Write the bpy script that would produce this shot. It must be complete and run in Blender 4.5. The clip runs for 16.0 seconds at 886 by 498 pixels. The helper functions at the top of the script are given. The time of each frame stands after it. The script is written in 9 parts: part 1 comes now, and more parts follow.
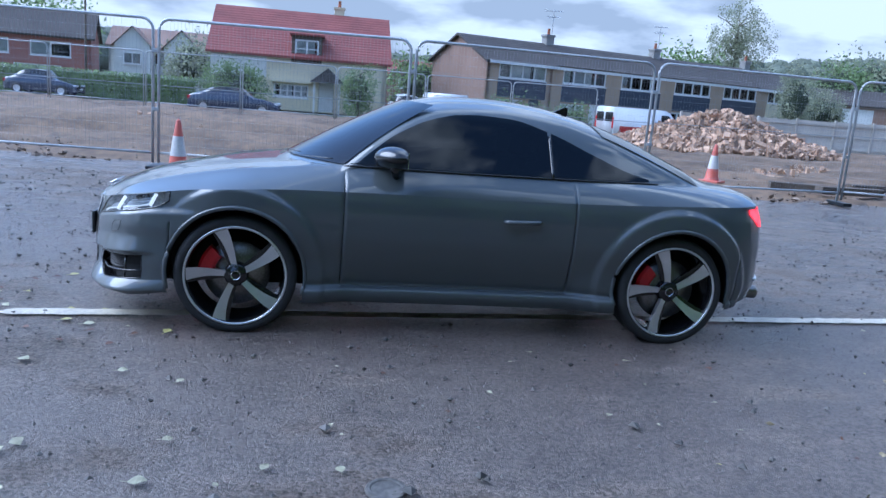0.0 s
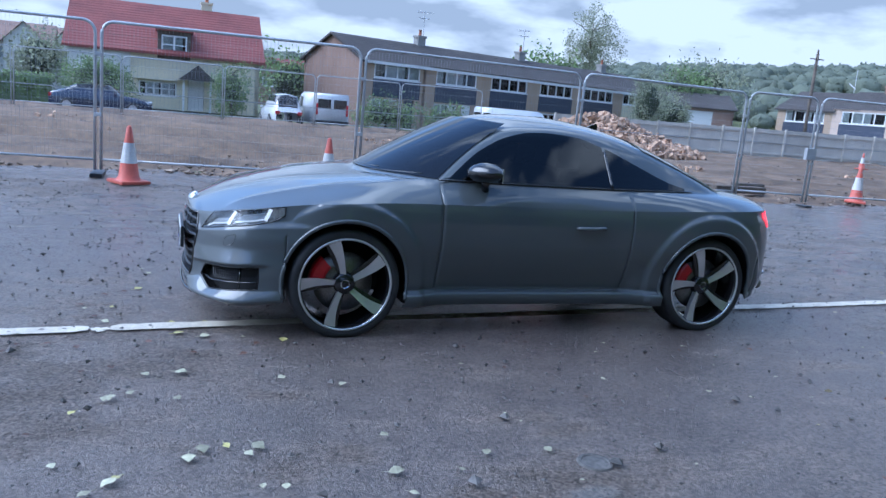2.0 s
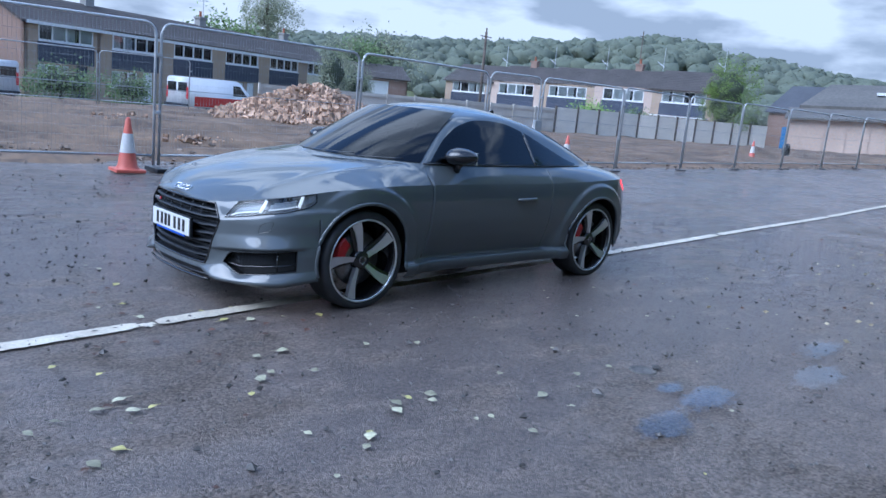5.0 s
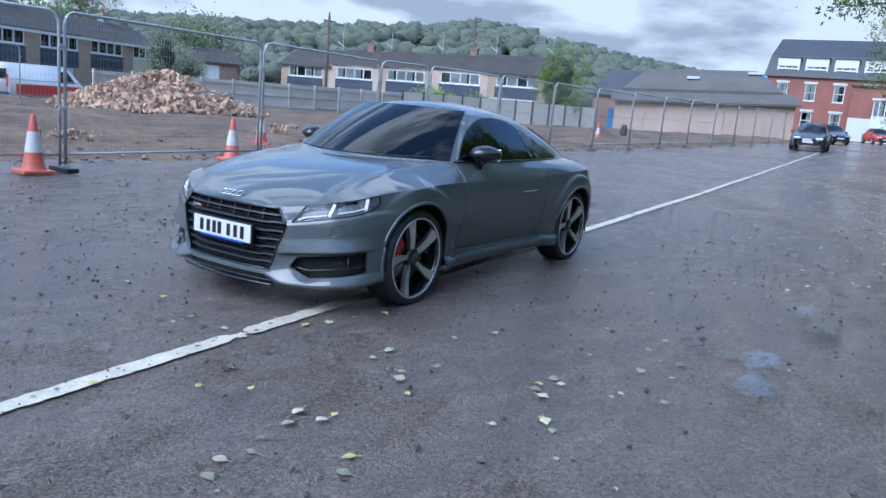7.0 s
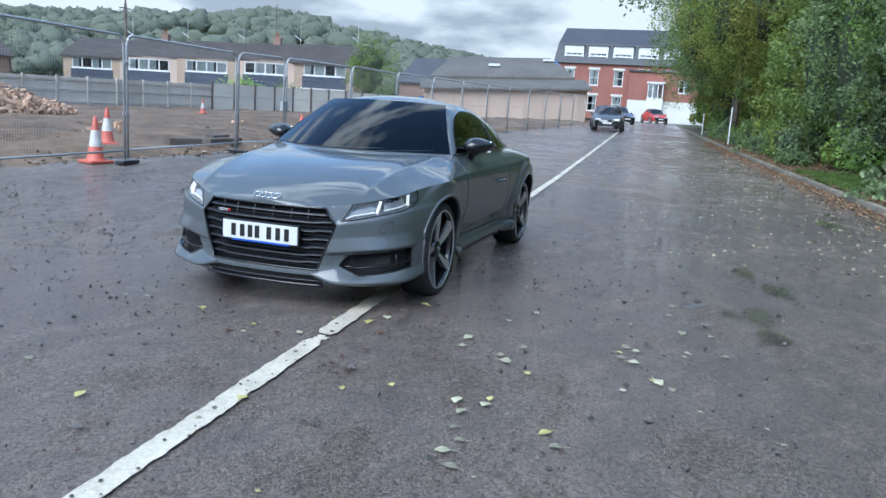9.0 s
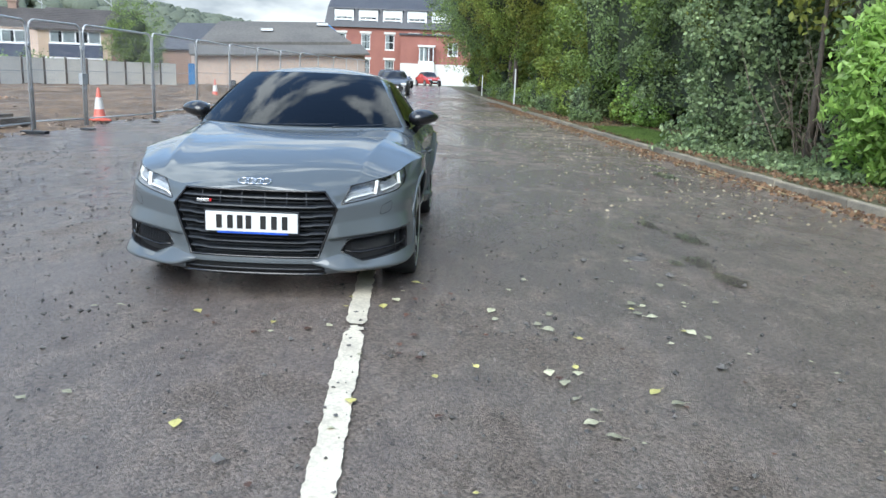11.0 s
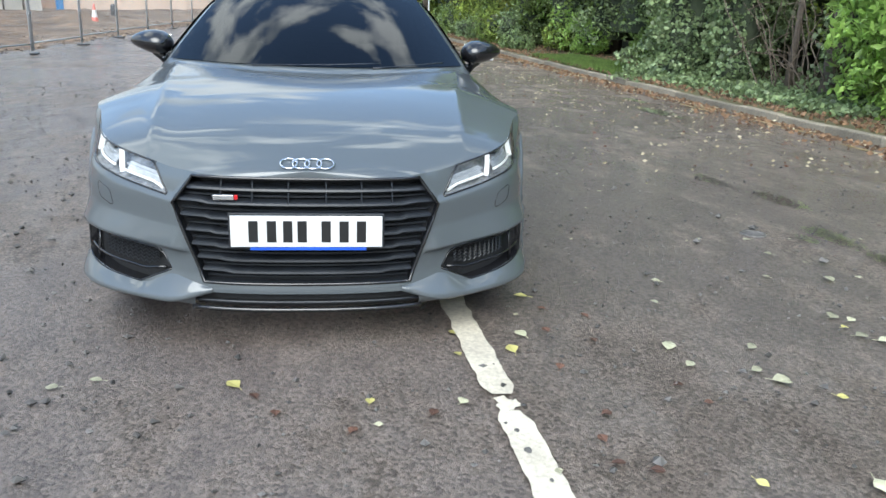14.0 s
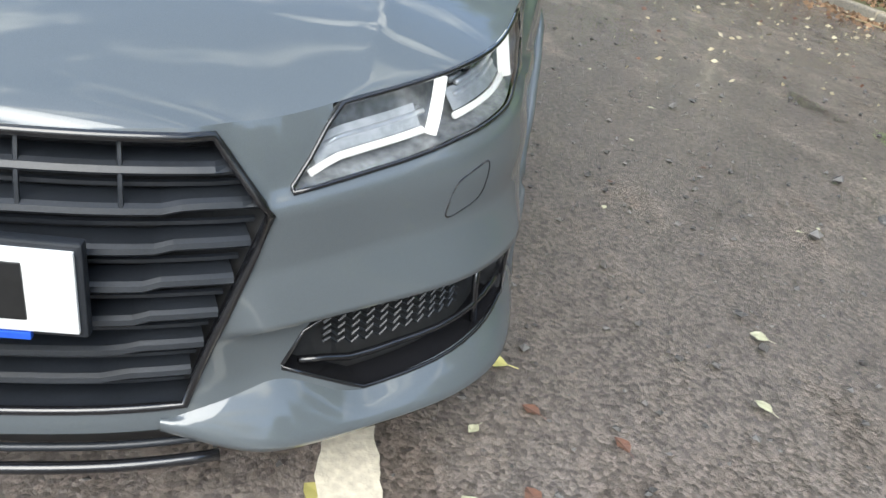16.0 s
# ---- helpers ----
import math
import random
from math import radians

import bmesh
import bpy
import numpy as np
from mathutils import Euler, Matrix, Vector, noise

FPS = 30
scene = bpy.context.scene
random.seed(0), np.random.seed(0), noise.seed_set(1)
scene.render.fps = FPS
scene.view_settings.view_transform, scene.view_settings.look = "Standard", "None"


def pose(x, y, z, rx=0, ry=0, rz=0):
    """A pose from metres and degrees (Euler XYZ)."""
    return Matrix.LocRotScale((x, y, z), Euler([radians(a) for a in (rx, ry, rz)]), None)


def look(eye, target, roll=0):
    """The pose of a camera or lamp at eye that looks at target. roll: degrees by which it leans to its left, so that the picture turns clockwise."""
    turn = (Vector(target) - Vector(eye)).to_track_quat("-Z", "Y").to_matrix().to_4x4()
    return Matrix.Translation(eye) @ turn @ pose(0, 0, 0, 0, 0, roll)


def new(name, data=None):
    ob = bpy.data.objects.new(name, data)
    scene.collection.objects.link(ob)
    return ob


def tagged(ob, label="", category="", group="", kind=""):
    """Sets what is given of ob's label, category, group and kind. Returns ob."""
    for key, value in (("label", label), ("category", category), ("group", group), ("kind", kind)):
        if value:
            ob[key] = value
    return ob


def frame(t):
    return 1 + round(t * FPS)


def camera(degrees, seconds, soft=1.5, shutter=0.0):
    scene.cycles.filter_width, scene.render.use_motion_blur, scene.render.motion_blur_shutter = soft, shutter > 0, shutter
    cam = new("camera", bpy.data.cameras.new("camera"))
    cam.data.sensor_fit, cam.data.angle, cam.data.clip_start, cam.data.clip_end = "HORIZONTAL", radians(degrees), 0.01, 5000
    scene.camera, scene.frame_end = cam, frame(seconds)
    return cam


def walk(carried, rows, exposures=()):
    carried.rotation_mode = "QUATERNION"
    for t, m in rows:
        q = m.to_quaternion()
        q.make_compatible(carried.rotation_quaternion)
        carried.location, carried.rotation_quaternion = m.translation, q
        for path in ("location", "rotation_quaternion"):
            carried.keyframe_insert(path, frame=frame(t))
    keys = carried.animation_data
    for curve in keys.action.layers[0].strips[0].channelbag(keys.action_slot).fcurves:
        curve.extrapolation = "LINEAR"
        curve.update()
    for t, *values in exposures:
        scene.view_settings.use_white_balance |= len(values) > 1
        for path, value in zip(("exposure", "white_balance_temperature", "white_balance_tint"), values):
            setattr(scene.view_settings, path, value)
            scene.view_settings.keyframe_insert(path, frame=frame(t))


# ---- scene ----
cam = camera(60.0, 16.0)
PATH = [
    (0, (-0.698, -5.005, 1.371), (-0.422, -3.063, 0.977), 4.6),
    (0.5, (-1.034, -5.054, 1.376), (-0.654, -3.128, 0.99), 4.9),
    (1, (-1.353, -5.062, 1.381), (-0.895, -3.151, 1.003), 4.9),
    (1.5, (-1.719, -5.108, 1.386), (-1.185, -3.217, 1.016), 4.9),
    (2, (-2.088, -5.12, 1.392), (-1.459, -3.257, 1.023), 5.1),
    (2.5, (-2.452, -5.147, 1.396), (-1.705, -3.328, 1.035), 5.3),
    (3, (-2.818, -5.143, 1.399), (-1.924, -3.392, 1.037), 5.6),
    (3.5, (-3.142, -5.067, 1.405), (-2.104, -3.397, 1.043), 5.7),
    (4, (-3.508, -5.006, 1.411), (-2.344, -3.422, 1.041), 5.8),
    (4.2, (-3.644, -4.974, 1.398), (-2.439, -3.421, 1.028), 5.6),
    (6.3, (-4.932, -4.214, 1.361), (-3.401, -2.984, 0.984), 5.8),
    (6.5, (-5.034, -4.115, 1.359), (-3.474, -2.922, 0.982), 5.6),
    (7, (-5.278, -3.849, 1.363), (-3.654, -2.744, 0.988), 5),
    (7.5, (-5.536, -3.574, 1.351), (-3.849, -2.565, 0.98), 4.3),
    (8, (-5.76, -3.268, 1.349), (-4.015, -2.364, 0.978), 3.9),
    (8.5, (-5.987, -2.969, 1.332), (-4.187, -2.182, 0.961), 3.7),
    (9, (-6.14, -2.634, 1.298), (-4.286, -1.98, 0.933), 3.7),
    (9.5, (-6.292, -2.297, 1.281), (-4.391, -1.795, 0.916), 3.5),
    (10, (-6.375, -1.96, 1.263), (-4.441, -1.618, 0.889), 3.2),
    (10.2, (-6.369, -1.821, 1.274), (-4.426, -1.54, 0.889), 3.1),
    (12.5, (-5.903, -0.481, 1.273), (-3.958, -0.561, 0.812), 1.2),
    (13, (-5.542, -0.304, 1.249), (-3.61, -0.36, 0.737), 1.8),
    (13.5, (-5.145, -0.233, 1.229), (-3.231, -0.359, 0.665), 2),
    (14, (-4.738, -0.239, 1.213), (-2.836, -0.434, 0.624), 2.2),
    (14.5, (-4.286, -0.284, 1.173), (-2.406, -0.537, 0.542), 3.1),
    (15, (-3.838, -0.375, 1.122), (-1.982, -0.674, 0.442), 4.4),
    (15.5, (-3.375, -0.492, 1.076), (-1.561, -0.78, 0.283), 6.6),
    (16, (-2.909, -0.604, 0.991), (-1.154, -0.821, 0.057), 9.6),
]
EXPOSURES = [
    (0.0, 1.70, 4850, 10),
    (4.2, 1.58, 4900, 10),
    (7.5, 1.54, 5120, 7),
    (9.0, 1.67, 5450, 4),
    (10.0, 1.80, 5800, 4),
    (12.5, 2.10, 6200, 3),
    (14.5, 2.10, 6250, 4),
    (16.0, 2.30, 6550, 5),
]
walk(cam, [(t, look(eye, target, roll)) for t, eye, target, roll in PATH], EXPOSURES)

# ---------------------------------------------------------------- world and sun
SUN_EL, SUN_AZ = radians(44), radians(168)      # the sun stands before the car's nose, behind cloud
world = bpy.data.worlds.new("overcast_sky")
scene.world = world
world.use_nodes = True
wn, wl = world.node_tree.nodes, world.node_tree.links
wn.clear()
w_out = wn.new("ShaderNodeOutputWorld")
w_bg = wn.new("ShaderNodeBackground")
w_bg.inputs["Strength"].default_value = 1.0
w_sky = wn.new("ShaderNodeTexSky")
w_sky.sky_type = "NISHITA"
w_sky.sun_disc = False
w_sky.sun_elevation = SUN_EL
w_sky.sun_rotation = radians(90) - SUN_AZ
w_sky.altitude = 60
w_dim = wn.new("ShaderNodeVectorMath"); w_dim.operation = "SCALE"
w_dim.inputs["Scale"].default_value = 0.10
wl.new(w_sky.outputs["Color"], w_dim.inputs[0])
w_tc = wn.new("ShaderNodeTexCoord")
w_map = wn.new("ShaderNodeMapping")
w_map.inputs["Scale"].default_value = (1.0, 1.0, 3.2)
w_map.inputs["Location"].default_value = (0.35, 0.1, 0.0)
wl.new(w_tc.outputs["Generated"], w_map.inputs["Vector"])
w_n1 = wn.new("ShaderNodeTexNoise")
w_n1.inputs["Scale"].default_value = 2.6
w_n1.inputs["Detail"].default_value = 7
w_n1.inputs["Roughness"].default_value = 0.55
w_n1.inputs["Distortion"].default_value = 0.35
wl.new(w_map.outputs["Vector"], w_n1.inputs["Vector"])
w_n2 = wn.new("ShaderNodeTexNoise")
w_n2.inputs["Scale"].default_value = 4.8
w_n2.inputs["Detail"].default_value = 6
wl.new(w_map.outputs["Vector"], w_n2.inputs["Vector"])
w_cover = wn.new("ShaderNodeValToRGB")        # where cloud hides the blue
w_cover.color_ramp.elements[0].position = 0.51
w_cover.color_ramp.elements[1].position = 0.60
wl.new(w_n1.outputs["Fac"], w_cover.inputs["Fac"])
w_cloud = wn.new("ShaderNodeValToRGB")        # grey bellies and white tops
w_cloud.color_ramp.elements[0].position = 0.42
w_cloud.color_ramp.elements[0].color = (0.150, 0.162, 0.176, 1)
w_cloud.color_ramp.elements[1].position = 0.54
w_cloud.color_ramp.elements[1].color = (0.290, 0.295, 0.298, 1)
wl.new(w_n2.outputs["Fac"], w_cloud.inputs["Fac"])
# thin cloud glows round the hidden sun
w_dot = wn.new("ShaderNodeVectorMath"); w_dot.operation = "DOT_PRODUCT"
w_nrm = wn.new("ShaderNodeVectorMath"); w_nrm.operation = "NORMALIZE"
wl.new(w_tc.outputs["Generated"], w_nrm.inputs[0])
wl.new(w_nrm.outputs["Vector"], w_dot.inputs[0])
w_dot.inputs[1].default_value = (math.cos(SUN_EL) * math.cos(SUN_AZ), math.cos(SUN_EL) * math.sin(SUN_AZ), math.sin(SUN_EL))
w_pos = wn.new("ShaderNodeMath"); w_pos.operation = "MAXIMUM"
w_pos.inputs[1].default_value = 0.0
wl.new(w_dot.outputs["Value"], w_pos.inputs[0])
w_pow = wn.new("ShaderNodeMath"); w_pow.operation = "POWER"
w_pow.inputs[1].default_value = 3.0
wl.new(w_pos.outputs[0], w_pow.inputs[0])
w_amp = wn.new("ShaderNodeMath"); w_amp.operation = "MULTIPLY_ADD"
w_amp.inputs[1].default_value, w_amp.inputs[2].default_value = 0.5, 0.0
# cloud is more than twice as bright overhead as at the horizon
w_sep = wn.new("ShaderNodeSeparateXYZ")
wl.new(w_nrm.outputs["Vector"], w_sep.inputs[0])
w_zen = wn.new("ShaderNodeMapRange"); w_zen.interpolation_type = "SMOOTHSTEP"
for k_, v_ in (("From Min", 0.20), ("From Max", 0.80), ("To Min", 1.0), ("To Max", 2.4)):
    w_zen.inputs[k_].default_value = v_
wl.new(w_sep.outputs["Z"], w_zen.inputs["Value"])
wl.new(w_zen.outputs["Result"], w_amp.inputs[2])
w_low = wn.new("ShaderNodeMapRange"); w_low.interpolation_type = "SMOOTHSTEP"
for k_, v_ in (("From Min", 0.17), ("From Max", 0.36), ("To Min", 0.0), ("To Max", 1.0)):
    w_low.inputs[k_].default_value = v_
wl.new(w_sep.outputs["Z"], w_low.inputs["Value"])
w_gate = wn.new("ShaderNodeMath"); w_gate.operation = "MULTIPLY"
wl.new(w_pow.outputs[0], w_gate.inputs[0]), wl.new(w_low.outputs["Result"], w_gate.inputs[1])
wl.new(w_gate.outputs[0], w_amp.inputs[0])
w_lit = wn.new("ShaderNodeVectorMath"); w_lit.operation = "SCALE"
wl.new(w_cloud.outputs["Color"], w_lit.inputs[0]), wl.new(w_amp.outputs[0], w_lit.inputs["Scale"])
w_mix = wn.new("ShaderNodeMix"); w_mix.data_type = "RGBA"
# low down the cloud closes, higher up blue shows between the clouds
w_gap = wn.new("ShaderNodeMath"); w_gap.operation = "SUBTRACT"
w_gap.inputs[0].default_value = 1.0
wl.new(w_cover.outputs["Color"], w_gap.inputs[1])
w_up = wn.new("ShaderNodeMath"); w_up.operation = "MULTIPLY"
wl.new(w_gap.outputs[0], w_up.inputs[0]), wl.new(w_low.outputs["Result"], w_up.inputs[1])
w_fac = wn.new("ShaderNodeMath"); w_fac.operation = "SUBTRACT"
w_fac.inputs[0].default_value = 1.0
wl.new(w_up.outputs[0], w_fac.inputs[1])
wl.new(w_fac.outputs[0], w_mix.inputs["Factor"])
wl.new(w_dim.outputs["Vector"], w_mix.inputs["A"])
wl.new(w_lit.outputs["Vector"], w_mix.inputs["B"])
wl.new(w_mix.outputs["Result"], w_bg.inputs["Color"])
wl.new(w_bg.outputs["Background"], w_out.inputs["Surface"])

sun = new("sun", bpy.data.lights.new("sun", "SUN"))
sun.data.energy, sun.data.angle, sun.data.color = 1.0, radians(50), (1.0, 0.975, 0.94)
sun.matrix_world = look((0, 0, 0), (-math.cos(SUN_EL) * math.cos(SUN_AZ), -math.cos(SUN_EL) * math.sin(SUN_AZ), -math.sin(SUN_EL)))


# ---------------------------------------------------------------- materials
def principled(name):
    m = bpy.data.materials.new(name)
    m.use_nodes = True
    return m, m.node_tree.nodes, m.node_tree.links, m.node_tree.nodes["Principled BSDF"]


def surface(name, base, dark, rough=0.6, grain=40.0, blotch=2.0, metal=0.0, bump=0.2, vary=0.0, rough_to=None, coat=0.0, island=0.0):
    """A surface with colour and relief at two scales; vary and island spread single pieces in lightness."""
    m, n, l, b = principled(name)
    tc = n.new("ShaderNodeTexCoord")
    fine, big = n.new("ShaderNodeTexNoise"), n.new("ShaderNodeTexNoise")
    fine.inputs["Scale"].default_value, big.inputs["Scale"].default_value = grain, blotch
    fine.inputs["Detail"].default_value, big.inputs["Detail"].default_value = 5, 4
    l.new(tc.outputs["Object"], fine.inputs["Vector"]), l.new(tc.outputs["Object"], big.inputs["Vector"])
    mul = n.new("ShaderNodeMath"); mul.operation = "MULTIPLY_ADD"
    mul.inputs[1].default_value, mul.inputs[2].default_value = 0.5, 0.0
    l.new(fine.outputs["Fac"], mul.inputs[0])
    add = n.new("ShaderNodeMath"); add.operation = "MULTIPLY_ADD"
    add.inputs[1].default_value = 0.5
    l.new(big.outputs["Fac"], add.inputs[0]), l.new(mul.outputs[0], add.inputs[2])
    ramp = n.new("ShaderNodeValToRGB")
    ramp.color_ramp.elements[0].position, ramp.color_ramp.elements[1].position = 0.36, 0.64
    ramp.color_ramp.elements[0].color, ramp.color_ramp.elements[1].color = (*dark, 1), (*base, 1)
    l.new(add.outputs[0], ramp.inputs["Fac"])
    colour = ramp.outputs["Color"]
    if vary or island:
        hsv = n.new("ShaderNodeHueSaturation")
        rnd = n.new("ShaderNodeMapRange")
        rnd.inputs["To Min"].default_value, rnd.inputs["To Max"].default_value = 1 - (vary or island), 1 + (vary or island)
        src = n.new("ShaderNodeObjectInfo").outputs["Random"] if vary else n.new("ShaderNodeNewGeometry").outputs["Random Per Island"]
        l.new(src, rnd.inputs["Value"]), l.new(rnd.outputs["Result"], hsv.inputs["Value"]), l.new(colour, hsv.inputs["Color"])
        colour = hsv.outputs["Color"]
    l.new(colour, b.inputs["Base Color"])
    if rough_to is None:
        b.inputs["Roughness"].default_value = rough
    else:
        rr = n.new("ShaderNodeMapRange")
        rr.inputs["From Min"].default_value, rr.inputs["From Max"].default_value = 0.35, 0.65
        rr.inputs["To Min"].default_value, rr.inputs["To Max"].default_value = rough, rough_to
        l.new(big.outputs["Fac"], rr.inputs["Value"]), l.new(rr.outputs["Result"], b.inputs["Roughness"])
    b.inputs["Metallic"].default_value = metal
    b.inputs["Coat Weight"].default_value = coat
    b.inputs["Coat Roughness"].default_value = 0.03
    if bump:
        bp = n.new("ShaderNodeBump")
        bp.inputs["Strength"].default_value, bp.inputs["Distance"].default_value = bump, 0.01
        l.new(add.outputs[0], bp.inputs["Height"]), l.new(bp.outputs["Normal"], b.inputs["Normal"])
    return m


def leafy(name, base, dark, rough=0.5, grain=6.0, blotch=0.8, island=0.45, through_=0.45):
    m = surface(name, base, dark, rough, grain, blotch, bump=0.0, island=island)
    n, l = m.node_tree.nodes, m.node_tree.links
    b, out = n["Principled BSDF"], n["Material Output"]
    mix, tr = n.new("ShaderNodeMixShader"), n.new("ShaderNodeBsdfTranslucent")
    mix.inputs[0].default_value = through_
    l.new(b.inputs["Base Color"].links[0].from_socket, tr.inputs["Color"])
    l.new(b.outputs[0], mix.inputs[1]), l.new(tr.outputs[0], mix.inputs[2]), l.new(mix.outputs[0], out.inputs["Surface"])
    return m


def glow(name, colour, strength):
    m, n, l, b = principled(name)
    b.inputs["Base Color"].default_value = (*colour, 1)
    b.inputs["Emission Color"].default_value = (*colour, 1)
    b.inputs["Emission Strength"].default_value = strength
    b.inputs["Roughness"].default_value = 0.1
    return m


def tinted_glass(name, tint, ior=1.5):
    m = bpy.data.materials.new(name)
    m.use_nodes = True
    n, l = m.node_tree.nodes, m.node_tree.links
    n.clear()
    out, mix = n.new("ShaderNodeOutputMaterial"), n.new("ShaderNodeMixShader")
    clear, gloss, fres = n.new("ShaderNodeBsdfTransparent"), n.new("ShaderNodeBsdfGlossy"), n.new("ShaderNodeFresnel")
    clear.inputs["Color"].default_value = (*tint, 1)
    gloss.inputs["Roughness"].default_value = 0.02
    gloss.inputs["Color"].default_value = (0.95, 0.97, 1, 1)
    fres.inputs["IOR"].default_value = ior
    l.new(fres.outputs[0], mix.inputs[0]), l.new(clear.outputs[0], mix.inputs[1]), l.new(gloss.outputs[0], mix.inputs[2])
    l.new(mix.outputs[0], out.inputs["Surface"])
    return m


def asphalt_material():
    """Old tarmac: grit, patches, and a film of rain that lies in shallow hollows."""
    m, n, l, b = principled("wet_asphalt")
    tc = n.new("ShaderNodeTexCoord")

    def noisy(scale, detail=5, rough=0.55, stretch=None):
        t = n.new("ShaderNodeTexNoise")
        t.inputs["Scale"].default_value, t.inputs["Detail"].default_value, t.inputs["Roughness"].default_value = scale, detail, rough
        if stretch:
            mp = n.new("ShaderNodeMapping")
            mp.inputs["Scale"].default_value = stretch
            mp.inputs["Rotation"].default_value = (0, 0, radians(-5))
            l.new(tc.outputs["Object"], mp.inputs["Vector"]), l.new(mp.outputs["Vector"], t.inputs["Vector"])
        else:
            l.new(tc.outputs["Object"], t.inputs["Vector"])
        return t.outputs["Fac"]

    def ramp(src, a, c, lo, hi):
        r = n.new("ShaderNodeMapRange")
        r.interpolation_type = "SMOOTHSTEP"
        for k, v in (("From Min", a), ("From Max", c), ("To Min", lo), ("To Max", hi)):
            r.inputs[k].default_value = v
        l.new(src, r.inputs["Value"])
        return r.outputs["Result"]

    grit = noisy(420, 3, 0.7)
    stones = n.new("ShaderNodeTexVoronoi")
    stones.inputs["Scale"].default_value = 90
    l.new(tc.outputs["Object"], stones.inputs["Vector"])
    chip = n.new("ShaderNodeSeparateColor")
    l.new(stones.outputs["Color"], chip.inputs["Color"])
    patch, streak, broad = noisy(1.1, 6, 0.6), noisy(2.2, 6, 0.62, (0.7, 1.3, 1)), noisy(0.28, 3)
    worn = noisy(44, 5, 0.80)
    col = n.new("ShaderNodeValToRGB")
    col.color_ramp.elements[0].position, col.color_ramp.elements[1].position = 0.33, 0.68
    col.color_ramp.elements[0].color, col.color_ramp.elements[1].color = (0.070, 0.056, 0.046, 1), (0.430, 0.350, 0.292, 1)

    def weigh(src, w, plus=None):
        q = n.new("ShaderNodeMath"); q.operation = "MULTIPLY_ADD"
        q.inputs[1].default_value, q.inputs[2].default_value = w, 0.0
        l.new(src, q.inputs[0])
        if plus is not None:
            l.new(plus, q.inputs[2])
        return q.outputs[0]
    mixed = weigh(worn, 0.38, weigh(patch, 0.16, weigh(chip.outputs["Red"], 0.22, weigh(grit, 0.24))))
    l.new(mixed, col.inputs["Fac"])
    # rain lies in the hollows: it darkens the tarmac and smooths it
    wet = n.new("ShaderNodeMath"); wet.operation = "ADD"
    l.new(streak, wet.inputs[0]), l.new(broad, wet.inputs[1])
    film = ramp(weigh(worn, 0.30, weigh(grit, 0.15, wet.outputs[0])), 0.94, 1.36, 0.0, 1.0)
    dampened = n.new("ShaderNodeMix"); dampened.data_type = "RGBA"; dampened.blend_type = "MULTIPLY"
    l.new(film, dampened.inputs["Factor"]), l.new(col.outputs["Color"], dampened.inputs["A"])
    dampened.inputs["B"].default_value = (0.50, 0.50, 0.52, 1)
    l.new(dampened.outputs["Result"], b.inputs["Base Color"])
    l.new(ramp(film, 0.0, 1.0, 0.50, 0.30), b.inputs["Roughness"])
    b.inputs["Specular IOR Level"].default_value = 0.22
    bp = n.new("ShaderNodeBump")
    bp.inputs["Distance"].default_value = 0.014
    l.new(ramp(film, 0.0, 1.0, 1.0, 0.45), bp.inputs["Strength"])
    hsum = n.new("ShaderNodeMath"); hsum.operation = "SUBTRACT"
    l.new(weigh(worn, 2.2, grit), hsum.inputs[0]), l.new(stones.outputs["Distance"], hsum.inputs[1])
    l.new(hsum.outputs[0], bp.inputs["Height"])
    l.new(bp.outputs["Normal"], b.inputs["Normal"])
    # the film of rain on top
    skin = n.new("ShaderNodeBump")
    skin.inputs["Distance"].default_value = 0.010
    l.new(ramp(film, 0.0, 1.0, 1.0, 0.55), skin.inputs["Strength"])
    l.new(hsum.outputs[0], skin.inputs["Height"])
    l.new(ramp(film, 0.0, 1.0, 0.04, 0.95), b.inputs["Coat Weight"])
    l.new(ramp(film, 0.0, 1.0, 0.30, 0.10), b.inputs["Coat Roughness"])
    b.inputs["Coat IOR"].default_value = 1.48
    l.new(skin.outputs["Normal"], b.inputs["Coat Normal"])
    return m


def paint_material():
    m, n, l, b = principled("grey_metallic_paint")
    flake = n.new("ShaderNodeTexNoise")
    flake.inputs["Scale"].default_value, flake.inputs["Detail"].default_value = 900, 1
    tc = n.new("ShaderNodeTexCoord")
    l.new(tc.outputs["Object"], flake.inputs["Vector"])
    r = n.new("ShaderNodeValToRGB")
    r.color_ramp.elements[0].color, r.color_ramp.elements[1].color = (0.064, 0.074, 0.081, 1), (0.093, 0.106, 0.115, 1)
    l.new(flake.outputs["Fac"], r.inputs["Fac"]), l.new(r.outputs["Color"], b.inputs["Base Color"])
    b.inputs["Metallic"].default_value, b.inputs["Roughness"].default_value = 0.0, 0.5
    b.inputs["Coat IOR"].default_value = 1.58
    b.inputs["Specular IOR Level"].default_value = 0.2
    b.inputs["Coat Weight"].default_value, b.inputs["Coat Roughness"].default_value = 1.0, 0.03
    return m


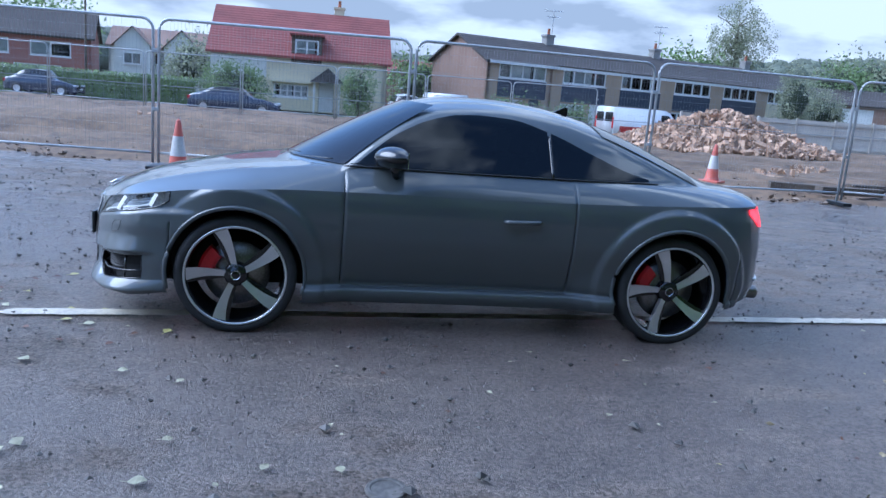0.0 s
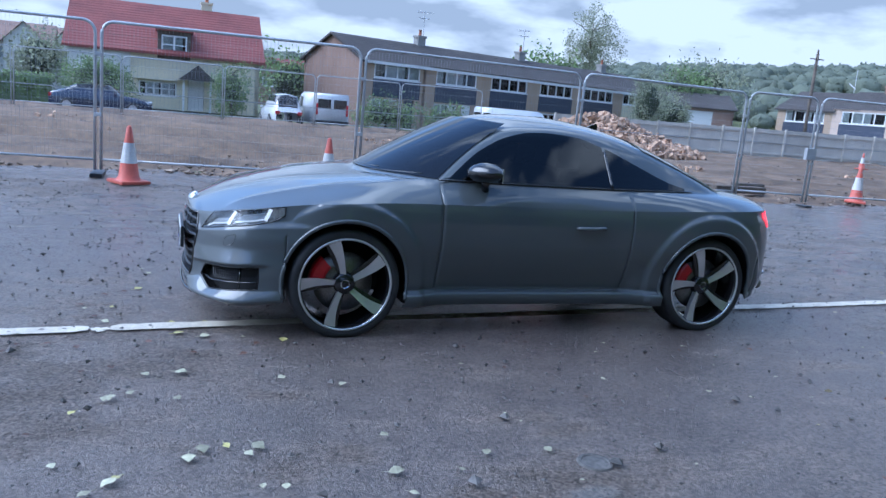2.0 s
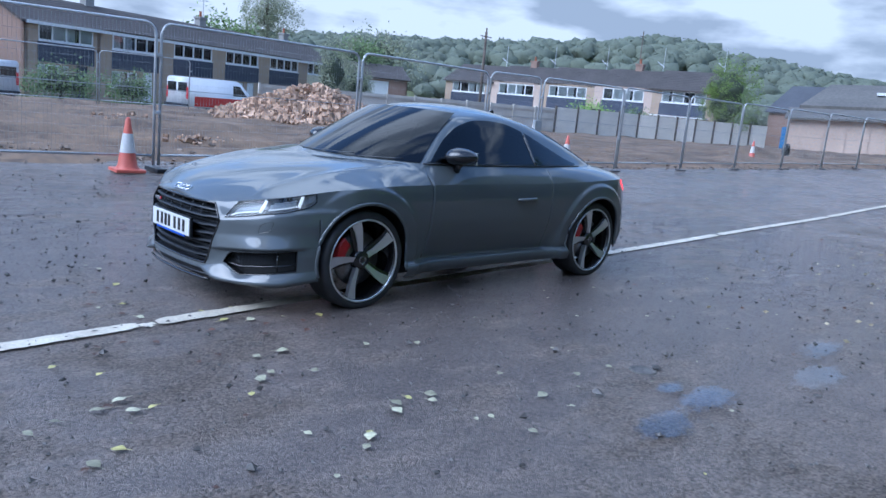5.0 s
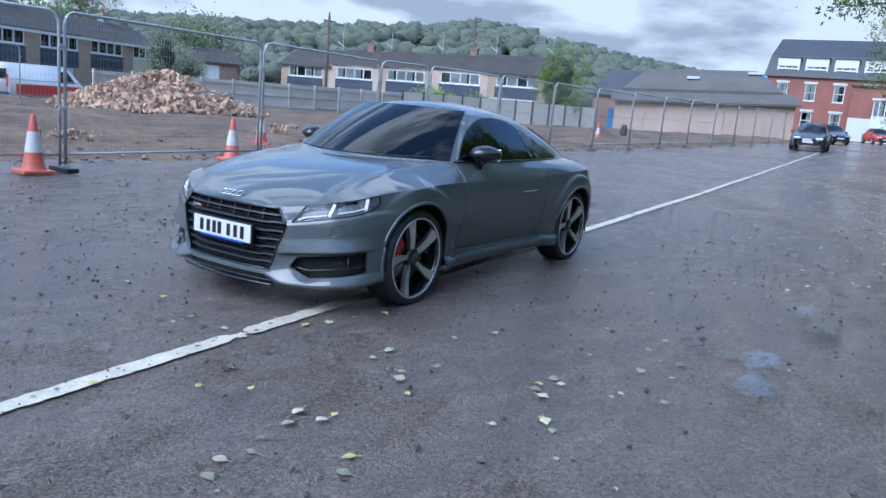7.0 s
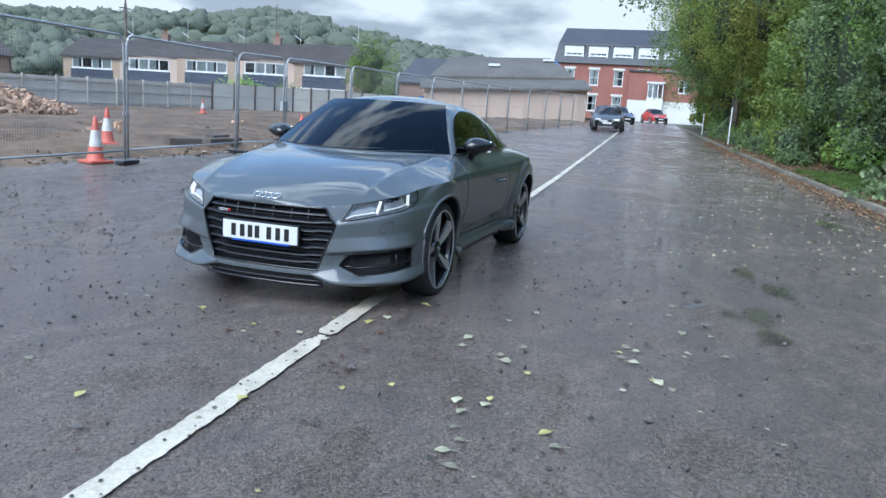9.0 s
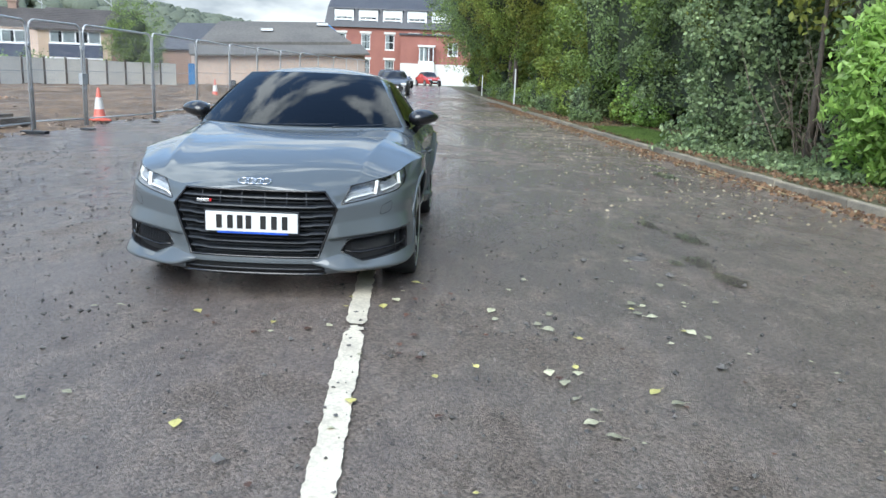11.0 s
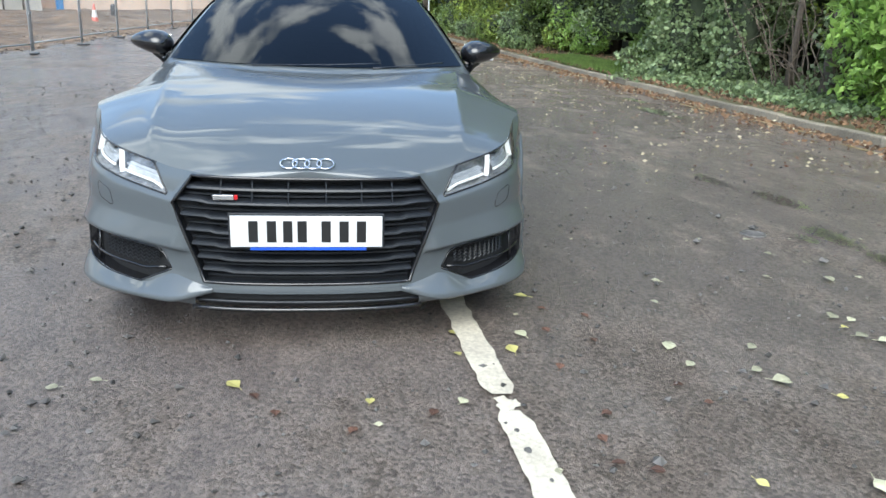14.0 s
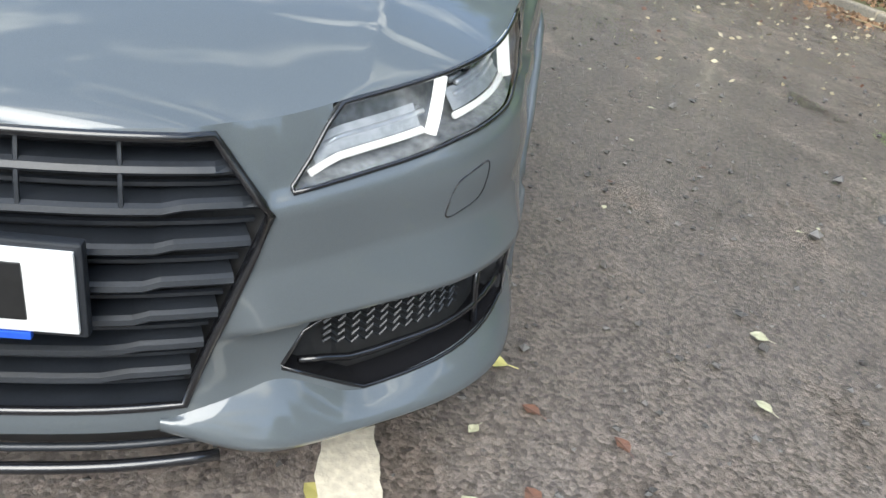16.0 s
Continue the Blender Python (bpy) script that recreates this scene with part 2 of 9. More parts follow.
M_ASPHALT = asphalt_material()
M_PAINT = paint_material()
M_BLACK = surface("gloss_black_trim", (0.012, 0.012, 0.014), (0.007, 0.007, 0.008), 0.18, 200, 8, bump=0.0, coat=0.5)
M_PLASTIC = surface("matt_black_plastic", (0.019, 0.022, 0.028), (0.011, 0.013, 0.016), 0.40, 300, 10, bump=0.05)
M_CAVITY = surface("dark_cavity", (0.018, 0.019, 0.021), (0.011, 0.011, 0.012), 0.8, 60, 5, bump=0.0)
M_RUBBER = surface("tyre_rubber", (0.038, 0.038, 0.040), (0.022, 0.022, 0.023), 0.72, 220, 12, bump=0.15)
M_ALLOY = surface("machined_alloy", (0.76, 0.77, 0.79), (0.64, 0.65, 0.67), 0.30, 260, 10, metal=0.80, bump=0.02)
M_CHROME = surface("chrome", (0.80, 0.81, 0.83), (0.70, 0.71, 0.72), 0.08, 100, 5, metal=1.0, bump=0.0)
M_STEEL = surface("brake_steel", (0.30, 0.29, 0.28), (0.16, 0.15, 0.14), 0.35, 120, 15, metal=0.9, bump=0.05)
M_CALIPER = surface("red_caliper_paint", (0.55, 0.010, 0.016), (0.40, 0.008, 0.012), 0.28, 100, 8, bump=0.03)
M_GLASS = tinted_glass("tinted_car_glass", (0.030, 0.042, 0.050), 1.40)
M_LENS = tinted_glass("clear_lamp_lens", (0.86, 0.88, 0.9), 1.45)
M_PANE = tinted_glass("window_pane", (0.82, 0.85, 0.86), 1.5)
M_DRL = glow("daytime_light", (1.0, 0.98, 0.95), 0.26)
M_STRIP = glow("dim_light_strip", (1.0, 0.98, 0.95), 0.14)
M_TAIL = glow("red_tail_lamp", (0.85, 0.02, 0.03), 0.9)
M_REFLECTOR = surface("lamp_reflector", (0.78, 0.79, 0.81), (0.52, 0.54, 0.57), 0.30, 60, 14, metal=0.4, bump=0.02)
M_BOWL = surface("smoked_lamp_bowl", (0.46, 0.47, 0.49), (0.14, 0.145, 0.155), 0.25, 60, 16, metal=0.3, bump=0.02)
M_GUIDE = surface("pale_light_guide", (0.64, 0.65, 0.67), (0.42, 0.435, 0.45), 0.30, 90, 18, bump=0.02)
M_PLATE = surface("plate_white", (0.70, 0.70, 0.69), (0.64, 0.64, 0.63), 0.35, 120, 6, bump=0.01)
M_PLATE_BLACK = surface("plate_black", (0.015, 0.015, 0.015), (0.010, 0.010, 0.010), 0.4, 120, 6, bump=0.0)
M_BLUE = surface("blue_strip", (0.02, 0.10, 0.55), (0.015, 0.07, 0.42), 0.4, 90, 5, bump=0.0)
M_LINE = surface("worn_white_line_paint", (0.72, 0.655, 0.52), (0.45, 0.40, 0.32), 0.55, 60, 5, bump=0.5, rough_to=0.42)
M_YELLOWLINE = surface("worn_yellow_line_paint", (0.40, 0.30, 0.15), (0.20, 0.155, 0.09), 0.6, 40, 5, bump=0.4)
M_GALV = surface("galvanised_steel", (0.55, 0.56, 0.57), (0.42, 0.43, 0.44), 0.45, 60, 6, metal=0.15, bump=0.05, vary=0.12)
M_WIRE = surface("galvanised_wire", (0.42, 0.43, 0.44), (0.34, 0.35, 0.36), 0.6, 40, 3, metal=0.2, bump=0.0)
M_CONE = surface("cone_orange_plastic", (0.66, 0.155, 0.105), (0.50, 0.11, 0.075), 0.45, 60, 9, bump=0.08, vary=0.10)
M_CONE_WHITE = surface("cone_reflective_sleeve", (0.74, 0.73, 0.71), (0.55, 0.53, 0.50), 0.5, 50, 9, bump=0.05)
M_DIRT = surface("site_earth", (0.225, 0.145, 0.082), (0.062, 0.042, 0.028), 0.9, 5, 0.5, bump=1.0, rough_to=0.7)
M_RUBBLE = surface("broken_brick_and_concrete", (0.54, 0.38, 0.26), (0.32, 0.195, 0.125), 0.9, 14, 2.5, bump=0.4, island=0.55)
M_CLOD = surface("earth_clods_and_stones", (0.30, 0.235, 0.18), (0.12, 0.09, 0.07), 0.9, 20, 4, bump=0.3, island=0.5)
M_STONE = surface("loose_stones", (0.135, 0.125, 0.116), (0.048, 0.045, 0.042), 0.7, 40, 6, bump=0.3, island=0.5)
M_KERB = surface("concrete_kerb", (0.31, 0.268, 0.20), (0.16, 0.138, 0.105), 0.85, 50, 3, bump=0.4, vary=0.2)
M_GRASS = surface("verge_grass", (0.13, 0.125, 0.055), (0.065, 0.060, 0.030), 0.8, 30, 1.6, bump=0.5)
M_BLADE = leafy("grass_blades", (0.20, 0.30, 0.07), (0.10, 0.16, 0.04), 0.7, 20, 2, 0.35)
M_LITTER = surface("leaf_litter", (0.24, 0.145, 0.08), (0.11, 0.065, 0.038), 0.8, 25, 3, bump=0.2, island=0.55)
M_LEAF_PALE = surface("pale_fallen_leaf", (0.46, 0.44, 0.30), (0.30, 0.29, 0.19), 0.65, 40, 6, bump=0.2, vary=0.35)
M_LEAF_STREWN = surface("strewn_pale_leaves", (0.44, 0.39, 0.27), (0.26, 0.22, 0.14), 0.6, 40, 6, bump=0.1, island=0.35)
M_LEAF_YELLOW = surface("yellow_fallen_leaf", (0.60, 0.55, 0.20), (0.43, 0.38, 0.12), 0.55, 40, 6, bump=0.2, vary=0.2)
M_LEAF_BROWN = surface("brown_fallen_leaf", (0.150, 0.072, 0.044), (0.075, 0.038, 0.026), 0.6, 40, 6, bump=0.2, vary=0.4)
M_LAUREL = leafy("laurel_leaves", (0.42, 0.60, 0.16), (0.23, 0.37, 0.085), 0.35, 12, 1.5, 0.45)
M_IVY = leafy("ivy_leaves", (0.33, 0.41, 0.20), (0.14, 0.20, 0.10), 0.45, 12, 1.3, 0.55)
M_HEDGE = leafy("hedge_foliage", (0.34, 0.42, 0.09), (0.16, 0.225, 0.05), 0.6, 6, 0.8, 0.5)
M_DARKTREE = leafy("dark_tree_foliage", (0.290, 0.380, 0.160), (0.150, 0.212, 0.090), 0.52, 4, 0.6, 0.5)
M_SPRAY = leafy("yellowish_evergreen_foliage", (0.36, 0.37, 0.075), (0.17, 0.20, 0.045), 0.6, 6, 0.8, 0.5)
M_SPRAY_DARK = leafy("deep_green_evergreen_foliage", (0.28, 0.375, 0.10), (0.14, 0.20, 0.055), 0.5, 6, 0.8, 0.5)
# for filler bodies inside foliage: the shade between leaves is this dark colour
M_INNER_SHADE = surface("foliage_shade_filler", (0.060, 0.076, 0.042), (0.030, 0.040, 0.024), 0.9, 7, 1.2, bump=0.6)
M_BIRCH = leafy("birch_foliage", (0.38, 0.40, 0.27), (0.27, 0.285, 0.19), 0.65, 3, 0.5, 0.4)
# far crowns are paler and greyer: distance haze is put into the colour
M_HAZY_WOODS = leafy("far_woods", (0.205, 0.230, 0.170), (0.150, 0.172, 0.128), 0.95, 1.6, 0.05, 0.10, 0.3)
M_FIELD = surface("hill_field", (0.15, 0.16, 0.06), (0.055, 0.075, 0.035), 0.9, 0.25, 0.03, bump=0.0)
M_BARK = surface("bark", (0.16, 0.13, 0.10), (0.07, 0.055, 0.045), 0.9, 20, 3, bump=0.5)
M_TWIG = surface("dry_twigs", (0.19, 0.15, 0.115), (0.10, 0.075, 0.055), 0.85, 20, 3, bump=0.2)
M_REDTILE = surface("red_clay_tiles", (0.27, 0.078, 0.066), (0.18, 0.055, 0.048), 0.75, 8, 0.7, bump=0.3)
M_GREYTILE = surface("grey_concrete_tiles", (0.088, 0.077, 0.071), (0.055, 0.048, 0.045), 0.95, 6, 0.5, bump=0.3)
M_SLATE = surface("slate_roof", (0.072, 0.075, 0.086), (0.045, 0.047, 0.056), 0.55, 5, 0.6, bump=0.2)
M_CREAM = surface("cream_render", (0.74, 0.67, 0.48), (0.64, 0.57, 0.40), 0.8, 10, 0.5, bump=0.1)
M_WHITE_R = surface("white_render", (0.72, 0.71, 0.67), (0.58, 0.57, 0.53), 0.8, 10, 0.5, bump=0.1)
M_BUFF = surface("buff_brick", (0.44, 0.335, 0.245), (0.34, 0.25, 0.175), 0.85, 14, 0.7, bump=0.3)
M_BRICK = surface("brown_brick", (0.31, 0.21, 0.165), (0.225, 0.145, 0.11), 0.85, 14, 0.7, bump=0.3)
M_SALMON = surface("salmon_brick", (0.60, 0.37, 0.27), (0.48, 0.28, 0.20), 0.85, 14, 0.7, bump=0.3)
M_REDBRICK = surface("red_brick", (0.34, 0.145, 0.112), (0.255, 0.105, 0.084), 0.85, 12, 0.6, bump=0.3)
M_PINKWALL = surface("pink_grey_blockwork", (0.58, 0.455, 0.37), (0.47, 0.36, 0.29), 0.9, 6, 0.4, bump=0.2)
M_ASBESTOS = surface("weathered_sheet_roof", (0.155, 0.143, 0.128), (0.10, 0.094, 0.086), 0.85, 5, 0.5, bump=0.2)
M_NAVY = surface("navy_cladding", (0.045, 0.055, 0.085), (0.030, 0.036, 0.058), 0.6, 10, 0.8, bump=0.1)
M_UPVC = surface("white_window_frame", (0.78, 0.78, 0.77), (0.68, 0.68, 0.67), 0.4, 30, 2, bump=0.02)
M_BLUESHEET = surface("blue_sheeting", (0.06, 0.24, 0.52), (0.04, 0.16, 0.38), 0.55, 6, 0.8, bump=0.1)
M_TIMBER = surface("weathered_fence_timber", (0.66, 0.61, 0.53), (0.50, 0.46, 0.40), 0.85, 25, 1.2, bump=0.3, vary=0.15)
M_PALEBOARD = surface("pale_fence_board", (0.70, 0.66, 0.58), (0.58, 0.545, 0.475), 0.8, 20, 1.0, bump=0.2, vary=0.1)
M_CONCRETE = surface("concrete", (0.36, 0.35, 0.33), (0.24, 0.23, 0.215), 0.85, 20, 1.5, bump=0.3)
M_VANWHITE = surface("white_van_paint", (0.76, 0.77, 0.78), (0.66, 0.67, 0.68), 0.25, 30, 1, bump=0.0, coat=0.6)
M_VANRED = surface("red_van_paint", (0.55, 0.045, 0.040), (0.45, 0.035, 0.032), 0.25, 30, 1, bump=0.0, coat=0.6)
M_NAVYCAR = surface("navy_car_paint", (0.020, 0.030, 0.065), (0.014, 0.021, 0.048), 0.2, 40, 1, bump=0.0, coat=1.0)
M_SILVERCAR = surface("silver_car_paint", (0.075, 0.083, 0.092), (0.055, 0.06, 0.068), 0.3, 40, 1, metal=0.0, bump=0.0, coat=0.4)
M_CURTAIN = surface("pale_curtain", (0.82, 0.81, 0.78), (0.66, 0.65, 0.62), 0.9, 12, 2, bump=0.2)


def water_material():
    """Thin water that breaks up raggedly towards the rim of the sheet it lies in."""
    m = tinted_glass("puddle_water", (0.98, 0.975, 0.97), 1.33)
    n, l = m.node_tree.nodes, m.node_tree.links
    out = next(q for q in n if q.bl_idname == "ShaderNodeOutputMaterial")
    wet_ = out.inputs["Surface"].links[0].from_socket
    tc, geo = n.new("ShaderNodeTexCoord"), n.new("ShaderNodeNewGeometry")
    ln = n.new("ShaderNodeVectorMath"); ln.operation = "LENGTH"
    l.new(tc.outputs["Object"], ln.inputs[0])
    total = None
    for scale, weight in ((3.2, 0.9), (17.0, 0.9), (70.0, 0.75)):
        t = n.new("ShaderNodeTexNoise")
        t.inputs["Scale"].default_value, t.inputs["Detail"].default_value = scale, 3
        l.new(geo.outputs["Position"], t.inputs["Vector"])
        q = n.new("ShaderNodeMath"); q.operation = "MULTIPLY_ADD"
        q.inputs[1].default_value, q.inputs[2].default_value = weight, -0.5 * weight
        l.new(t.outputs["Fac"], q.inputs[0])
        if total is None:
            total = q.outputs[0]
        else:
            p_ = n.new("ShaderNodeMath"); p_.operation = "ADD"
            l.new(total, p_.inputs[0]), l.new(q.outputs[0], p_.inputs[1])
            total = p_.outputs[0]
    depth = n.new("ShaderNodeMath"); depth.operation = "SUBTRACT"
    l.new(total, depth.inputs[0]), l.new(ln.outputs["Value"], depth.inputs[1])
    r = n.new("ShaderNodeMapRange")
    for k, v in (("From Min", -0.72), ("From Max", -0.48), ("To Min", 0.0), ("To Max", 1.0)):
        r.inputs[k].default_value = v
    l.new(depth.outputs[0], r.inputs["Value"])
    mix, clear = n.new("ShaderNodeMixShader"), n.new("ShaderNodeBsdfTransparent")
    l.new(r.outputs["Result"], mix.inputs[0]), l.new(clear.outputs[0], mix.inputs[1]), l.new(wet_, mix.inputs[2])
    l.new(mix.outputs[0], out.inputs["Surface"])
    return m


M_WATER = water_material()
M_TERRACOTTA = surface("terracotta_pot", (0.42, 0.16, 0.09), (0.30, 0.11, 0.06), 0.8, 20, 3, bump=0.1)
M_LEATHER = surface("black_leather", (0.030, 0.030, 0.032), (0.018, 0.018, 0.019), 0.5, 120, 10, bump=0.1)


# ---------------------------------------------------------------- mesh helpers
def part(name, bm, material, parent=None, label="", smooth=False, kind=""):
    me = bpy.data.meshes.new(name)
    bm.normal_update()
    bm.to_mesh(me)
    bm.free()
    me.materials.append(material)
    if smooth:
        me.shade_smooth()
    ob = new(name, me)
    if parent is not None:
        ob.parent = parent
    if label or kind:
        tagged(ob, label, kind=kind)
    return ob


def pydata(name, verts, faces, material, parent=None, label="", smooth=False, kind="", away=None):
    me = bpy.data.meshes.new(name)
    me.from_pydata([tuple(v) for v in verts], [], [tuple(f) for f in faces])
    if away is not None:      # faces look away from this point
        me.update()
        if sum(p.area * p.normal.dot(p.center - Vector(away)) for p in me.polygons) < 0:
            me.flip_normals()
    me.materials.append(material)
    if smooth:
        me.shade_smooth()
    ob = new(name, me)
    if parent is not None:
        ob.parent = parent
    if label or kind:
        tagged(ob, label, kind=kind)
    return ob


def loose_parts(name, bm, material, parent, label=""):
    """Links each connected piece of a bmesh as a part of its own."""
    bmesh.ops.remove_doubles(bm, verts=bm.verts, dist=0.0005)
    bm.verts.ensure_lookup_table()
    seen, out = set(), []
    for v in bm.verts:
        if v in seen:
            continue
        stack, comp = [v], []
        seen.add(v)
        while stack:
            q = stack.pop()
            comp.append(q)
            for e in q.link_edges:
                o = e.other_vert(q)
                if o not in seen:
                    seen.add(o)
                    stack.append(o)
        idx = {q: i for i, q in enumerate(comp)}
        faces = [[idx[w] for w in f.verts] for f in {f for q in comp for f in q.link_faces}]
        out.append(pydata(name, [q.co[:] for q in comp], sorted(faces), material, parent, label))
    bm.free()
    return out


def thing(name, x, y, z, rz=0.0, label="", category="", group="", kind=""):
    ob = new(name)
    ob.empty_display_size = 0.1
    ob.matrix_basis = pose(x, y, z, 0, 0, rz)
    return tagged(ob, label, category, group, kind)


def box(bm, x0, x1, y0, y1, z0, z1, bevel=0.0, m=None):
    r = bmesh.ops.create_cube(bm, size=1.0)
    vs = r["verts"]
    for v in vs:
        v.co = Vector((x0 + (v.co.x + 0.5) * (x1 - x0), y0 + (v.co.y + 0.5) * (y1 - y0), z0 + (v.co.z + 0.5) * (z1 - z0)))
    if bevel:
        es = list({e for v in vs for e in v.link_edges})
        r = bmesh.ops.bevel(bm, geom=es, offset=bevel, segments=2, affect="EDGES", profile=0.6)
        vs = list({v for f in r["faces"] for v in f.verts} | {v for v in vs if v.is_valid})
    if m is not None:
        bmesh.ops.transform(bm, matrix=m, verts=[v for v in vs if v.is_valid])
    return bm


def tube(bm, pts, r, seg=8, closed=False, caps=True):
    """A round tube along points; r is one radius or one for each point."""
    pts = [Vector(p) for p in pts]
    n = len(pts)
    rings = []
    up = Vector((0, 0, 1))
    for i, p in enumerate(pts):
        a = pts[(i - 1) % n] if (i > 0 or closed) else pts[i]
        c = pts[(i + 1) % n] if (i < n - 1 or closed) else pts[i]
        d = (c - a).normalized()
        if abs(d.dot(up)) > 0.95:
            side = d.cross(Vector((1, 0, 0))).normalized()
        else:
            side = d.cross(up).normalized()
        other = side.cross(d).normalized()
        rad = r[i] if isinstance(r, (list, tuple)) else r
        rings.append([bm.verts.new(p + side * math.cos(k * math.tau / seg) * rad + other * math.sin(k * math.tau / seg) * rad) for k in range(seg)])
    for i in range(n if closed else n - 1):
        a, c = rings[i], rings[(i + 1) % n]
        for k in range(seg):
            bm.faces.new((a[k], a[(k + 1) % seg], c[(k + 1) % seg], c[k]))
    if caps and not closed:
        bm.faces.new(rings[0][::-1]), bm.faces.new(rings[-1])
    return bm


def lathe(bm, profile, seg=24, axis="z", centre=(0, 0, 0)):
    """Turns (radius, height) round an axis."""
    rings = []
    for rad, h in profile:
        ring = []
        for k in range(seg):
            c, s = math.cos(k * math.tau / seg) * rad, math.sin(k * math.tau / seg) * rad
            p = (c, s, h) if axis == "z" else (c, h, s)
            ring.append(bm.verts.new(Vector(p) + Vector(centre)))
        rings.append(ring)
    for a, c in zip(rings, rings[1:]):
        for k in range(seg):
            bm.faces.new((a[k], a[(k + 1) % seg], c[(k + 1) % seg], c[k]))
    return rings


def grid_faces(rows, cols, flip=False):
    out = []
    for i in range(rows - 1):
        for j in range(cols - 1):
            f = (i * cols + j, i * cols + j + 1, (i + 1) * cols + j + 1, (i + 1) * cols + j)
            out.append(f[::-1] if flip else f)
    return out


def curve(pts):
    """A smooth curve through (x, y) points that doesn't overshoot."""
    x, y = np.array([p[0] for p in pts], float), np.array([p[1] for p in pts], float)
    h, d = np.diff(x), np.diff(y) / np.diff(x)
    m = np.zeros(len(x))
    m[0], m[-1] = d[0], d[-1]
    for i in range(1, len(x) - 1):
        if d[i - 1] * d[i] > 0:
            w1, w2 = 2 * h[i] + h[i - 1], h[i] + 2 * h[i - 1]
            m[i] = (w1 + w2) / (w1 / d[i - 1] + w2 / d[i])

    def f(v):
        v = np.clip(v, x[0], x[-1])
        i = np.clip(np.searchsorted(x, v) - 1, 0, len(h) - 1)
        t = (v - x[i]) / h[i]
        return ((1 + 2 * t) * (1 - t) ** 2 * y[i] + t * (1 - t) ** 2 * h[i] * m[i] + t * t * (3 - 2 * t) * y[i + 1] + t * t * (t - 1) * h[i] * m[i + 1])
    return f


def eased(f, lo, hi, w):
    """The curve f between lo and hi with its kinks rounded off over about w."""
    v = np.arange(lo - 4 * w, hi + 4 * w, 0.004)
    k = np.exp(-0.5 * (np.arange(-3 * w, 3 * w + 0.001, 0.004) / w) ** 2)
    y = np.convolve(np.pad(f(v), len(k) // 2, mode="edge"), k / k.sum(), "valid")[:len(v)]
    return lambda q: np.interp(q, v, y)


def smooth01(t):
    t = np.clip(t, 0, 1)
    return t * t * (3 - 2 * t)


def smin(a, b, k):
    h = np.clip(0.5 + 0.5 * (b - a) / k, 0, 1)
    return b + (a - b) * h - k * h * (1 - h)


def smax(a, b, k):
    return -smin(-a, -b, k)


def leaf_mesh(name, centres, size, material, parent=None, label="", kind="", rng=None, droop=0.0, narrow=0.55, flat=0.0):
    """Many small folded leaves as one mesh: each is two triangles-pairs bent along its rib."""
    rng = rng or np.random.default_rng(3)
    c = np.asarray(centres, float)
    n = len(c)
    size = np.broadcast_to(np.asarray(size, float), (n,)) * rng.uniform(0.65, 1.35, n)
    d = rng.normal(size=(n, 3))
    d[:, 2] = d[:, 2] * (1 - flat) - droop
    d /= np.linalg.norm(d, axis=1, keepdims=True)
    o = rng.normal(size=(n, 3))
    if flat:
        o[:, 2] *= (1 - flat)
    s = np.cross(d, o)
    s /= np.linalg.norm(s, axis=1, keepdims=True) + 1e-9
    up = np.cross(s, d)
    L, Wd = size[:, None], (size * narrow * 0.5)[:, None]
    base, tip = c - d * L * 0.5, c + d * L * 0.5 - up * L * 0.12
    mid = c + up * L * 0.06
    left, right = mid + s * Wd - up * L * 0.05, mid - s * Wd - up * L * 0.05
    verts = np.stack([base, left, tip, right], 1).reshape(-1, 3)
    me = bpy.data.meshes.new(name)
    me.vertices.add(n * 4)
    me.vertices.foreach_set("co", verts.astype(np.float32).ravel())
    me.loops.add(n * 6)
    idx = (np.arange(n)[:, None] * 4 + np.array([0, 1, 2, 0, 2, 3])[None, :]).astype(np.int32)
    me.loops.foreach_set("vertex_index", idx.ravel())
    me.polygons.add(n * 2)
    me.polygons.foreach_set("loop_start", np.arange(0, n * 6, 3, dtype=np.int32))
    me.update(calc_edges=True)
    me.materials.append(material)
    ob = new(name, me)
    if parent is not None:
        ob.parent = parent
    if label or kind:
        tagged(ob, label, kind=kind)
    return ob


# ---------------------------------------------------------------- the grey coupe
CAR_TURN = 1.71      # degrees by which the car stands askew to the site
AXLE, HUB_Z, WHEEL_R, ARCH_R, TRACK_Y = 1.2525, 0.327, 0.327, 0.368, 0.775
_plan = [(-2.128, 0.0), (-2.124, 0.15), (-2.106, 0.30), (-2.062, 0.45), (-1.985, 0.60), (-1.90, 0.733), (-1.79, 0.817), (-1.63, 0.866), (-1.42, 0.893),
         (-1.2, 0.902), (-0.9, 0.895), (-0.5, 0.885), (0.0, 0.884), (0.5, 0.890), (0.9, 0.903), (1.25, 0.914), (1.5, 0.900), (1.68, 0.860),
         (1.81, 0.79), (1.90, 0.68), (1.965, 0.50), (2.005, 0.25), (2.012, 0.0)]
_px, _py = np.array([p[0] for p in _plan]), np.array([p[1] for p in _plan])
_arc0 = np.concatenate([[0], np.cumsum(np.hypot(np.diff(_px), np.diff(_py)))])
PLAN_LEN = float(_arc0[-1])


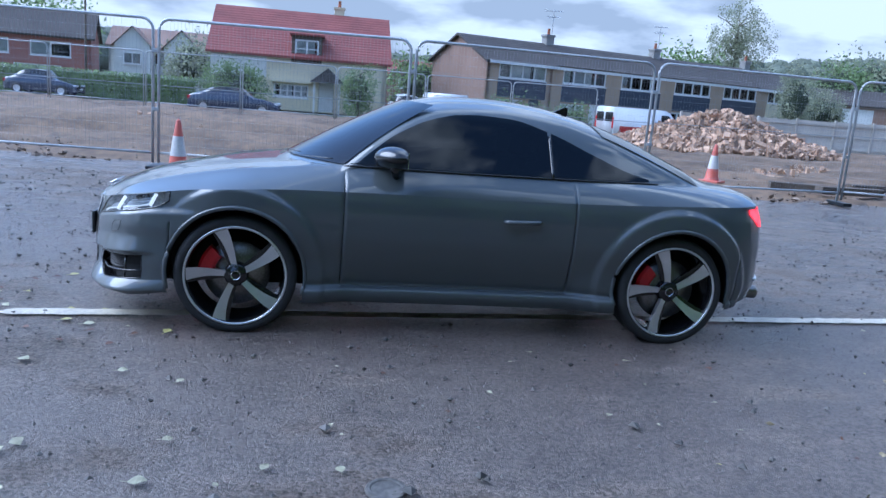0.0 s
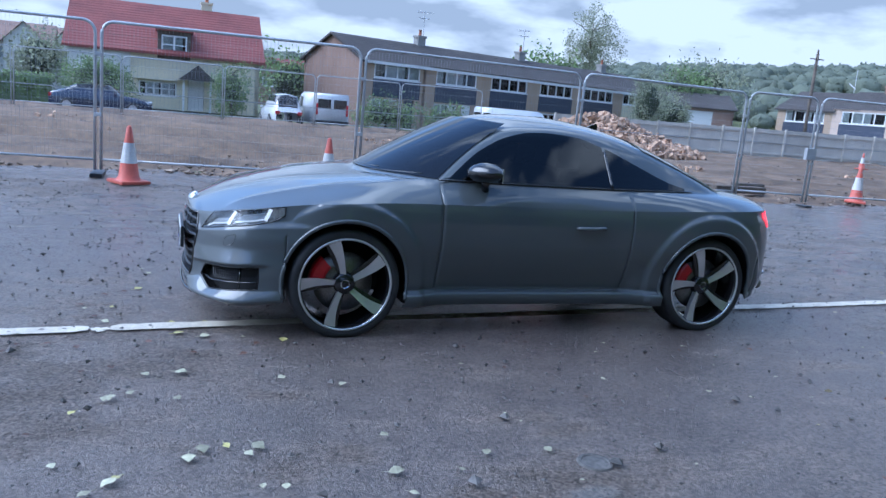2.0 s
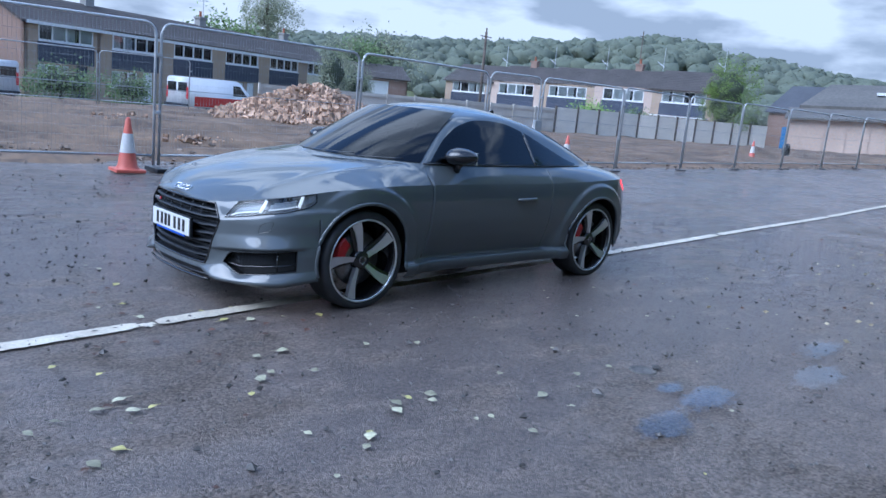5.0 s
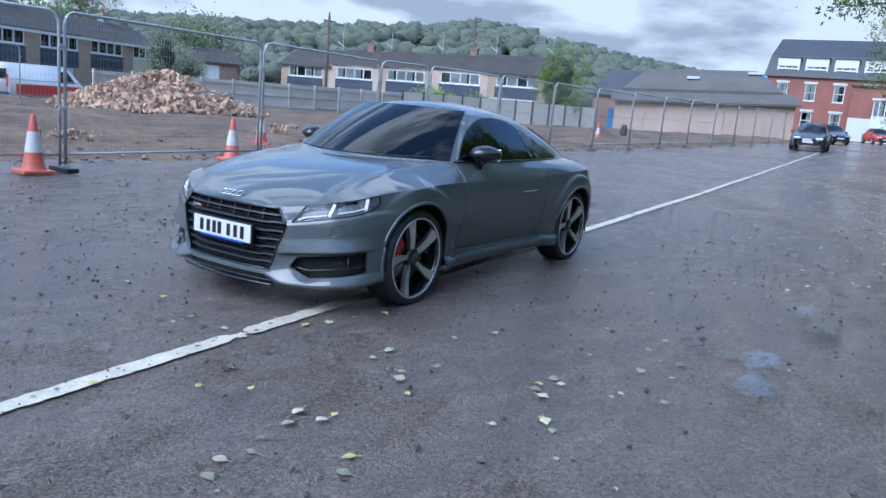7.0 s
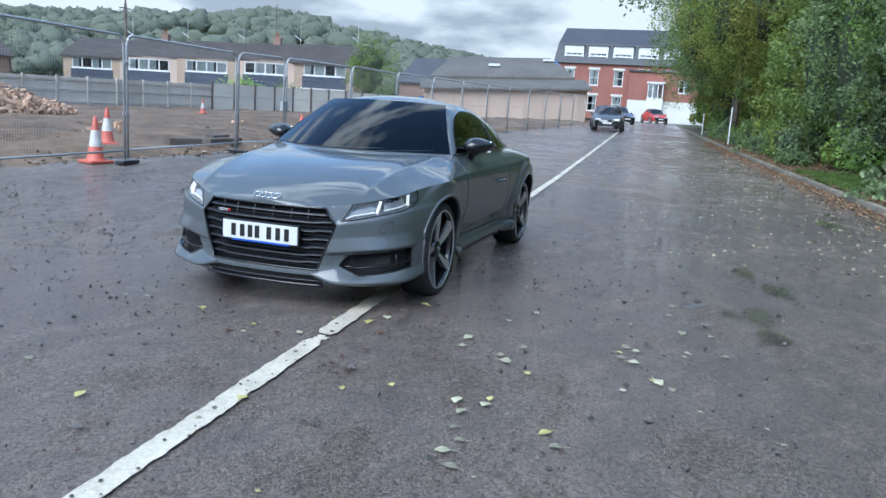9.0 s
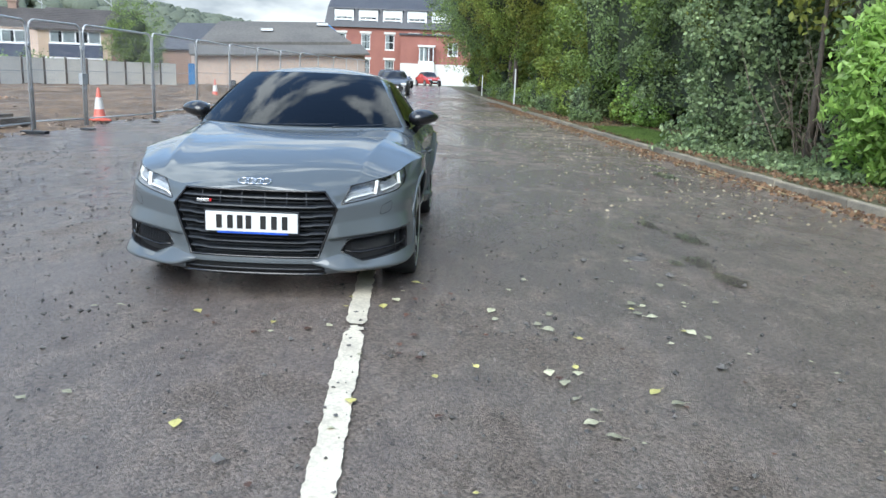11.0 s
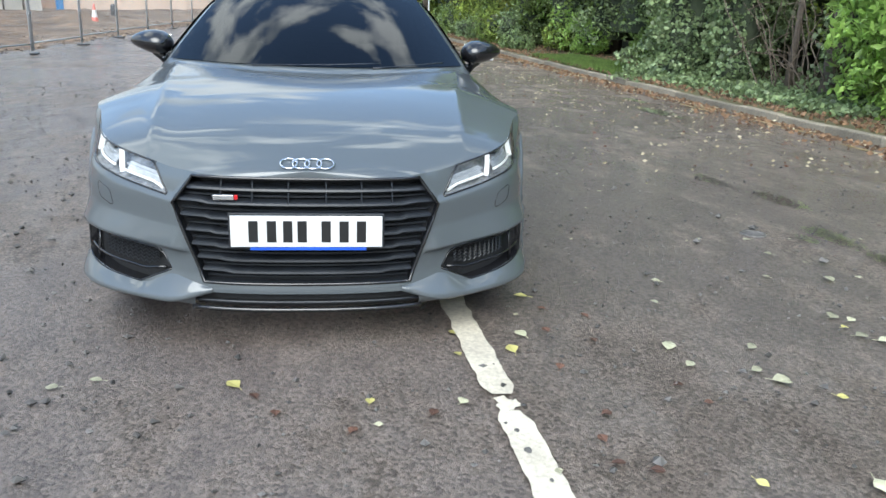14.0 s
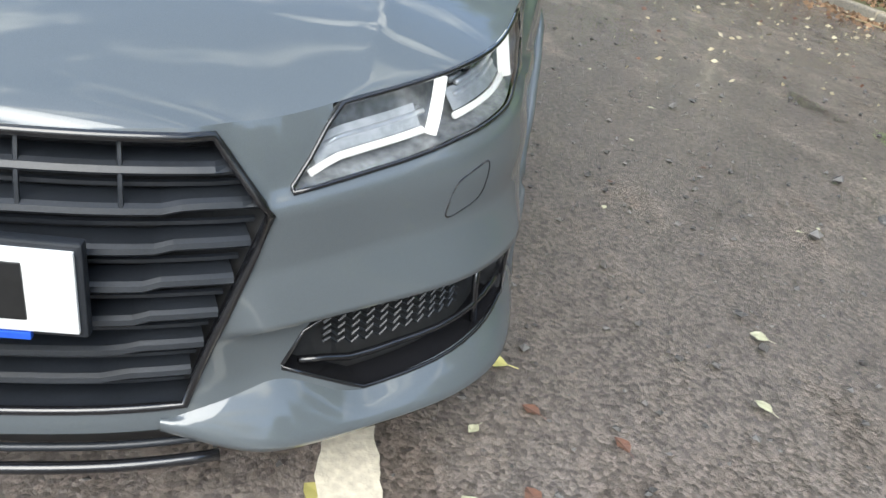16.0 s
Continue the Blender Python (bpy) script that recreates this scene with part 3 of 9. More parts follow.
def _spline(s, v):
    """Catmull-Rom through the plan's points, by length along it."""
    i = np.clip(np.searchsorted(_arc0, s, side="right") - 1, 0, len(_arc0) - 2)
    mirrored = v is _py
    ext = np.concatenate([[-v[1] if mirrored else v[1]], v, [-v[-2] if mirrored else v[-2]]])
    knots = np.concatenate([[-_arc0[1]], _arc0, [2 * _arc0[-1] - _arc0[-2]]])
    p0, p1, p2, p3 = ext[i], ext[i + 1], ext[i + 2], ext[i + 3]
    k0, k1, k2, k3 = knots[i], knots[i + 1], knots[i + 2], knots[i + 3]
    h, t = k2 - k1, (s - k1) / (k2 - k1)
    m1, m2 = (p2 - p0) / (k2 - k0) * h, (p3 - p1) / (k3 - k1) * h
    return (2 * t**3 - 3 * t**2 + 1) * p1 + (t**3 - 2 * t**2 + t) * m1 + (-2 * t**3 + 3 * t**2) * p2 + (t**3 - t**2) * m2


def plan_point(s):
    x, y = _spline(s, _px), _spline(s, _py)
    e = 0.004
    a, b = np.clip(s - e, 0, PLAN_LEN), np.clip(s + e, 0, PLAN_LEN)
    dx, dy = _spline(b, _px) - _spline(a, _px), _spline(b, _py) - _spline(a, _py)
    ln = np.hypot(dx, dy) + 1e-9
    return x, y, -dy / ln, dx / ln


def plan_at(x=None, y=None):
    """The length along the plan at which the flank has that x, or the nose that y."""
    s = np.linspace(0, PLAN_LEN, 4000)
    X, Y, _, _ = plan_point(s)
    if x is not None:
        return float(np.interp(x, X, s))
    front = X < -1.3
    return float(np.interp(y, Y[front], s[front]))


shoulder_z = curve([(-2.13, 0.650), (-2.06, 0.660), (-1.985, 0.686), (-1.92, 0.708), (-1.85, 0.722), (-1.77, 0.734), (-1.62, 0.758), (-1.42, 0.785), (-1.2, 0.803),
                    (-0.9, 0.813), (0.5, 0.820), (0.9, 0.830), (1.25, 0.843), (1.5, 0.850), (1.7, 0.852), (1.9, 0.856), (2.06, 0.862)])
bottom_z = curve([(-2.13, 0.165), (-1.85, 0.18), (-1.72, 0.205), (-1.6, 0.225), (-0.8, 0.190), (0.8, 0.190), (1.6, 0.23), (1.8, 0.27), (2.06, 0.32)])
nose_out = curve([(0.15, -0.05), (0.185, 0.0), (0.24, 0.004), (0.30, -0.006), (0.45, 0.0), (0.55, 0.0), (0.62, -0.014), (0.70, -0.045), (0.78, -0.075)])
side_out = curve([(0.15, -0.11), (0.19, -0.062), (0.245, -0.038), (0.268, -0.040), (0.285, -0.088), (0.33, -0.074), (0.45, -0.032), (0.58, -0.004), (0.68, 0.0),
                  (0.76, -0.004), (0.80, -0.010), (0.84, -0.022), (0.90, -0.045)])
tail_out = curve([(0.18, -0.10), (0.25, -0.04), (0.4, 0.0), (0.6, 0.0), (0.75, -0.02), (0.85, -0.05), (0.93, -0.03)])


def lip_z(y):
    return np.interp(y, [0.40, 0.60, 0.72, 0.80, 0.88], [0.376, 0.398, 0.412, 0.424, 0.436])


def crease_z(y):
    return np.interp(y, [0.36, 0.466, 0.55, 0.705, 0.80, 0.88], [0.66, 0.551, 0.566, 0.600, 0.622, 0.648])


def flank(s, z, extra=0.0):
    """A point of the car's lower shell: s along the plan, z up."""
    s, z = np.asarray(s, float), np.asarray(z, float)
    x, y, nx, ny = plan_point(s)
    wn_, wt_ = 1 - smooth01((x + 1.64) / 0.30), smooth01((x - 1.45) / 0.35)
    up_ = smooth01((z - 0.56) / 0.12)
    wu_ = wn_ + up_ * (1 - smooth01((x + 1.92) / 0.80) - wn_)
    d = wu_ * nose_out(z) + wt_ * tail_out(z) + (1 - wu_ - wt_) * side_out(z)
    for ax in (-AXLE, AXLE):
        r = np.hypot(x - ax, z - 0.335)
        d = d + 0.024 * (1 - wn_) * smooth01((0.492 - r) / 0.034) * smooth01((r - 0.2) / 0.1) * smooth01((np.abs(y) - 0.6) / 0.15)
        low = smooth01((0.62 - r) / 0.12) * smooth01((0.45 - z) / 0.15) * (1 - wn_) * (1 - wt_)
        d = d + low * 0.03
    ay = np.abs(y)
    # flared lower corner of the bumper
    d = d + 0.020 * wn_ * smooth01((ay - 0.48) / 0.32) * smooth01((z - 0.16) / 0.06) * (1 - smooth01((z - 0.36) / 0.16))
    # shelf over the corner intake: a sloping face, a sharp edge, a step back below it
    zl = lip_z(ay)
    fade = wn_ * smooth01((ay - 0.40) / 0.07) * (1 - smooth01((ay - 0.815) / 0.05))
    over = np.clip(1 - (z - zl) / 0.085, 0, 1)
    d = d + fade * np.where(z > zl, 0.021 * over, 0.021 - 0.034 * smooth01((zl - z) / 0.014) + 0.013 * np.clip((zl - z - 0.02) / 0.13, 0, 1))
    # crease under the headlamp, above which the surface leans back
    zc = crease_z(ay)
    d = d - wn_ * smooth01((ay - 0.36) / 0.08) * 0.55 * np.clip(z - zc, 0, 0.024) + extra
    return np.stack([x + nx * d, y + ny * d, z + 0 * x], -1)


deck_z = curve([(-2.13, 0.652), (-2.08, 0.682), (-1.95, 0.746), (-1.75, 0.810), (-1.5, 0.866), (-1.25, 0.902), (-1.0, 0.928), (-0.8, 0.946), (-0.4, 0.958),
                (0.0, 0.962), (0.8, 0.962), (1.2, 0.960), (1.5, 0.952), (1.75, 0.936), (1.92, 0.900), (2.06, 0.866)])
deck_pow = curve([(-2.13, 2.0), (-1.6, 2.7), (-1.1, 4.0), (-0.65, 9.0), (0.0, 13.0), (0.7, 13.0), (1.2, 8.0), (1.6, 5.0), (2.06, 4.0)])
roof_z = curve([(-0.8, 1.21), (-0.5, 1.283), (-0.25, 1.332), (-0.02, 1.358), (0.2, 1.364), (0.5, 1.342), (0.8, 1.282), (1.1, 1.185), (1.4, 1.068), (1.65, 0.958), (1.9, 0.84), (2.06, 0.78)])
deck_z, deck_pow, roof_z = eased(deck_z, -2.13, 2.06, 0.05), eased(deck_pow, -2.13, 2.06, 0.10), eased(roof_z, -0.8, 2.06, 0.05)
belt_y = curve([(-1.1, 0.70), (-0.6, 0.765), (0.0, 0.792), (0.45, 0.785), (0.9, 0.748), (1.3, 0.685), (1.7, 0.59), (2.06, 0.52)])
LEAN_K, BELT_Z = 1.45, 0.945


def screen_base(y):
    return -1.065 + 0.33 * (np.abs(y) / 0.72) ** 2


def screen_z(x, y):
    t = x - screen_base(y)
    return 0.926 + 0.60 * t - 0.110 * t * np.abs(t)


def roof_at(x, y):
    return roof_z(x) - 0.082 * (np.abs(y) / 0.56) ** 2.3


def window_z(x, y):
    return BELT_Z + LEAN_K * (belt_y(x) - np.abs(y)) - 0.28 * np.clip(belt_y(x) - np.abs(y), 0, 1) ** 2


def top_z(x, y, ys, zs):
    frac = np.clip(np.abs(y) / np.maximum(ys, 1e-6), 0, 1)
    zc = np.maximum(deck_z(x), zs)
    deck = zc - (zc - zs) * frac ** deck_pow(x)
    ridge = 0.012 * np.exp(-np.abs(np.abs(y) - (0.62 + 0.10 * (x + 1.4))) / 0.045) * smooth01((x + 2.0) / 0.25) * (1 - smooth01((x + 0.85) / 0.2))
    deck = deck + ridge
    house = smin(smin(screen_z(x, y), roof_at(x, y), 0.05), window_z(x, y), 0.045)
    return smax(deck, house, 0.018)


def build_coupe(cx, cy):
    car = thing("coupe", cx, cy, 0, CAR_TURN, "dark grey metallic sports coupe parked on a white line", "car")
    seams = {"bumper": plan_at(x=-1.60), "door_front": plan_at(x=-0.69), "door_rear": plan_at(x=0.62), "tail": plan_at(x=1.66)}
    cols = list(np.arange(0, 1.16, 0.0095)) + list(np.arange(1.165, PLAN_LEN, 0.0165))
    cols = [c for c in cols if all(abs(c - s) > 0.009 for s in seams.values())]
    for s in seams.values():
        cols += [s - 0.005, s, s + 0.005]
    cols = np.array(sorted(cols + [PLAN_LEN]))
    levels = np.linspace(0, 1, 62)
    X0 = plan_point(cols)[0]
    zb, zs = bottom_z(X0), shoulder_z(X0)
    Z = zb[:, None] + (zs - zb)[:, None] * levels[None, :]
    P = flank(np.repeat(cols[:, None], len(levels), 1), Z)
    seam_cols = {int(np.argmin(np.abs(cols - s))) for s in seams.values()}
    nC, nL = len(cols), len(levels)
    for j in seam_cols:
        inward = flank(np.full(nL, cols[j]), Z[j], -0.010)
        use = Z[j] > 0.30 if abs(X0[j]) < 1.0 else Z[j] < 0.60
        P[j][use] = inward[use]
    # openings in the nose, as outlines in (length along the plan, height)
    hexa = [(0.404, 0.645), (0.466, 0.549), (0.366, 0.268)]

    def hex_half(z):
        return np.interp(z, [0.268, 0.549, 0.645], [0.366, 0.466, 0.404])
    s_fog0, s_fog1 = plan_at(y=0.494), plan_at(y=0.838)
    s_hl0, s_hl1 = plan_at(y=0.494), plan_at(x=-1.615)

    def fog_lo(f):
        return np.interp(f, [0, 0.27, 1], [0.296, 0.240, 0.290])

    def fog_hi(f):
        return np.interp(f, [0, 0.085, 0.5, 1], [0.302, 0.366, 0.388, 0.412])

    def hl_lo(f):
        return np.interp(f, [0, 0.112, 0.265, 0.43, 0.686, 0.90, 1], [0.573, 0.584, 0.600, 0.620, 0.643, 0.672, 0.708])

    def hl_hi(f):
        top_ = shoulder_z(plan_point(s_hl0 + (s_hl1 - s_hl0) * np.asarray(f, float))[0]) - 0.003
        return np.where(np.asarray(f) < 0.112, 0.580 + (top_ - 0.580) * np.asarray(f) / 0.112, top_)
    fs = np.linspace(0, 1, 41)
    outlines = [
        [(-0.1, 0.645)] + [(plan_at(y=y), z) for y, z in hexa] + [(-0.1, 0.268)],
        [(-0.1, 0.232), (plan_at(y=0.37), 0.232), (plan_at(y=0.40), 0.215), (plan_at(y=0.41), 0.10), (-0.1, 0.10)],
        [(s_fog0 + (s_fog1 - s_fog0) * f, float(fog_lo(f))) for f in (0, 0.27, 1)] + [(s_fog0 + (s_fog1 - s_fog0) * f, float(fog_hi(f))) for f in (1, 0.5, 0.085)],
        [(s_hl0 + (s_hl1 - s_hl0) * f, float(hl_lo(f))) for f in fs] + [(s_hl0 + (s_hl1 - s_hl0) * f, float(hl_hi(f)) + (0.02 if f > 0.13 else 0.003)) for f in fs[::-1]],
    ]

    def within(poly, px, pz):
        inside = False
        for (x0, z0), (x1, z1) in zip(poly, poly[1:] + poly[:1]):
            if (z0 > pz) != (z1 > pz) and px < x0 + (x1 - x0) * (pz - z0) / (z1 - z0):
                inside = not inside
        return inside

    def nearest(poly, px, pz):
        best = (9.0, px, pz)
        for (x0, z0), (x1, z1) in zip(poly, poly[1:] + poly[:1]):
            ex, ez = x1 - x0, z1 - z0
            t = min(1, max(0, ((px - x0) * ex + (pz - z0) * ez) / (ex * ex + ez * ez + 1e-12)))
            d = math.hypot(px - x0 - t * ex, pz - z0 - t * ez)
            if d < best[0]:
                best = (d, x0 + t * ex, z0 + t * ez)
        return best

    front_cols = int(np.searchsorted(cols, 1.20))
    open_in = {}
    for j in range(front_cols):
        for k in range(nL - 1):
            cs, cz = 0.5 * (cols[j] + cols[j + 1]), 0.25 * (Z[j, k] + Z[j + 1, k] + Z[j, k + 1] + Z[j + 1, k + 1])
            for o, poly in enumerate(outlines):
                if within(poly, cs, cz):
                    open_in[j, k] = o
                    break
    # the edge of each opening lies on its outline
    edge = {}
    for (j, k), o in open_in.items():
        for a_, b_ in ((j, k), (j + 1, k), (j + 1, k + 1), (j, k + 1)):
            if any((q, r) not in open_in for q in (a_ - 1, a_) for r in (b_ - 1, b_) if 0 <= q and 0 <= r < nL - 1) and 0 < b_ < nL - 1:
                edge[a_, b_] = o
    for (a_, b_), o in edge.items():
        d_, q_s, q_z = nearest(outlines[o], cols[a_], Z[a_, b_])
        if d_ < 0.016:
            P[a_, b_] = flank(max(q_s, 0.0) if a_ else 0.0, q_z)
    for o, poly in enumerate(outlines[:3]):
        for q_s, q_z in poly:
            near = [(math.hypot(cols[a_] - q_s, Z[a_, b_] - q_z), a_, b_) for (a_, b_), oo in edge.items() if oo == o]
            if q_s > 0 and near and min(near)[0] < 0.016:
                P[min(near)[1], min(near)[2]] = flank(q_s, q_z)

    def in_arch(p, r):
        return abs(p[1]) > 0.5 and min(math.hypot(p[0] - AXLE, p[2] - 0.335), math.hypot(p[0] + AXLE, p[2] - 0.335)) < r
    groups = {}
    for j in range(nC - 1):
        for k in range(nL - 1):
            quad = [(j, k), (j + 1, k), (j + 1, k + 1), (j, k + 1)]
            c = np.mean([P[a, b] for a, b in quad], 0)
            if in_arch(c, ARCH_R) or (j, k) in open_in:
                continue
            xm = 0.5 * (X0[j] + X0[j + 1])
            if cols[j] < seams["bumper"] - 1e-6:
                g = "front_bumper"
            elif cols[j] < seams["door_front"] - 1e-6:
                g = "front_wing"
            elif cols[j] < seams["door_rear"] - 1e-6:
                g = "door" if c[2] > 0.282 else "side_skirt"
            elif cols[j] < seams["tail"] - 1e-6:
                g = "rear_wing"
            else:
                g = "rear_bumper"
            groups.setdefault(g, []).append(quad)

    def snap(p):
        for ax in (-AXLE, AXLE):
            d = Vector((p[0] - ax, 0, p[2] - 0.335))
            if abs(p[1]) > 0.5 and d.length < ARCH_R:
                d.normalize()
                return (ax + d.x * ARCH_R, p[1], 0.335 + d.z * ARCH_R)
        return tuple(p)
    for g, quads in groups.items():
        for side in ((1, -1) if g not in ("front_bumper", "rear_bumper") else (0,)):
            index, verts, faces = {}, [], []
            for sg in ((1, -1) if side == 0 else (side,)):
                for quad in quads:
                    face = []
                    for a, b in quad:
                        key = (a, b, sg if 0 < a < nC - 1 else 0)
                        if key not in index:
                            index[key] = len(verts)
                            p = snap(P[a, b])
                            verts.append((p[0], p[1] * sg, p[2]))
                        face.append(index[key])
                    if len(set(face)) > 2:
                        faces.append(face[::-1] if sg > 0 else face)
            panel = pydata(g, verts, faces, M_PAINT, car, smooth=True)
            if g == "door":
                bm = bmesh.new()
                y = float(flank(plan_at(x=0.32), 0.70)[1]) * side
                hp = [Vector((0.20 + 0.22 * t, y + side * (0.004 + 0.030 * math.sin(math.pi * t) ** 0.5), 0.700 + 0.006 * t)) for t in np.linspace(0, 1, 11)]
                tube(bm, hp, [0.008] + [0.014] * 9 + [0.008], 8)
                part("door_handle", bm, M_PAINT, panel, "body-coloured door pull", smooth=True)
    # upper shell: bonnet, roof and haunches
    ftop = np.concatenate([np.linspace(0, 0.30, 17), np.linspace(0.32, 1.0, 17)])
    rows = np.zeros((nC, len(ftop), 3))
    for j in range(nC):
        S = P[j, -1]
        y = S[1] * (1 - ftop)
        rows[j, :, 0], rows[j, :, 1] = S[0], y
        rows[j, :, 2] = top_z(np.full_like(y, S[0]), y, S[1], S[2]) if S[1] > 1e-4 else S[2]
        rows[j, 0, 2] = S[2]
    dlo_top = curve([(-0.70, 0.955), (-0.43, 1.117), (-0.21, 1.221), (0.02, 1.266), (0.26, 1.256), (0.50, 1.192), (0.765, 1.082), (0.97, 1.000), (1.12, 0.962)])
    tops = {"bonnet": [], "roof_shell": []}
    bonnet_end = int(np.argmin(np.abs(X0 + 0.69)))
    for j in range(nC - 1):
        for k in range(len(ftop) - 1):
            c = (rows[j, k] + rows[j + 1, k + 1]) / 2
            x, y, z = c
            on_screen = screen_z(x, y) < min(roof_at(x, y), window_z(x, y)) and 0.985 < z < 1.275 and window_z(x, y) - screen_z(x, y) > 0.09
            on_side = window_z(x, y) < min(roof_at(x, y), screen_z(x, y)) - 0.05 and BELT_Z + 0.035 < z < float(dlo_top(x)) - 0.03 and -0.62 < x < 0.90
            on_rear = roof_at(x, y) < window_z(x, y) - 0.10 and 0.88 < x < 1.42 and z > 1.06
            if on_screen or on_side or on_rear:
                continue
            front = x < screen_base(y) - 0.012 and j < bonnet_end
            tops["bonnet" if front else "roof_shell"].append((j, k))
    for g, cells in tops.items():
        index, verts, faces = {}, [], []
        for sg in (1, -1):
            for j, k in cells:
                face = []
                for a, b in ((j, k), (j, k + 1), (j + 1, k + 1), (j + 1, k)):
                    key = (a, b, 0 if (b == len(ftop) - 1 or a in (0, nC - 1)) else sg)
                    if key not in index:
                        index[key] = len(verts)
                        verts.append((rows[a, b, 0], rows[a, b, 1] * sg, rows[a, b, 2]))
                    face.append(index[key])
                if len(set(face)) > 2:
                    face = list(dict.fromkeys(face))
                    faces.append(face[::-1] if sg > 0 else face)
        pydata(g, verts, faces, M_PAINT, car, smooth=True)
    # glass
    def solve(fn, lo, hi):
        for _ in range(40):
            mid = 0.5 * (lo + hi)
            lo, hi = (mid, hi) if fn(mid) > 0 else (lo, mid)
        return lo

    def window_y(x, z):
        return solve(lambda y: window_z(x, y) - z, 0.2, 1.0)
    nS, nT = 26, 14
    verts = []
    for t in np.linspace(0, 1, nT):
        z = 0.945 + t * (1.300 - 0.945)
        half = 0.6
        for _ in range(12):
            xe = solve(lambda x: z - screen_z(x, half), -1.4, 0.6)
            half = window_y(xe, z) - 0.028
        for s in np.linspace(-1, 1, nS):
            y = s * half
            x = solve(lambda v: z + 0.012 * (1 - s * s) * t - screen_z(v, y), -1.4, 0.6)
            verts.append((x - 0.004, y, z + 0.012 * (1 - s * s) * t + 0.006))
    pydata("windscreen", verts, grid_faces(nT, nS), M_GLASS, car, "dark tinted windscreen reflecting the sky", smooth=True, away=(-0.2, 0, 0.6))
    for side in (1, -1):
        for name, xa, xb in (("side_window", -0.665, 0.478), ("quarter_window", 0.500, 1.10)):
            verts, n1, n2 = [], 30, 9
            for x in np.linspace(xa, xb, n1):
                top = solve(lambda z: min(roof_at(x, window_y(x, z)), screen_z(x, window_y(x, z))) - z, BELT_Z, 1.32) - 0.028
                top = max(min(top + 0.010, float(dlo_top(x))), BELT_Z + 0.012)
                for z in np.linspace(BELT_Z + 0.008, top, n2):
                    verts.append((x, side * (window_y(x, z) + 0.006), z + 0.003))
            pydata(name, verts, grid_faces(n1, n2, side < 0), M_GLASS, car, "dark tinted side glass", smooth=True, away=(0.2, 0, 0.6))
        bm = bmesh.new()
        tube(bm, [(x, side * (window_y(x, BELT_Z + 0.004) + 0.008), BELT_Z + 0.002) for x in np.linspace(-0.70, 1.16, 40)], 0.006, 6)
        part("belt_trim", bm, M_BLACK, car, smooth=True)
        bm = bmesh.new()
        tube(bm, [(0.489, side * (window_y(0.489, z) + 0.007), z) for z in np.linspace(BELT_Z, 1.175, 8)], 0.010, 6)
        part("door_pillar", bm, M_BLACK, car, smooth=True)
    verts = []
    for x in np.linspace(0.84, 1.46, 14):
        half = solve(lambda y: window_z(x, y) - roof_at(x, y), 0.1, 0.9) - 0.03
        for s in np.linspace(-1, 1, 15):
            verts.append((x, s * half, roof_at(x, s * half) + 0.006))
    pydata("rear_window", verts, grid_faces(14, 15, True), M_GLASS, car, "dark tinted rear screen", smooth=True, away=(0.9, 0, 0.5))
    # grille
    def nose(y, z, d=0.0):
        p = flank(plan_at(y=abs(y)), z, d)
        return (float(p[0]), math.copysign(float(p[1]), y) if y else 0.0, float(p[2]))
    ring = []
    for side in (1, -1):
        pts = [(0.0, 0.645), (0.2, 0.645)] + hexa + [(0.17, 0.268), (0.0, 0.268)]
        pts = [(y * side, z) for y, z in (pts if side > 0 else pts[::-1])]
        for (y0, z0), (y1, z1) in zip(pts, pts[1:]):
            ring += [nose(y0 + (y1 - y0) * t, z0 + (z1 - z0) * t, 0.0) for t in np.linspace(0, 1, 7)[:-1]]
    grille = thing("grille", 0, 0, 0)
    grille.parent = car
    tagged(grille, "wide black single-frame radiator grille")
    bm = bmesh.new()
    tube(bm, ring, 0.0065, 8, closed=True)
    part("grille_frame", bm, M_BLACK, grille, smooth=True)
    verts = [nose(y, z, -0.060) for z in np.linspace(0.250, 0.660, 8) for y in np.linspace(-0.475, 0.475, 21)]
    pydata("grille_back", verts, grid_faces(8, 21), M_CAVITY, grille)
    # inner wall of the grille opening
    nr_ = len(ring)
    deep_ring = [(p[0] + 0.055, p[1] * 0.985, p[2]) for p in ring]
    pydata("grille_tunnel", ring + deep_ring, [(i, (i + 1) % nr_, nr_ + (i + 1) % nr_, nr_ + i) for i in range(nr_)], M_PLASTIC, grille)
    for z in (0.605, 0.556, 0.502, 0.449, 0.398, 0.350, 0.305):
        bm = bmesh.new()
        h = float(hex_half(z)) - 0.004
        rows_ = []
        for y in np.linspace(-h, h, 41):
            lift = 0.006 * smooth01((abs(y) - h + 0.105) / 0.02) * (1 if z < 0.6 else 0)
            prof = ((-0.010, 0.004), (-0.008, -0.003), (-0.012, -0.007), (-0.050, -0.012), (-0.050, 0.012), (-0.016, 0.008))
            rows_.append([bm.verts.new(nose(y, z + dz + lift, dd)) for dd, dz in prof])
        for p_, q_ in zip(rows_, rows_[1:]):
            for i in range(6):
                bm.faces.new((p_[i], p_[(i + 1) % 6], q_[(i + 1) % 6], q_[i]))
        bm.faces.new(rows_[0]), bm.faces.new(rows_[-1][::-1])
        bmesh.ops.recalc_face_normals(bm, faces=bm.faces)
        part("grille_slat", bm, M_PLASTIC, grille)
    for z in (0.580, 0.529, 0.476, 0.424, 0.374, 0.328, 0.285):
        bm = bmesh.new()
        h = float(hex_half(z)) - 0.004
        tube(bm, [nose(y, z, -0.036) for y in np.linspace(-h, h, 25)], 0.0045, 5)
        part("grille_fin", bm, M_PLASTIC, grille)
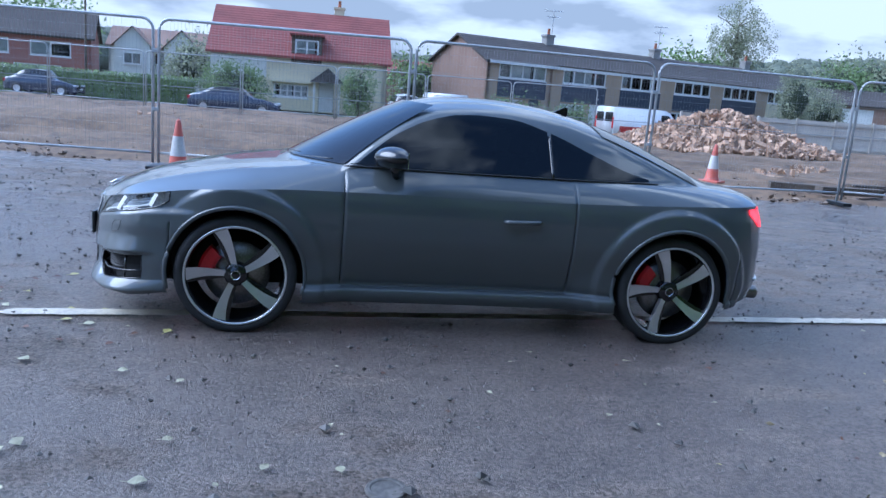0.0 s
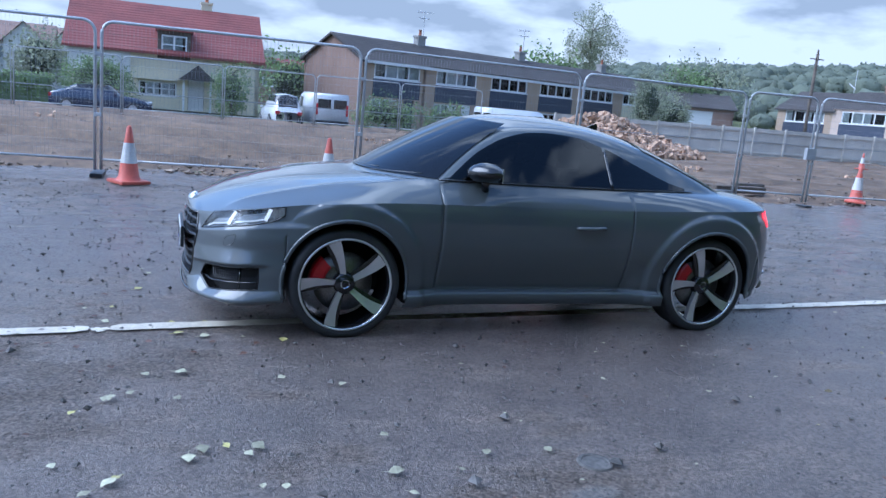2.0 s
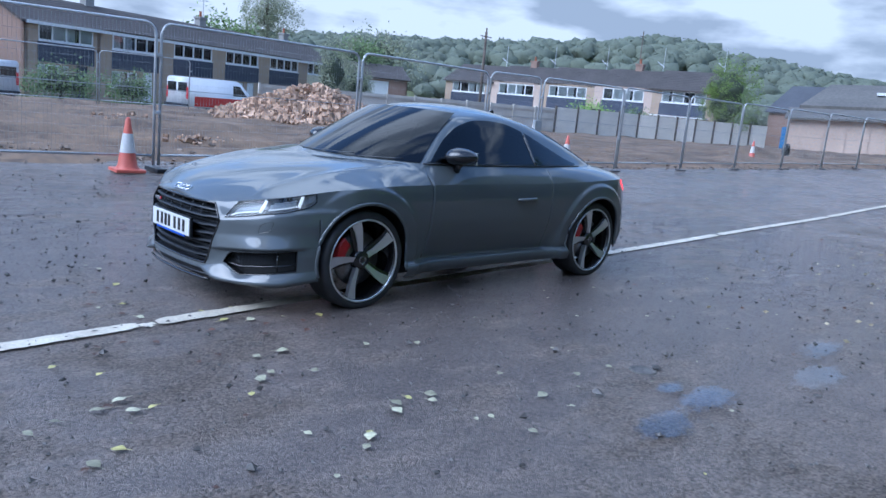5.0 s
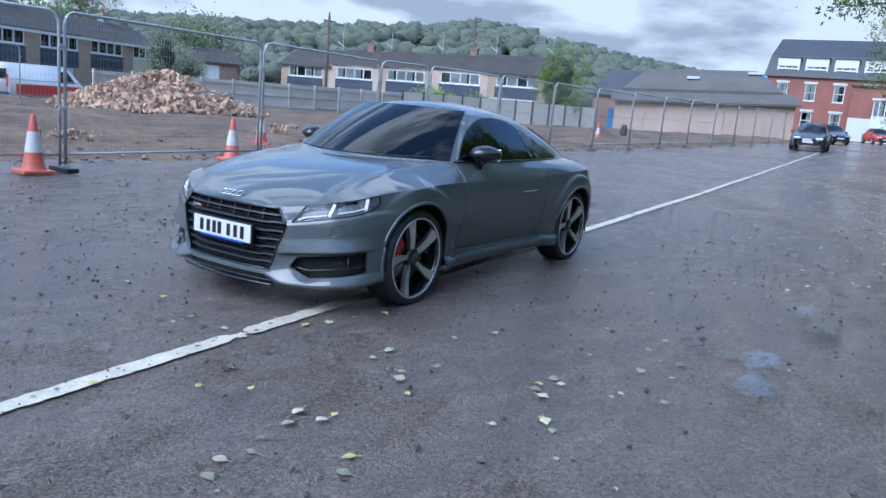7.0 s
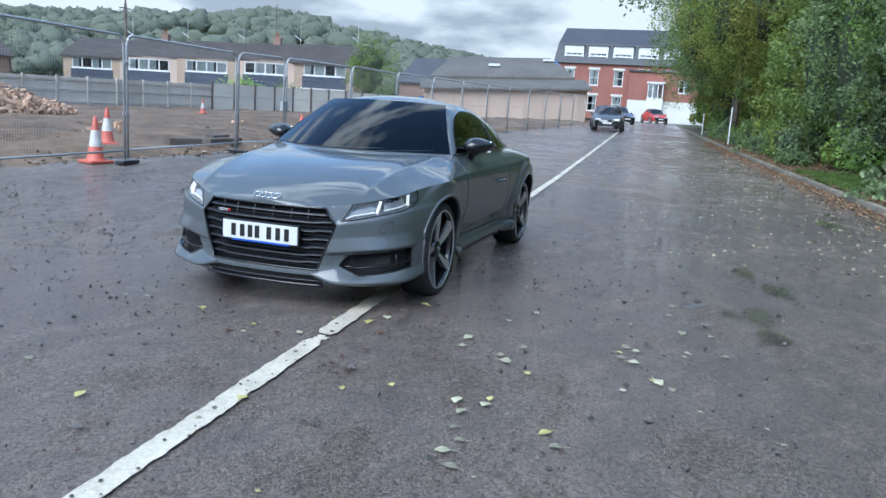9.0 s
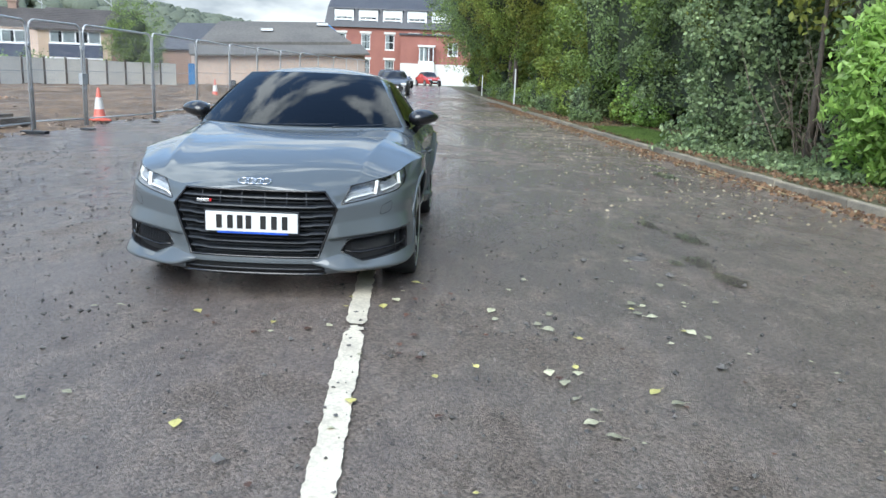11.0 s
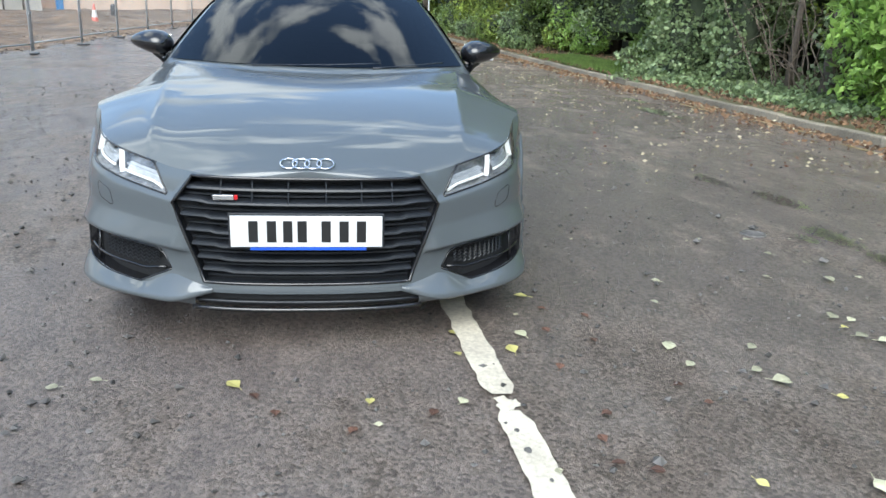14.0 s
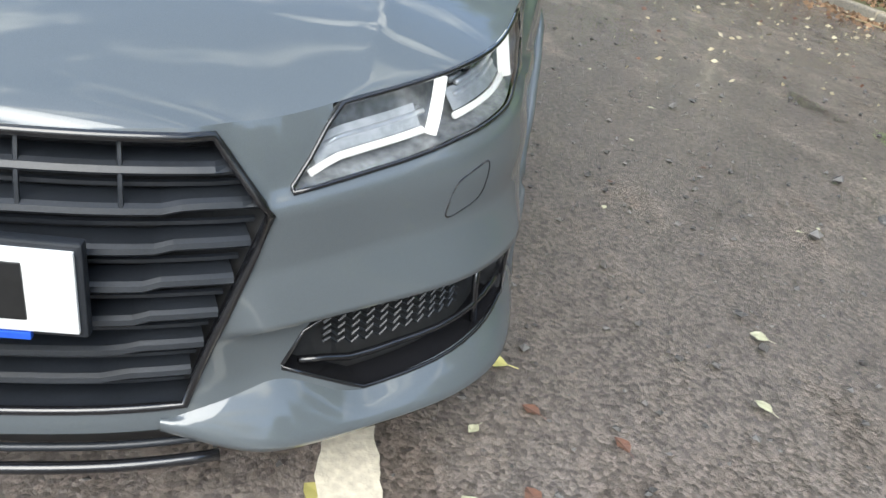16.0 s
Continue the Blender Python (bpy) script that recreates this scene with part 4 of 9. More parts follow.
    for y in (-0.30, -0.19, -0.065, 0.065, 0.19, 0.30):
        bm = bmesh.new()
        tube(bm, [nose(y, z, -0.013) for z in (0.558, 0.585, 0.618, 0.642)], 0.0035, 5)
        part("grille_rib", bm, M_PLASTIC, grille)
    verts = [nose(y, z, -0.030) for z in np.linspace(0.165, 0.238, 3) for y in np.linspace(-0.42, 0.42, 21)]
    pydata("lower_intake", verts, grid_faces(3, 21), M_CAVITY, car)
    for z, r in ((0.196, 0.006), (0.172, 0.009)):
        bm = bmesh.new()
        tube(bm, [nose(y, z, -0.012 if z > 0.18 else 0.016) for y in np.linspace(-0.41, 0.41, 25)], r, 8)
        part("intake_bar", bm, M_PLASTIC if z > 0.18 else M_BLACK, car, smooth=True)
    # blade along the bottom of the nose
    for side in (1, -1):
        bm = bmesh.new()
        rings = []
        s0, s1 = plan_at(y=0.335), plan_at(x=-1.62)
        steps = np.linspace(s0, s1, 60)
        wide_ = plan_point(steps)[1]

        def flowing(ys_, vs_, times):
            v = np.interp(wide_, ys_, vs_)
            for _ in range(times):
                v = np.convolve(np.concatenate([[2 * v[0] - v[2], 2 * v[0] - v[1]], v, [2 * v[-1] - v[-2], 2 * v[-1] - v[-3]]]), np.ones(5) / 5, "valid")
            return v
        tops_ = flowing([0.335, 0.37, 0.494, 0.59, 0.838, 0.87], [0.250, 0.262, 0.292, 0.236, 0.286, 0.300], 1)
        lows_ = flowing([0.335, 0.37, 0.455, 0.60, 0.80, 0.87], [0.232, 0.222, 0.190, 0.192, 0.204, 0.232], 3)
        outs_ = flowing([0.335, 0.37, 0.455, 0.60, 0.80, 0.87], [0.004, 0.012, 0.044, 0.046, 0.036, 0.006], 4)
        for s, zt, zl, out in zip(steps, tops_, lows_, outs_):
            prof = [(-0.004, zt), (out * 0.35, zt - 0.30 * (zt - zl)), (out * 0.80, zl + 0.022), (out, zl + 0.010), (out * 0.96, zl), (-0.03, zl - 0.010)]
            rings.append([bm.verts.new((lambda p: (p[0], p[1] * side, p[2]))(flank(s, z, d))) for d, z in prof])
        for a, c in zip(rings, rings[1:]):
            for k in range(len(a) - 1):
                bm.faces.new((a[k], c[k], c[k + 1], a[k + 1]) if side > 0 else (a[k + 1], c[k + 1], c[k], a[k]))
        part("front_blade", bm, M_PAINT, car, smooth=True)
        # corner intake
        intake = thing("corner_intake", 0, 0, 0)
        intake.parent = car
        def fog(f, v, d):
            z = float(fog_lo(f)) + (float(fog_hi(f)) - float(fog_lo(f))) * v
            p = flank(s_fog0 + (s_fog1 - s_fog0) * f, z, d)
            return (float(p[0]), float(p[1]) * side, float(p[2]))
        verts = [fog(f, v, -0.050) for f in np.linspace(-0.12, 1.12, 16) for v in (-0.5, 0.5, 1.5)]
        pydata("intake_back", verts, grid_faces(16, 3, side < 0), M_CAVITY, intake)
        loop = [fog(f, 0, -0.001) for f in np.linspace(0, 1, 16)] + [fog(1, v, -0.001) for v in (0.25, 0.5, 0.75)] + [fog(f, 1, -0.001) for f in np.linspace(1, 0, 16)]
        deep = [fog(f, 0, -0.055) for f in np.linspace(0, 1, 16)] + [fog(1, v, -0.055) for v in (0.25, 0.5, 0.75)] + [fog(f, 1, -0.055) for f in np.linspace(1, 0, 16)]
        nl = len(loop)
        pydata("intake_tunnel", loop + deep, [(i, (i + 1) % nl, nl + (i + 1) % nl, nl + i) for i in range(nl)], M_BLACK, intake)
        bm = bmesh.new()
        tube(bm, loop, 0.0035, 7, closed=True)
        part("intake_frame", bm, M_BLACK, intake, smooth=True)
        bm = bmesh.new()
        tube(bm, [fog(f, v, -0.010) for f, v in zip(np.linspace(0.06, 0.99, 12), np.interp(np.linspace(0, 1, 12), [0, 0.3, 1], [0.22, 0.36, 0.30]))], 0.006, 6)
        part("intake_blade", bm, M_BLACK, intake, smooth=True)
        for v in (0.44, 0.54, 0.64, 0.74, 0.84, 0.93):
            bm = bmesh.new()
            tube(bm, [fog(f, v + (0.035 if i % 2 else -0.035), -0.030) for i, f in enumerate(np.linspace(0.16, 0.70, 23))], 0.0026, 5)
            part("honeycomb", bm, M_PLASTIC, intake)
        bm = bmesh.new()
        tube(bm, [fog(0.76, v, -0.012) for v in (0.05, 0.5, 0.95)], 0.006, 6)
        part("intake_fin", bm, M_BLACK, intake, smooth=True)
        # flush cover of the lamp washer
        s_w = plan_at(y=0.735)
        loop = []
        for a_ in np.linspace(0, math.tau, 33)[:-1]:
            ca_, sa_ = math.cos(a_), math.sin(a_)
            u_, v_ = abs(ca_) ** 0.45 * math.copysign(1, ca_), abs(sa_) ** 0.45 * math.copysign(1, sa_)
            q = flank(s_w + 0.040 * u_ + 0.008 * v_, 0.545 + 0.030 * v_ + 0.012 * u_, 0.0)
            loop.append((float(q[0]), float(q[1]) * side, float(q[2])))
        bm = bmesh.new()
        tube(bm, loop, 0.0013, 5, closed=True)
        part("washer_seam", bm, M_BLACK, car)
        # headlamp
        lamp = thing("headlamp", 0, 0, 0)
        lamp.parent = car
        tagged(lamp, "clear headlamp with lit white daytime bars")

        def hl(f, v, d):
            z = float(hl_lo(f)) + (float(hl_hi(f)) - float(hl_lo(f))) * v
            p = flank(s_hl0 + (s_hl1 - s_hl0) * f, z, d)
            return (float(p[0]), float(p[1]) * side, float(p[2]))
        n1, n2 = 41, 7
        verts = [hl(f, v, 0.0035) for f in np.linspace(0, 1, n1) for v in np.linspace(0, 1, n2)]
        pydata("lens", verts, grid_faces(n1, n2, side < 0), M_LENS, lamp, "clear lens", smooth=True, away=(-1.5, 0, 0.4))
        verts = [hl(f, v, -0.055 + 0.050 * max(abs(2 * f - 1) ** 6, abs(2 * v - 1) ** 6)) for f in np.linspace(0.0, 1.0, n1) for v in np.linspace(0.0, 1.0, 9)]
        pydata("lamp_bowl", verts, grid_faces(n1, 9, side < 0), M_BOWL, lamp, smooth=True, away=(-1.5, 0, 0.4))
        bm = bmesh.new()
        rim_loop = [hl(f, 0, 0.002) for f in np.linspace(0, 1, 24)] + [hl(1, 0.5, 0.002)] + [hl(f, 1, 0.002) for f in np.linspace(1, 0, 24)] + [hl(0, 0.5, 0.002)]
        tube(bm, rim_loop, 0.0035, 6, closed=True)
        part("lens_rim", bm, M_BLACK, lamp, smooth=True)
        for f0, f1, wide in ((0.355, 0.43, 0.0095), (0.80, 0.865, 0.0105)):
            bm = bmesh.new()
            tube(bm, [hl(f0 + (f1 - f0) * v, v, -0.012) for v in np.linspace(0.14, 0.90, 9)], wide, 7)
            part("light_bar", bm, M_DRL, lamp, "lit white bar", smooth=True)
        for fa, fb in ((0.05, 0.345), (0.46, 0.79)):
            bm = bmesh.new()
            tube(bm, [hl(f, 0.24, -0.014) for f in np.linspace(fa, fb, 9)], 0.0055, 6)
            part("light_strip", bm, M_STRIP, lamp, smooth=True)
        for fa, fb in ((0.07, 0.345), (0.47, 0.79)):
            verts = [hl(f, v, -0.020 - 0.05 * (v - 0.28)) for f in np.linspace(fa, fb, 9) for v in (0.28, 0.36, 0.46, 0.56)]
            pydata("light_guide", verts, grid_faces(9, 4, side < 0), M_GUIDE, lamp, "pale ribbed light guide", smooth=True, away=(-1.5, 0, 0.4))
        for fa, fb, v in ((0.10, 0.37, 0.42), (0.50, 0.79, 0.44), (0.52, 0.80, 0.60)):
            bm = bmesh.new()
            for off in (0.0, 0.012):
                tube(bm, [hl(f, v, -0.030 - off) for f in np.linspace(fa, fb, 9)], 0.005, 5)
            part("lamp_shelf", bm, M_REFLECTOR, lamp, smooth=True)
        for fc, vc in ((0.60, 0.78), (0.71, 0.80)):
            bm = bmesh.new()
            bmesh.ops.create_uvsphere(bm, u_segments=14, v_segments=10, radius=0.017)
            bmesh.ops.translate(bm, vec=hl(fc, vc, -0.040), verts=bm.verts)
            part("projector", bm, M_BLACK, lamp, "dark projector lens", smooth=True)
        # rolled lip of each wheel arch
        for ax in (-AXLE, AXLE):
            lip = []
            for a_ in np.linspace(radians(-14), radians(194), 44):
                px, pz = ax + ARCH_R * math.cos(a_), 0.335 + ARCH_R * math.sin(a_)
                q = flank(plan_at(x=px), pz, -0.002)
                lip.append((px, float(q[1]) * side, pz))
            bm = bmesh.new()
            tube(bm, lip, 0.0125, 8)
            part("arch_lip", bm, M_PAINT, car, smooth=True)
        # tail lamp wraps the rear corner
        st0, st1 = plan_at(x=1.745), plan_at(x=1.955)
        verts = []
        for f in np.linspace(0, 1, 12):
            s = st0 + (st1 - st0) * f
            zt = 0.836 + 0.006 * f
            zl = float(np.interp(f, [0, 0.25, 1], [0.808, 0.735, 0.705]))
            for v in np.linspace(0, 1, 6):
                p = flank(s, zl + (zt - zl) * v, 0.006)
                verts.append((p[0], p[1] * side, p[2]))
        pydata("tail_lamp", verts, grid_faces(12, 6, side < 0), M_TAIL, car, "lit red rear lamp", smooth=True)
        # rear diffuser edge and exhaust
        bm = bmesh.new()
        tube(bm, [(lambda p: (p[0], p[1] * side, p[2]))(flank(s, 0.40, 0.004)) for s in np.linspace(plan_at(x=1.84), plan_at(x=1.98), 10)], 0.010, 6)
        part("rear_trim", bm, M_ALLOY, car, smooth=True)
        for k in (0, 1):
            bm = bmesh.new()
            lathe(bm, [(0.036, -0.10), (0.043, 0.0), (0.040, 0.01), (0.034, 0.0), (0.032, -0.09)], 18)
            bmesh.ops.transform(bm, matrix=Matrix.Translation((1.955, side * (0.50 + 0.10 * k), 0.285)) @ Matrix.Rotation(radians(90), 4, "Y"), verts=bm.verts)
            part("exhaust_pipe", bm, M_STEEL, car, smooth=True)
        # mirror
        mirror = thing("door_mirror", -0.43, side * 0.872, 1.008)
        mirror.parent = car
        tagged(mirror, "gloss black door mirror")
        bm = bmesh.new()
        bmesh.ops.create_uvsphere(bm, u_segments=24, v_segments=16, radius=1.0)
        for v in bm.verts:
            x, y, z = v.co
            taper = 1 - 0.28 * (y * side)
            v.co = Vector((max(min(x, 0.62), -1) * 0.104 * taper + 0.020 * y * side, y * 0.114, z * 0.066 * taper * (1 if z > 0 else 0.82) + 0.008 * y * side))
        part("mirror_shell", bm, M_BLACK, mirror, smooth=True)
        bm = bmesh.new()
        box(bm, 0.060, 0.065, -0.085, 0.085, -0.045, 0.042, 0.002)
        part("mirror_glass", bm, M_CHROME, mirror)
        bm = bmesh.new()
        tube(bm, [(0.0, -side * 0.02, -0.040), (0.01, -side * 0.045, -0.070), (0.02, -side * 0.070, -0.100)], [0.030, 0.022, 0.026], 10)
        part("mirror_foot", bm, M_BLACK, mirror, smooth=True)
    # badge rings, model badge, plate
    for i in range(4):
        bm = bmesh.new()
        y0 = -0.063 + i * 0.0420
        pts = []
        for a in np.linspace(0, math.tau, 29)[:-1]:
            y, zr = y0 + 0.0292 * math.cos(a), 0.0225 * math.sin(a)
            x = -2.068 + 0.40 * (y * y) + zr * 1.15
            ys = float(np.interp(x, X0[:60], P[:60, -1, 1]))
            pts.append((x - 0.004, y, float(top_z(np.array(x), np.array(y), max(ys, 0.2), 0.655)) + 0.005))
        tube(bm, pts, 0.0034, 6, closed=True)
        part("badge_ring", bm, M_CHROME, car, "chrome ring", smooth=True)
    bm = bmesh.new()
    p = nose(0.285, 0.582, 0.0)
    box(bm, p[0] - 0.006, p[0] + 0.002, 0.250, 0.320, 0.571, 0.589, 0.002)
    part("model_badge", bm, M_CHROME, car, "small chrome badge bar")
    bm = bmesh.new()
    box(bm, p[0] - 0.005, p[0] + 0.003, 0.236, 0.248, 0.572, 0.588, 0.002)
    part("model_badge_end", bm, M_CALIPER, car, "red badge end")
    plate = thing("number_plate", -2.140, 0, 0.470)
    plate.parent = car
    tagged(plate, "white front plate with plain black bars")
    bm = bmesh.new()
    box(bm, -0.004, 0.014, -0.268, 0.268, -0.064, 0.064, 0.004)
    part("plate_holder", bm, M_PLASTIC, plate)
    bm = bmesh.new()
    box(bm, -0.010, -0.003, -0.26, 0.26, -0.0555, 0.0555, 0.0025)
    part("plate_face", bm, M_PLATE, plate)
    bm = bmesh.new()
    box(bm, -0.011, -0.002, -0.205, 0.195, -0.067, -0.057, 0.001)
    part("plate_strip", bm, M_BLUE, plate, "blue strip")
    for y in (0.183, 0.121, 0.066, 0.017, -0.065, -0.127, -0.187):
        bm = bmesh.new()
        box(bm, -0.0125, -0.009, y - 0.016, y + 0.016, -0.038, 0.038, 0.001)
        part("plate_bar", bm, M_PLATE_BLACK, plate)
    # wheels
    def build_wheel(x, side, turn):
        wheel = thing("wheel", x, side * TRACK_Y, HUB_Z)
        wheel.parent = car
        tagged(wheel, "black and machined five-spoke alloy wheel")
        o = side
        bm = bmesh.new()
        prof = [(0.262, -0.105), (0.278, -0.112), (0.300, -0.115), (0.317, -0.108), (0.3255, -0.085), (0.327, -0.03), (0.327, 0.03), (0.3255, 0.085), (0.317, 0.108), (0.300, 0.117), (0.280, 0.116), (0.264, 0.108)]
        lathe(bm, [(r, h * o) for r, h in prof], 56, "y")
        part("tyre", bm, M_RUBBER, wheel, "low-profile black tyre", smooth=True)
        bm = bmesh.new()
        lathe(bm, [(r, h * o) for r, h in [(0.266, 0.108), (0.2725, 0.113), (0.269, 0.116), (0.259, 0.110), (0.252, 0.085), (0.242, 0.02), (0.240, -0.10)]], 56, "y")
        rim = part("rim", bm, M_BLACK, wheel, smooth=True)
        bm = bmesh.new()
        lathe(bm, [(r, h * o) for r, h in [(0.2745, 0.1125), (0.2715, 0.1175), (0.2640, 0.1165), (0.2610, 0.1110)]], 56, "y")
        part("rim_edge", bm, M_ALLOY, rim, "bright machined rim edge", smooth=True)
        for k in range(5):
            ang = turn + k * math.tau / 5
            for shade, shift, wroot, wtip, lift in (("spoke", 0.0, 0.016, 0.037, 0.0), ("spoke_back", 0.30, 0.014, 0.026, -0.016)):
                bm = bmesh.new()
                sect = []
                for t in np.linspace(0, 1, 9):
                    r = 0.048 + t * (0.263 - 0.048)
                    a = ang + shift * (0.35 + 0.65 * (1 - t)) * 0.9 + (0.11 * t * t)
                    hw = wroot + (wtip - wroot) * t ** 1.6
                    h = (0.078 + 0.030 * t + lift) * o
                    c, s = Vector((math.cos(a), 0, math.sin(a))), Vector((-math.sin(a), 0, math.cos(a)))
                    sect.append([bm.verts.new(c * r + s * (hw * 1.0) + Vector((0, h - 0.004 * o, 0))), bm.verts.new(c * r - s * hw + Vector((0, h + 0.004 * o, 0))),
                                 bm.verts.new(c * r - s * hw * 0.7 + Vector((0, h - 0.040 * o, 0))), bm.verts.new(c * r + s * hw * 0.7 + Vector((0, h - 0.040 * o, 0)))])
                for a_, c_ in zip(sect, sect[1:]):
                    for q in range(4):
                        bm.faces.new((a_[q], a_[(q + 1) % 4], c_[(q + 1) % 4], c_[q]))
                bm.faces.new(sect[0]), bm.faces.new(sect[-1][::-1])
                bmesh.ops.recalc_face_normals(bm, faces=bm.faces)
                part(shade, bm, M_ALLOY if shade == "spoke" else M_BLACK, rim)
        bm = bmesh.new()
        lathe(bm, [(r, h * o) for r, h in [(0.066, 0.03), (0.064, 0.076), (0.052, 0.086), (0.036, 0.087), (0.033, 0.092), (0.0, 0.093)]], 28, "y")
        part("hub", bm, M_BLACK, rim, "black hub cap", smooth=True)
        bm = bmesh.new()
        tube(bm, [(0.024 * math.cos(a), 0.0925 * o, 0.024 * math.sin(a)) for a in np.linspace(0, math.tau, 25)[:-1]], 0.0022, 5, closed=True)
        part("hub_ring", bm, M_CHROME, rim)
        bm = bmesh.new()
        lathe(bm, [(r, h * o) for r, h in [(0.06, 0.035), (0.175, 0.030), (0.178, 0.018), (0.175, 0.006), (0.06, 0.0)]], 40, "y")
        part("brake_disc", bm, M_STEEL, wheel, smooth=True)
        bm = bmesh.new()
        rings = []
        for a in np.linspace(radians(132), radians(188), 10):
            rings.append([bm.verts.new((r * math.cos(a), h * o, r * math.sin(a))) for r, h in ((0.118, 0.005), (0.118, 0.058), (0.135, 0.068), (0.190, 0.068), (0.204, 0.055), (0.204, 0.005))])
        for a_, c_ in zip(rings, rings[1:]):
            for q in range(6):
                bm.faces.new((a_[q], a_[(q + 1) % 6], c_[(q + 1) % 6], c_[q]))
        bm.faces.new(rings[0]), bm.faces.new(rings[-1][::-1])
        bmesh.ops.recalc_face_normals(bm, faces=bm.faces)
        part("brake_caliper", bm, M_CALIPER, wheel, "red brake caliper")
        return wheel
    for side in (1, -1):
        build_wheel(-AXLE, side, radians(30) if side < 0 else radians(50))
        build_wheel(AXLE, side, radians(30) if side < 0 else radians(10))
        for ax in (-AXLE, AXLE):
            bm = bmesh.new()
            rings = []
            for a in np.linspace(radians(-12), radians(192), 34):
                c, s = math.cos(a), math.sin(a)
                px, pz = ax + ARCH_R * c, 0.335 + ARCH_R * s
                yo = abs(float(flank(plan_at(x=px), max(pz, 0.2))[1])) - 0.001
                rings.append([bm.verts.new((px, yo * side, pz)), bm.verts.new((ax + (ARCH_R - 0.004) * c, (yo - 0.012) * side, 0.335 + (ARCH_R - 0.004) * s)),
                              bm.verts.new((ax + (ARCH_R + 0.02) * c, (yo - 0.05) * side, 0.335 + (ARCH_R + 0.02) * s)), bm.verts.new((ax + (ARCH_R + 0.03) * c, 0.50 * side, 0.335 + (ARCH_R + 0.03) * s))])
            for a_, c_ in zip(rings, rings[1:]):
                for q in range(3):
                    bm.faces.new((a_[q], a_[q + 1], c_[q + 1], c_[q]))
            bmesh.ops.recalc_face_normals(bm, faces=bm.faces)
            part("wheel_arch_liner", bm, M_CAVITY, car, smooth=True)
    # underside and dark inner shell, so that nothing shows through
    bm = bmesh.new()
    box(bm, -0.86, 0.86, -0.74, 0.74, 0.17, 0.26, 0.02)
    box(bm, -2.02, -0.85, -0.48, 0.48, 0.19, 0.62, 0.02)
    box(bm, 0.85, 1.92, -0.50, 0.50, 0.24, 0.80, 0.02)
    part("underbody", bm, M_CAVITY, car)
    # cabin
    bm = bmesh.new()
    box(bm, -1.0, -0.55, -0.68, 0.68, 0.62, 0.90, 0.05)
    part("dashboard", bm, M_LEATHER, car, "black dashboard", smooth=True)
    for side in (1, -1):
        seat = thing("seat", 0.16, side * 0.36, 0.26)
        seat.parent = car
        bm = bmesh.new()
        box(bm, -0.28, 0.24, -0.24, 0.24, 0.02, 0.22, 0.06)
        part("cushion", bm, M_LEATHER, seat, smooth=True)
        bm = bmesh.new()
        box(bm, -0.06, 0.06, -0.24, 0.24, 0.0, 0.58, 0.05, pose(0.22, 0, 0.18, 0, 18, 0))
        part("backrest", bm, M_LEATHER, seat, smooth=True)
        bm = bmesh.new()
        box(bm, -0.05, 0.05, -0.13, 0.13, 0.0, 0.18, 0.04, pose(0.40, 0, 0.72, 0, 14, 0))
        part("headrest", bm, M_LEATHER, seat, smooth=True)
    bm = bmesh.new()
    tube(bm, [(0.06 * math.sin(a), 0.175 * math.cos(a), 0.165 * math.sin(a)) for a in np.linspace(0, math.tau, 29)[:-1]], 0.015, 8, closed=True)
    box(bm, -0.02, 0.02, -0.15, 0.15, -0.03, 0.02, 0.008)
    bmesh.ops.translate(bm, vec=(-0.42, 0.36, 0.88), verts=bm.verts)
    part("steering_wheel", bm, M_LEATHER, car, smooth=True)
    # wipers, aerial
    for y0, y1 in ((0.30, -0.30), (-0.26, -0.62)):
        bm = bmesh.new()
        tube(bm, [(float(screen_base(y)) + 0.03 + 0.03 * t, y, 0.945 + 0.02 * t) for t, y in zip(np.linspace(0, 1, 8), np.linspace(y0, y1, 8))], 0.007, 6)
        part("wiper", bm, M_PLASTIC, car, smooth=True)
    bm = bmesh.new()
    fin = [bm.verts.new(v) for v in ((0.66, 0.018, 1.302), (0.78, 0.018, 1.278), (0.78, -0.018, 1.278), (0.66, -0.018, 1.302), (0.765, 0.004, 1.350), (0.785, 0.004, 1.348), (0.785, -0.004, 1.348), (0.765, -0.004, 1.350))]
    for f in ((0, 1, 5, 4), (1, 2, 6, 5), (2, 3, 7, 6), (3, 0, 4, 7), (4, 5, 6, 7)):
        bm.faces.new([fin[i] for i in f])
    part("roof_aerial", bm, M_BLACK, car)
    return car


build_coupe(-0.001, 0.035)


# ---------------------------------------------------------------- ground, car park, verge
def rise(x, y):
    """Height of the land: the road climbs gently away from the coupe, the street behind the site lies lower."""
    x, y = np.asarray(x, float), np.asarray(y, float)
    up = 0.0135 * 4 * np.logaddexp(0, (np.minimum(x, 75) - 7) / 4) * (1 - 0.7 * smooth01((y - 10) / 16))
    return up - 0.55 * smooth01((y - 28) / 7) + 0.8 * smooth01((x - 40) / 12) * smooth01((y - 28) / 8)


def gz(x, y):
    return float(rise(x, y))


def wave(x, y, seed=0.0):
    return np.sin(1.7 * x + 2.3 * np.sin(0.9 * y + seed) + seed) * 0.5 + np.sin(2.9 * y + 1.9 * np.sin(1.3 * x + 2 * seed) + 1.3 * seed) * 0.5


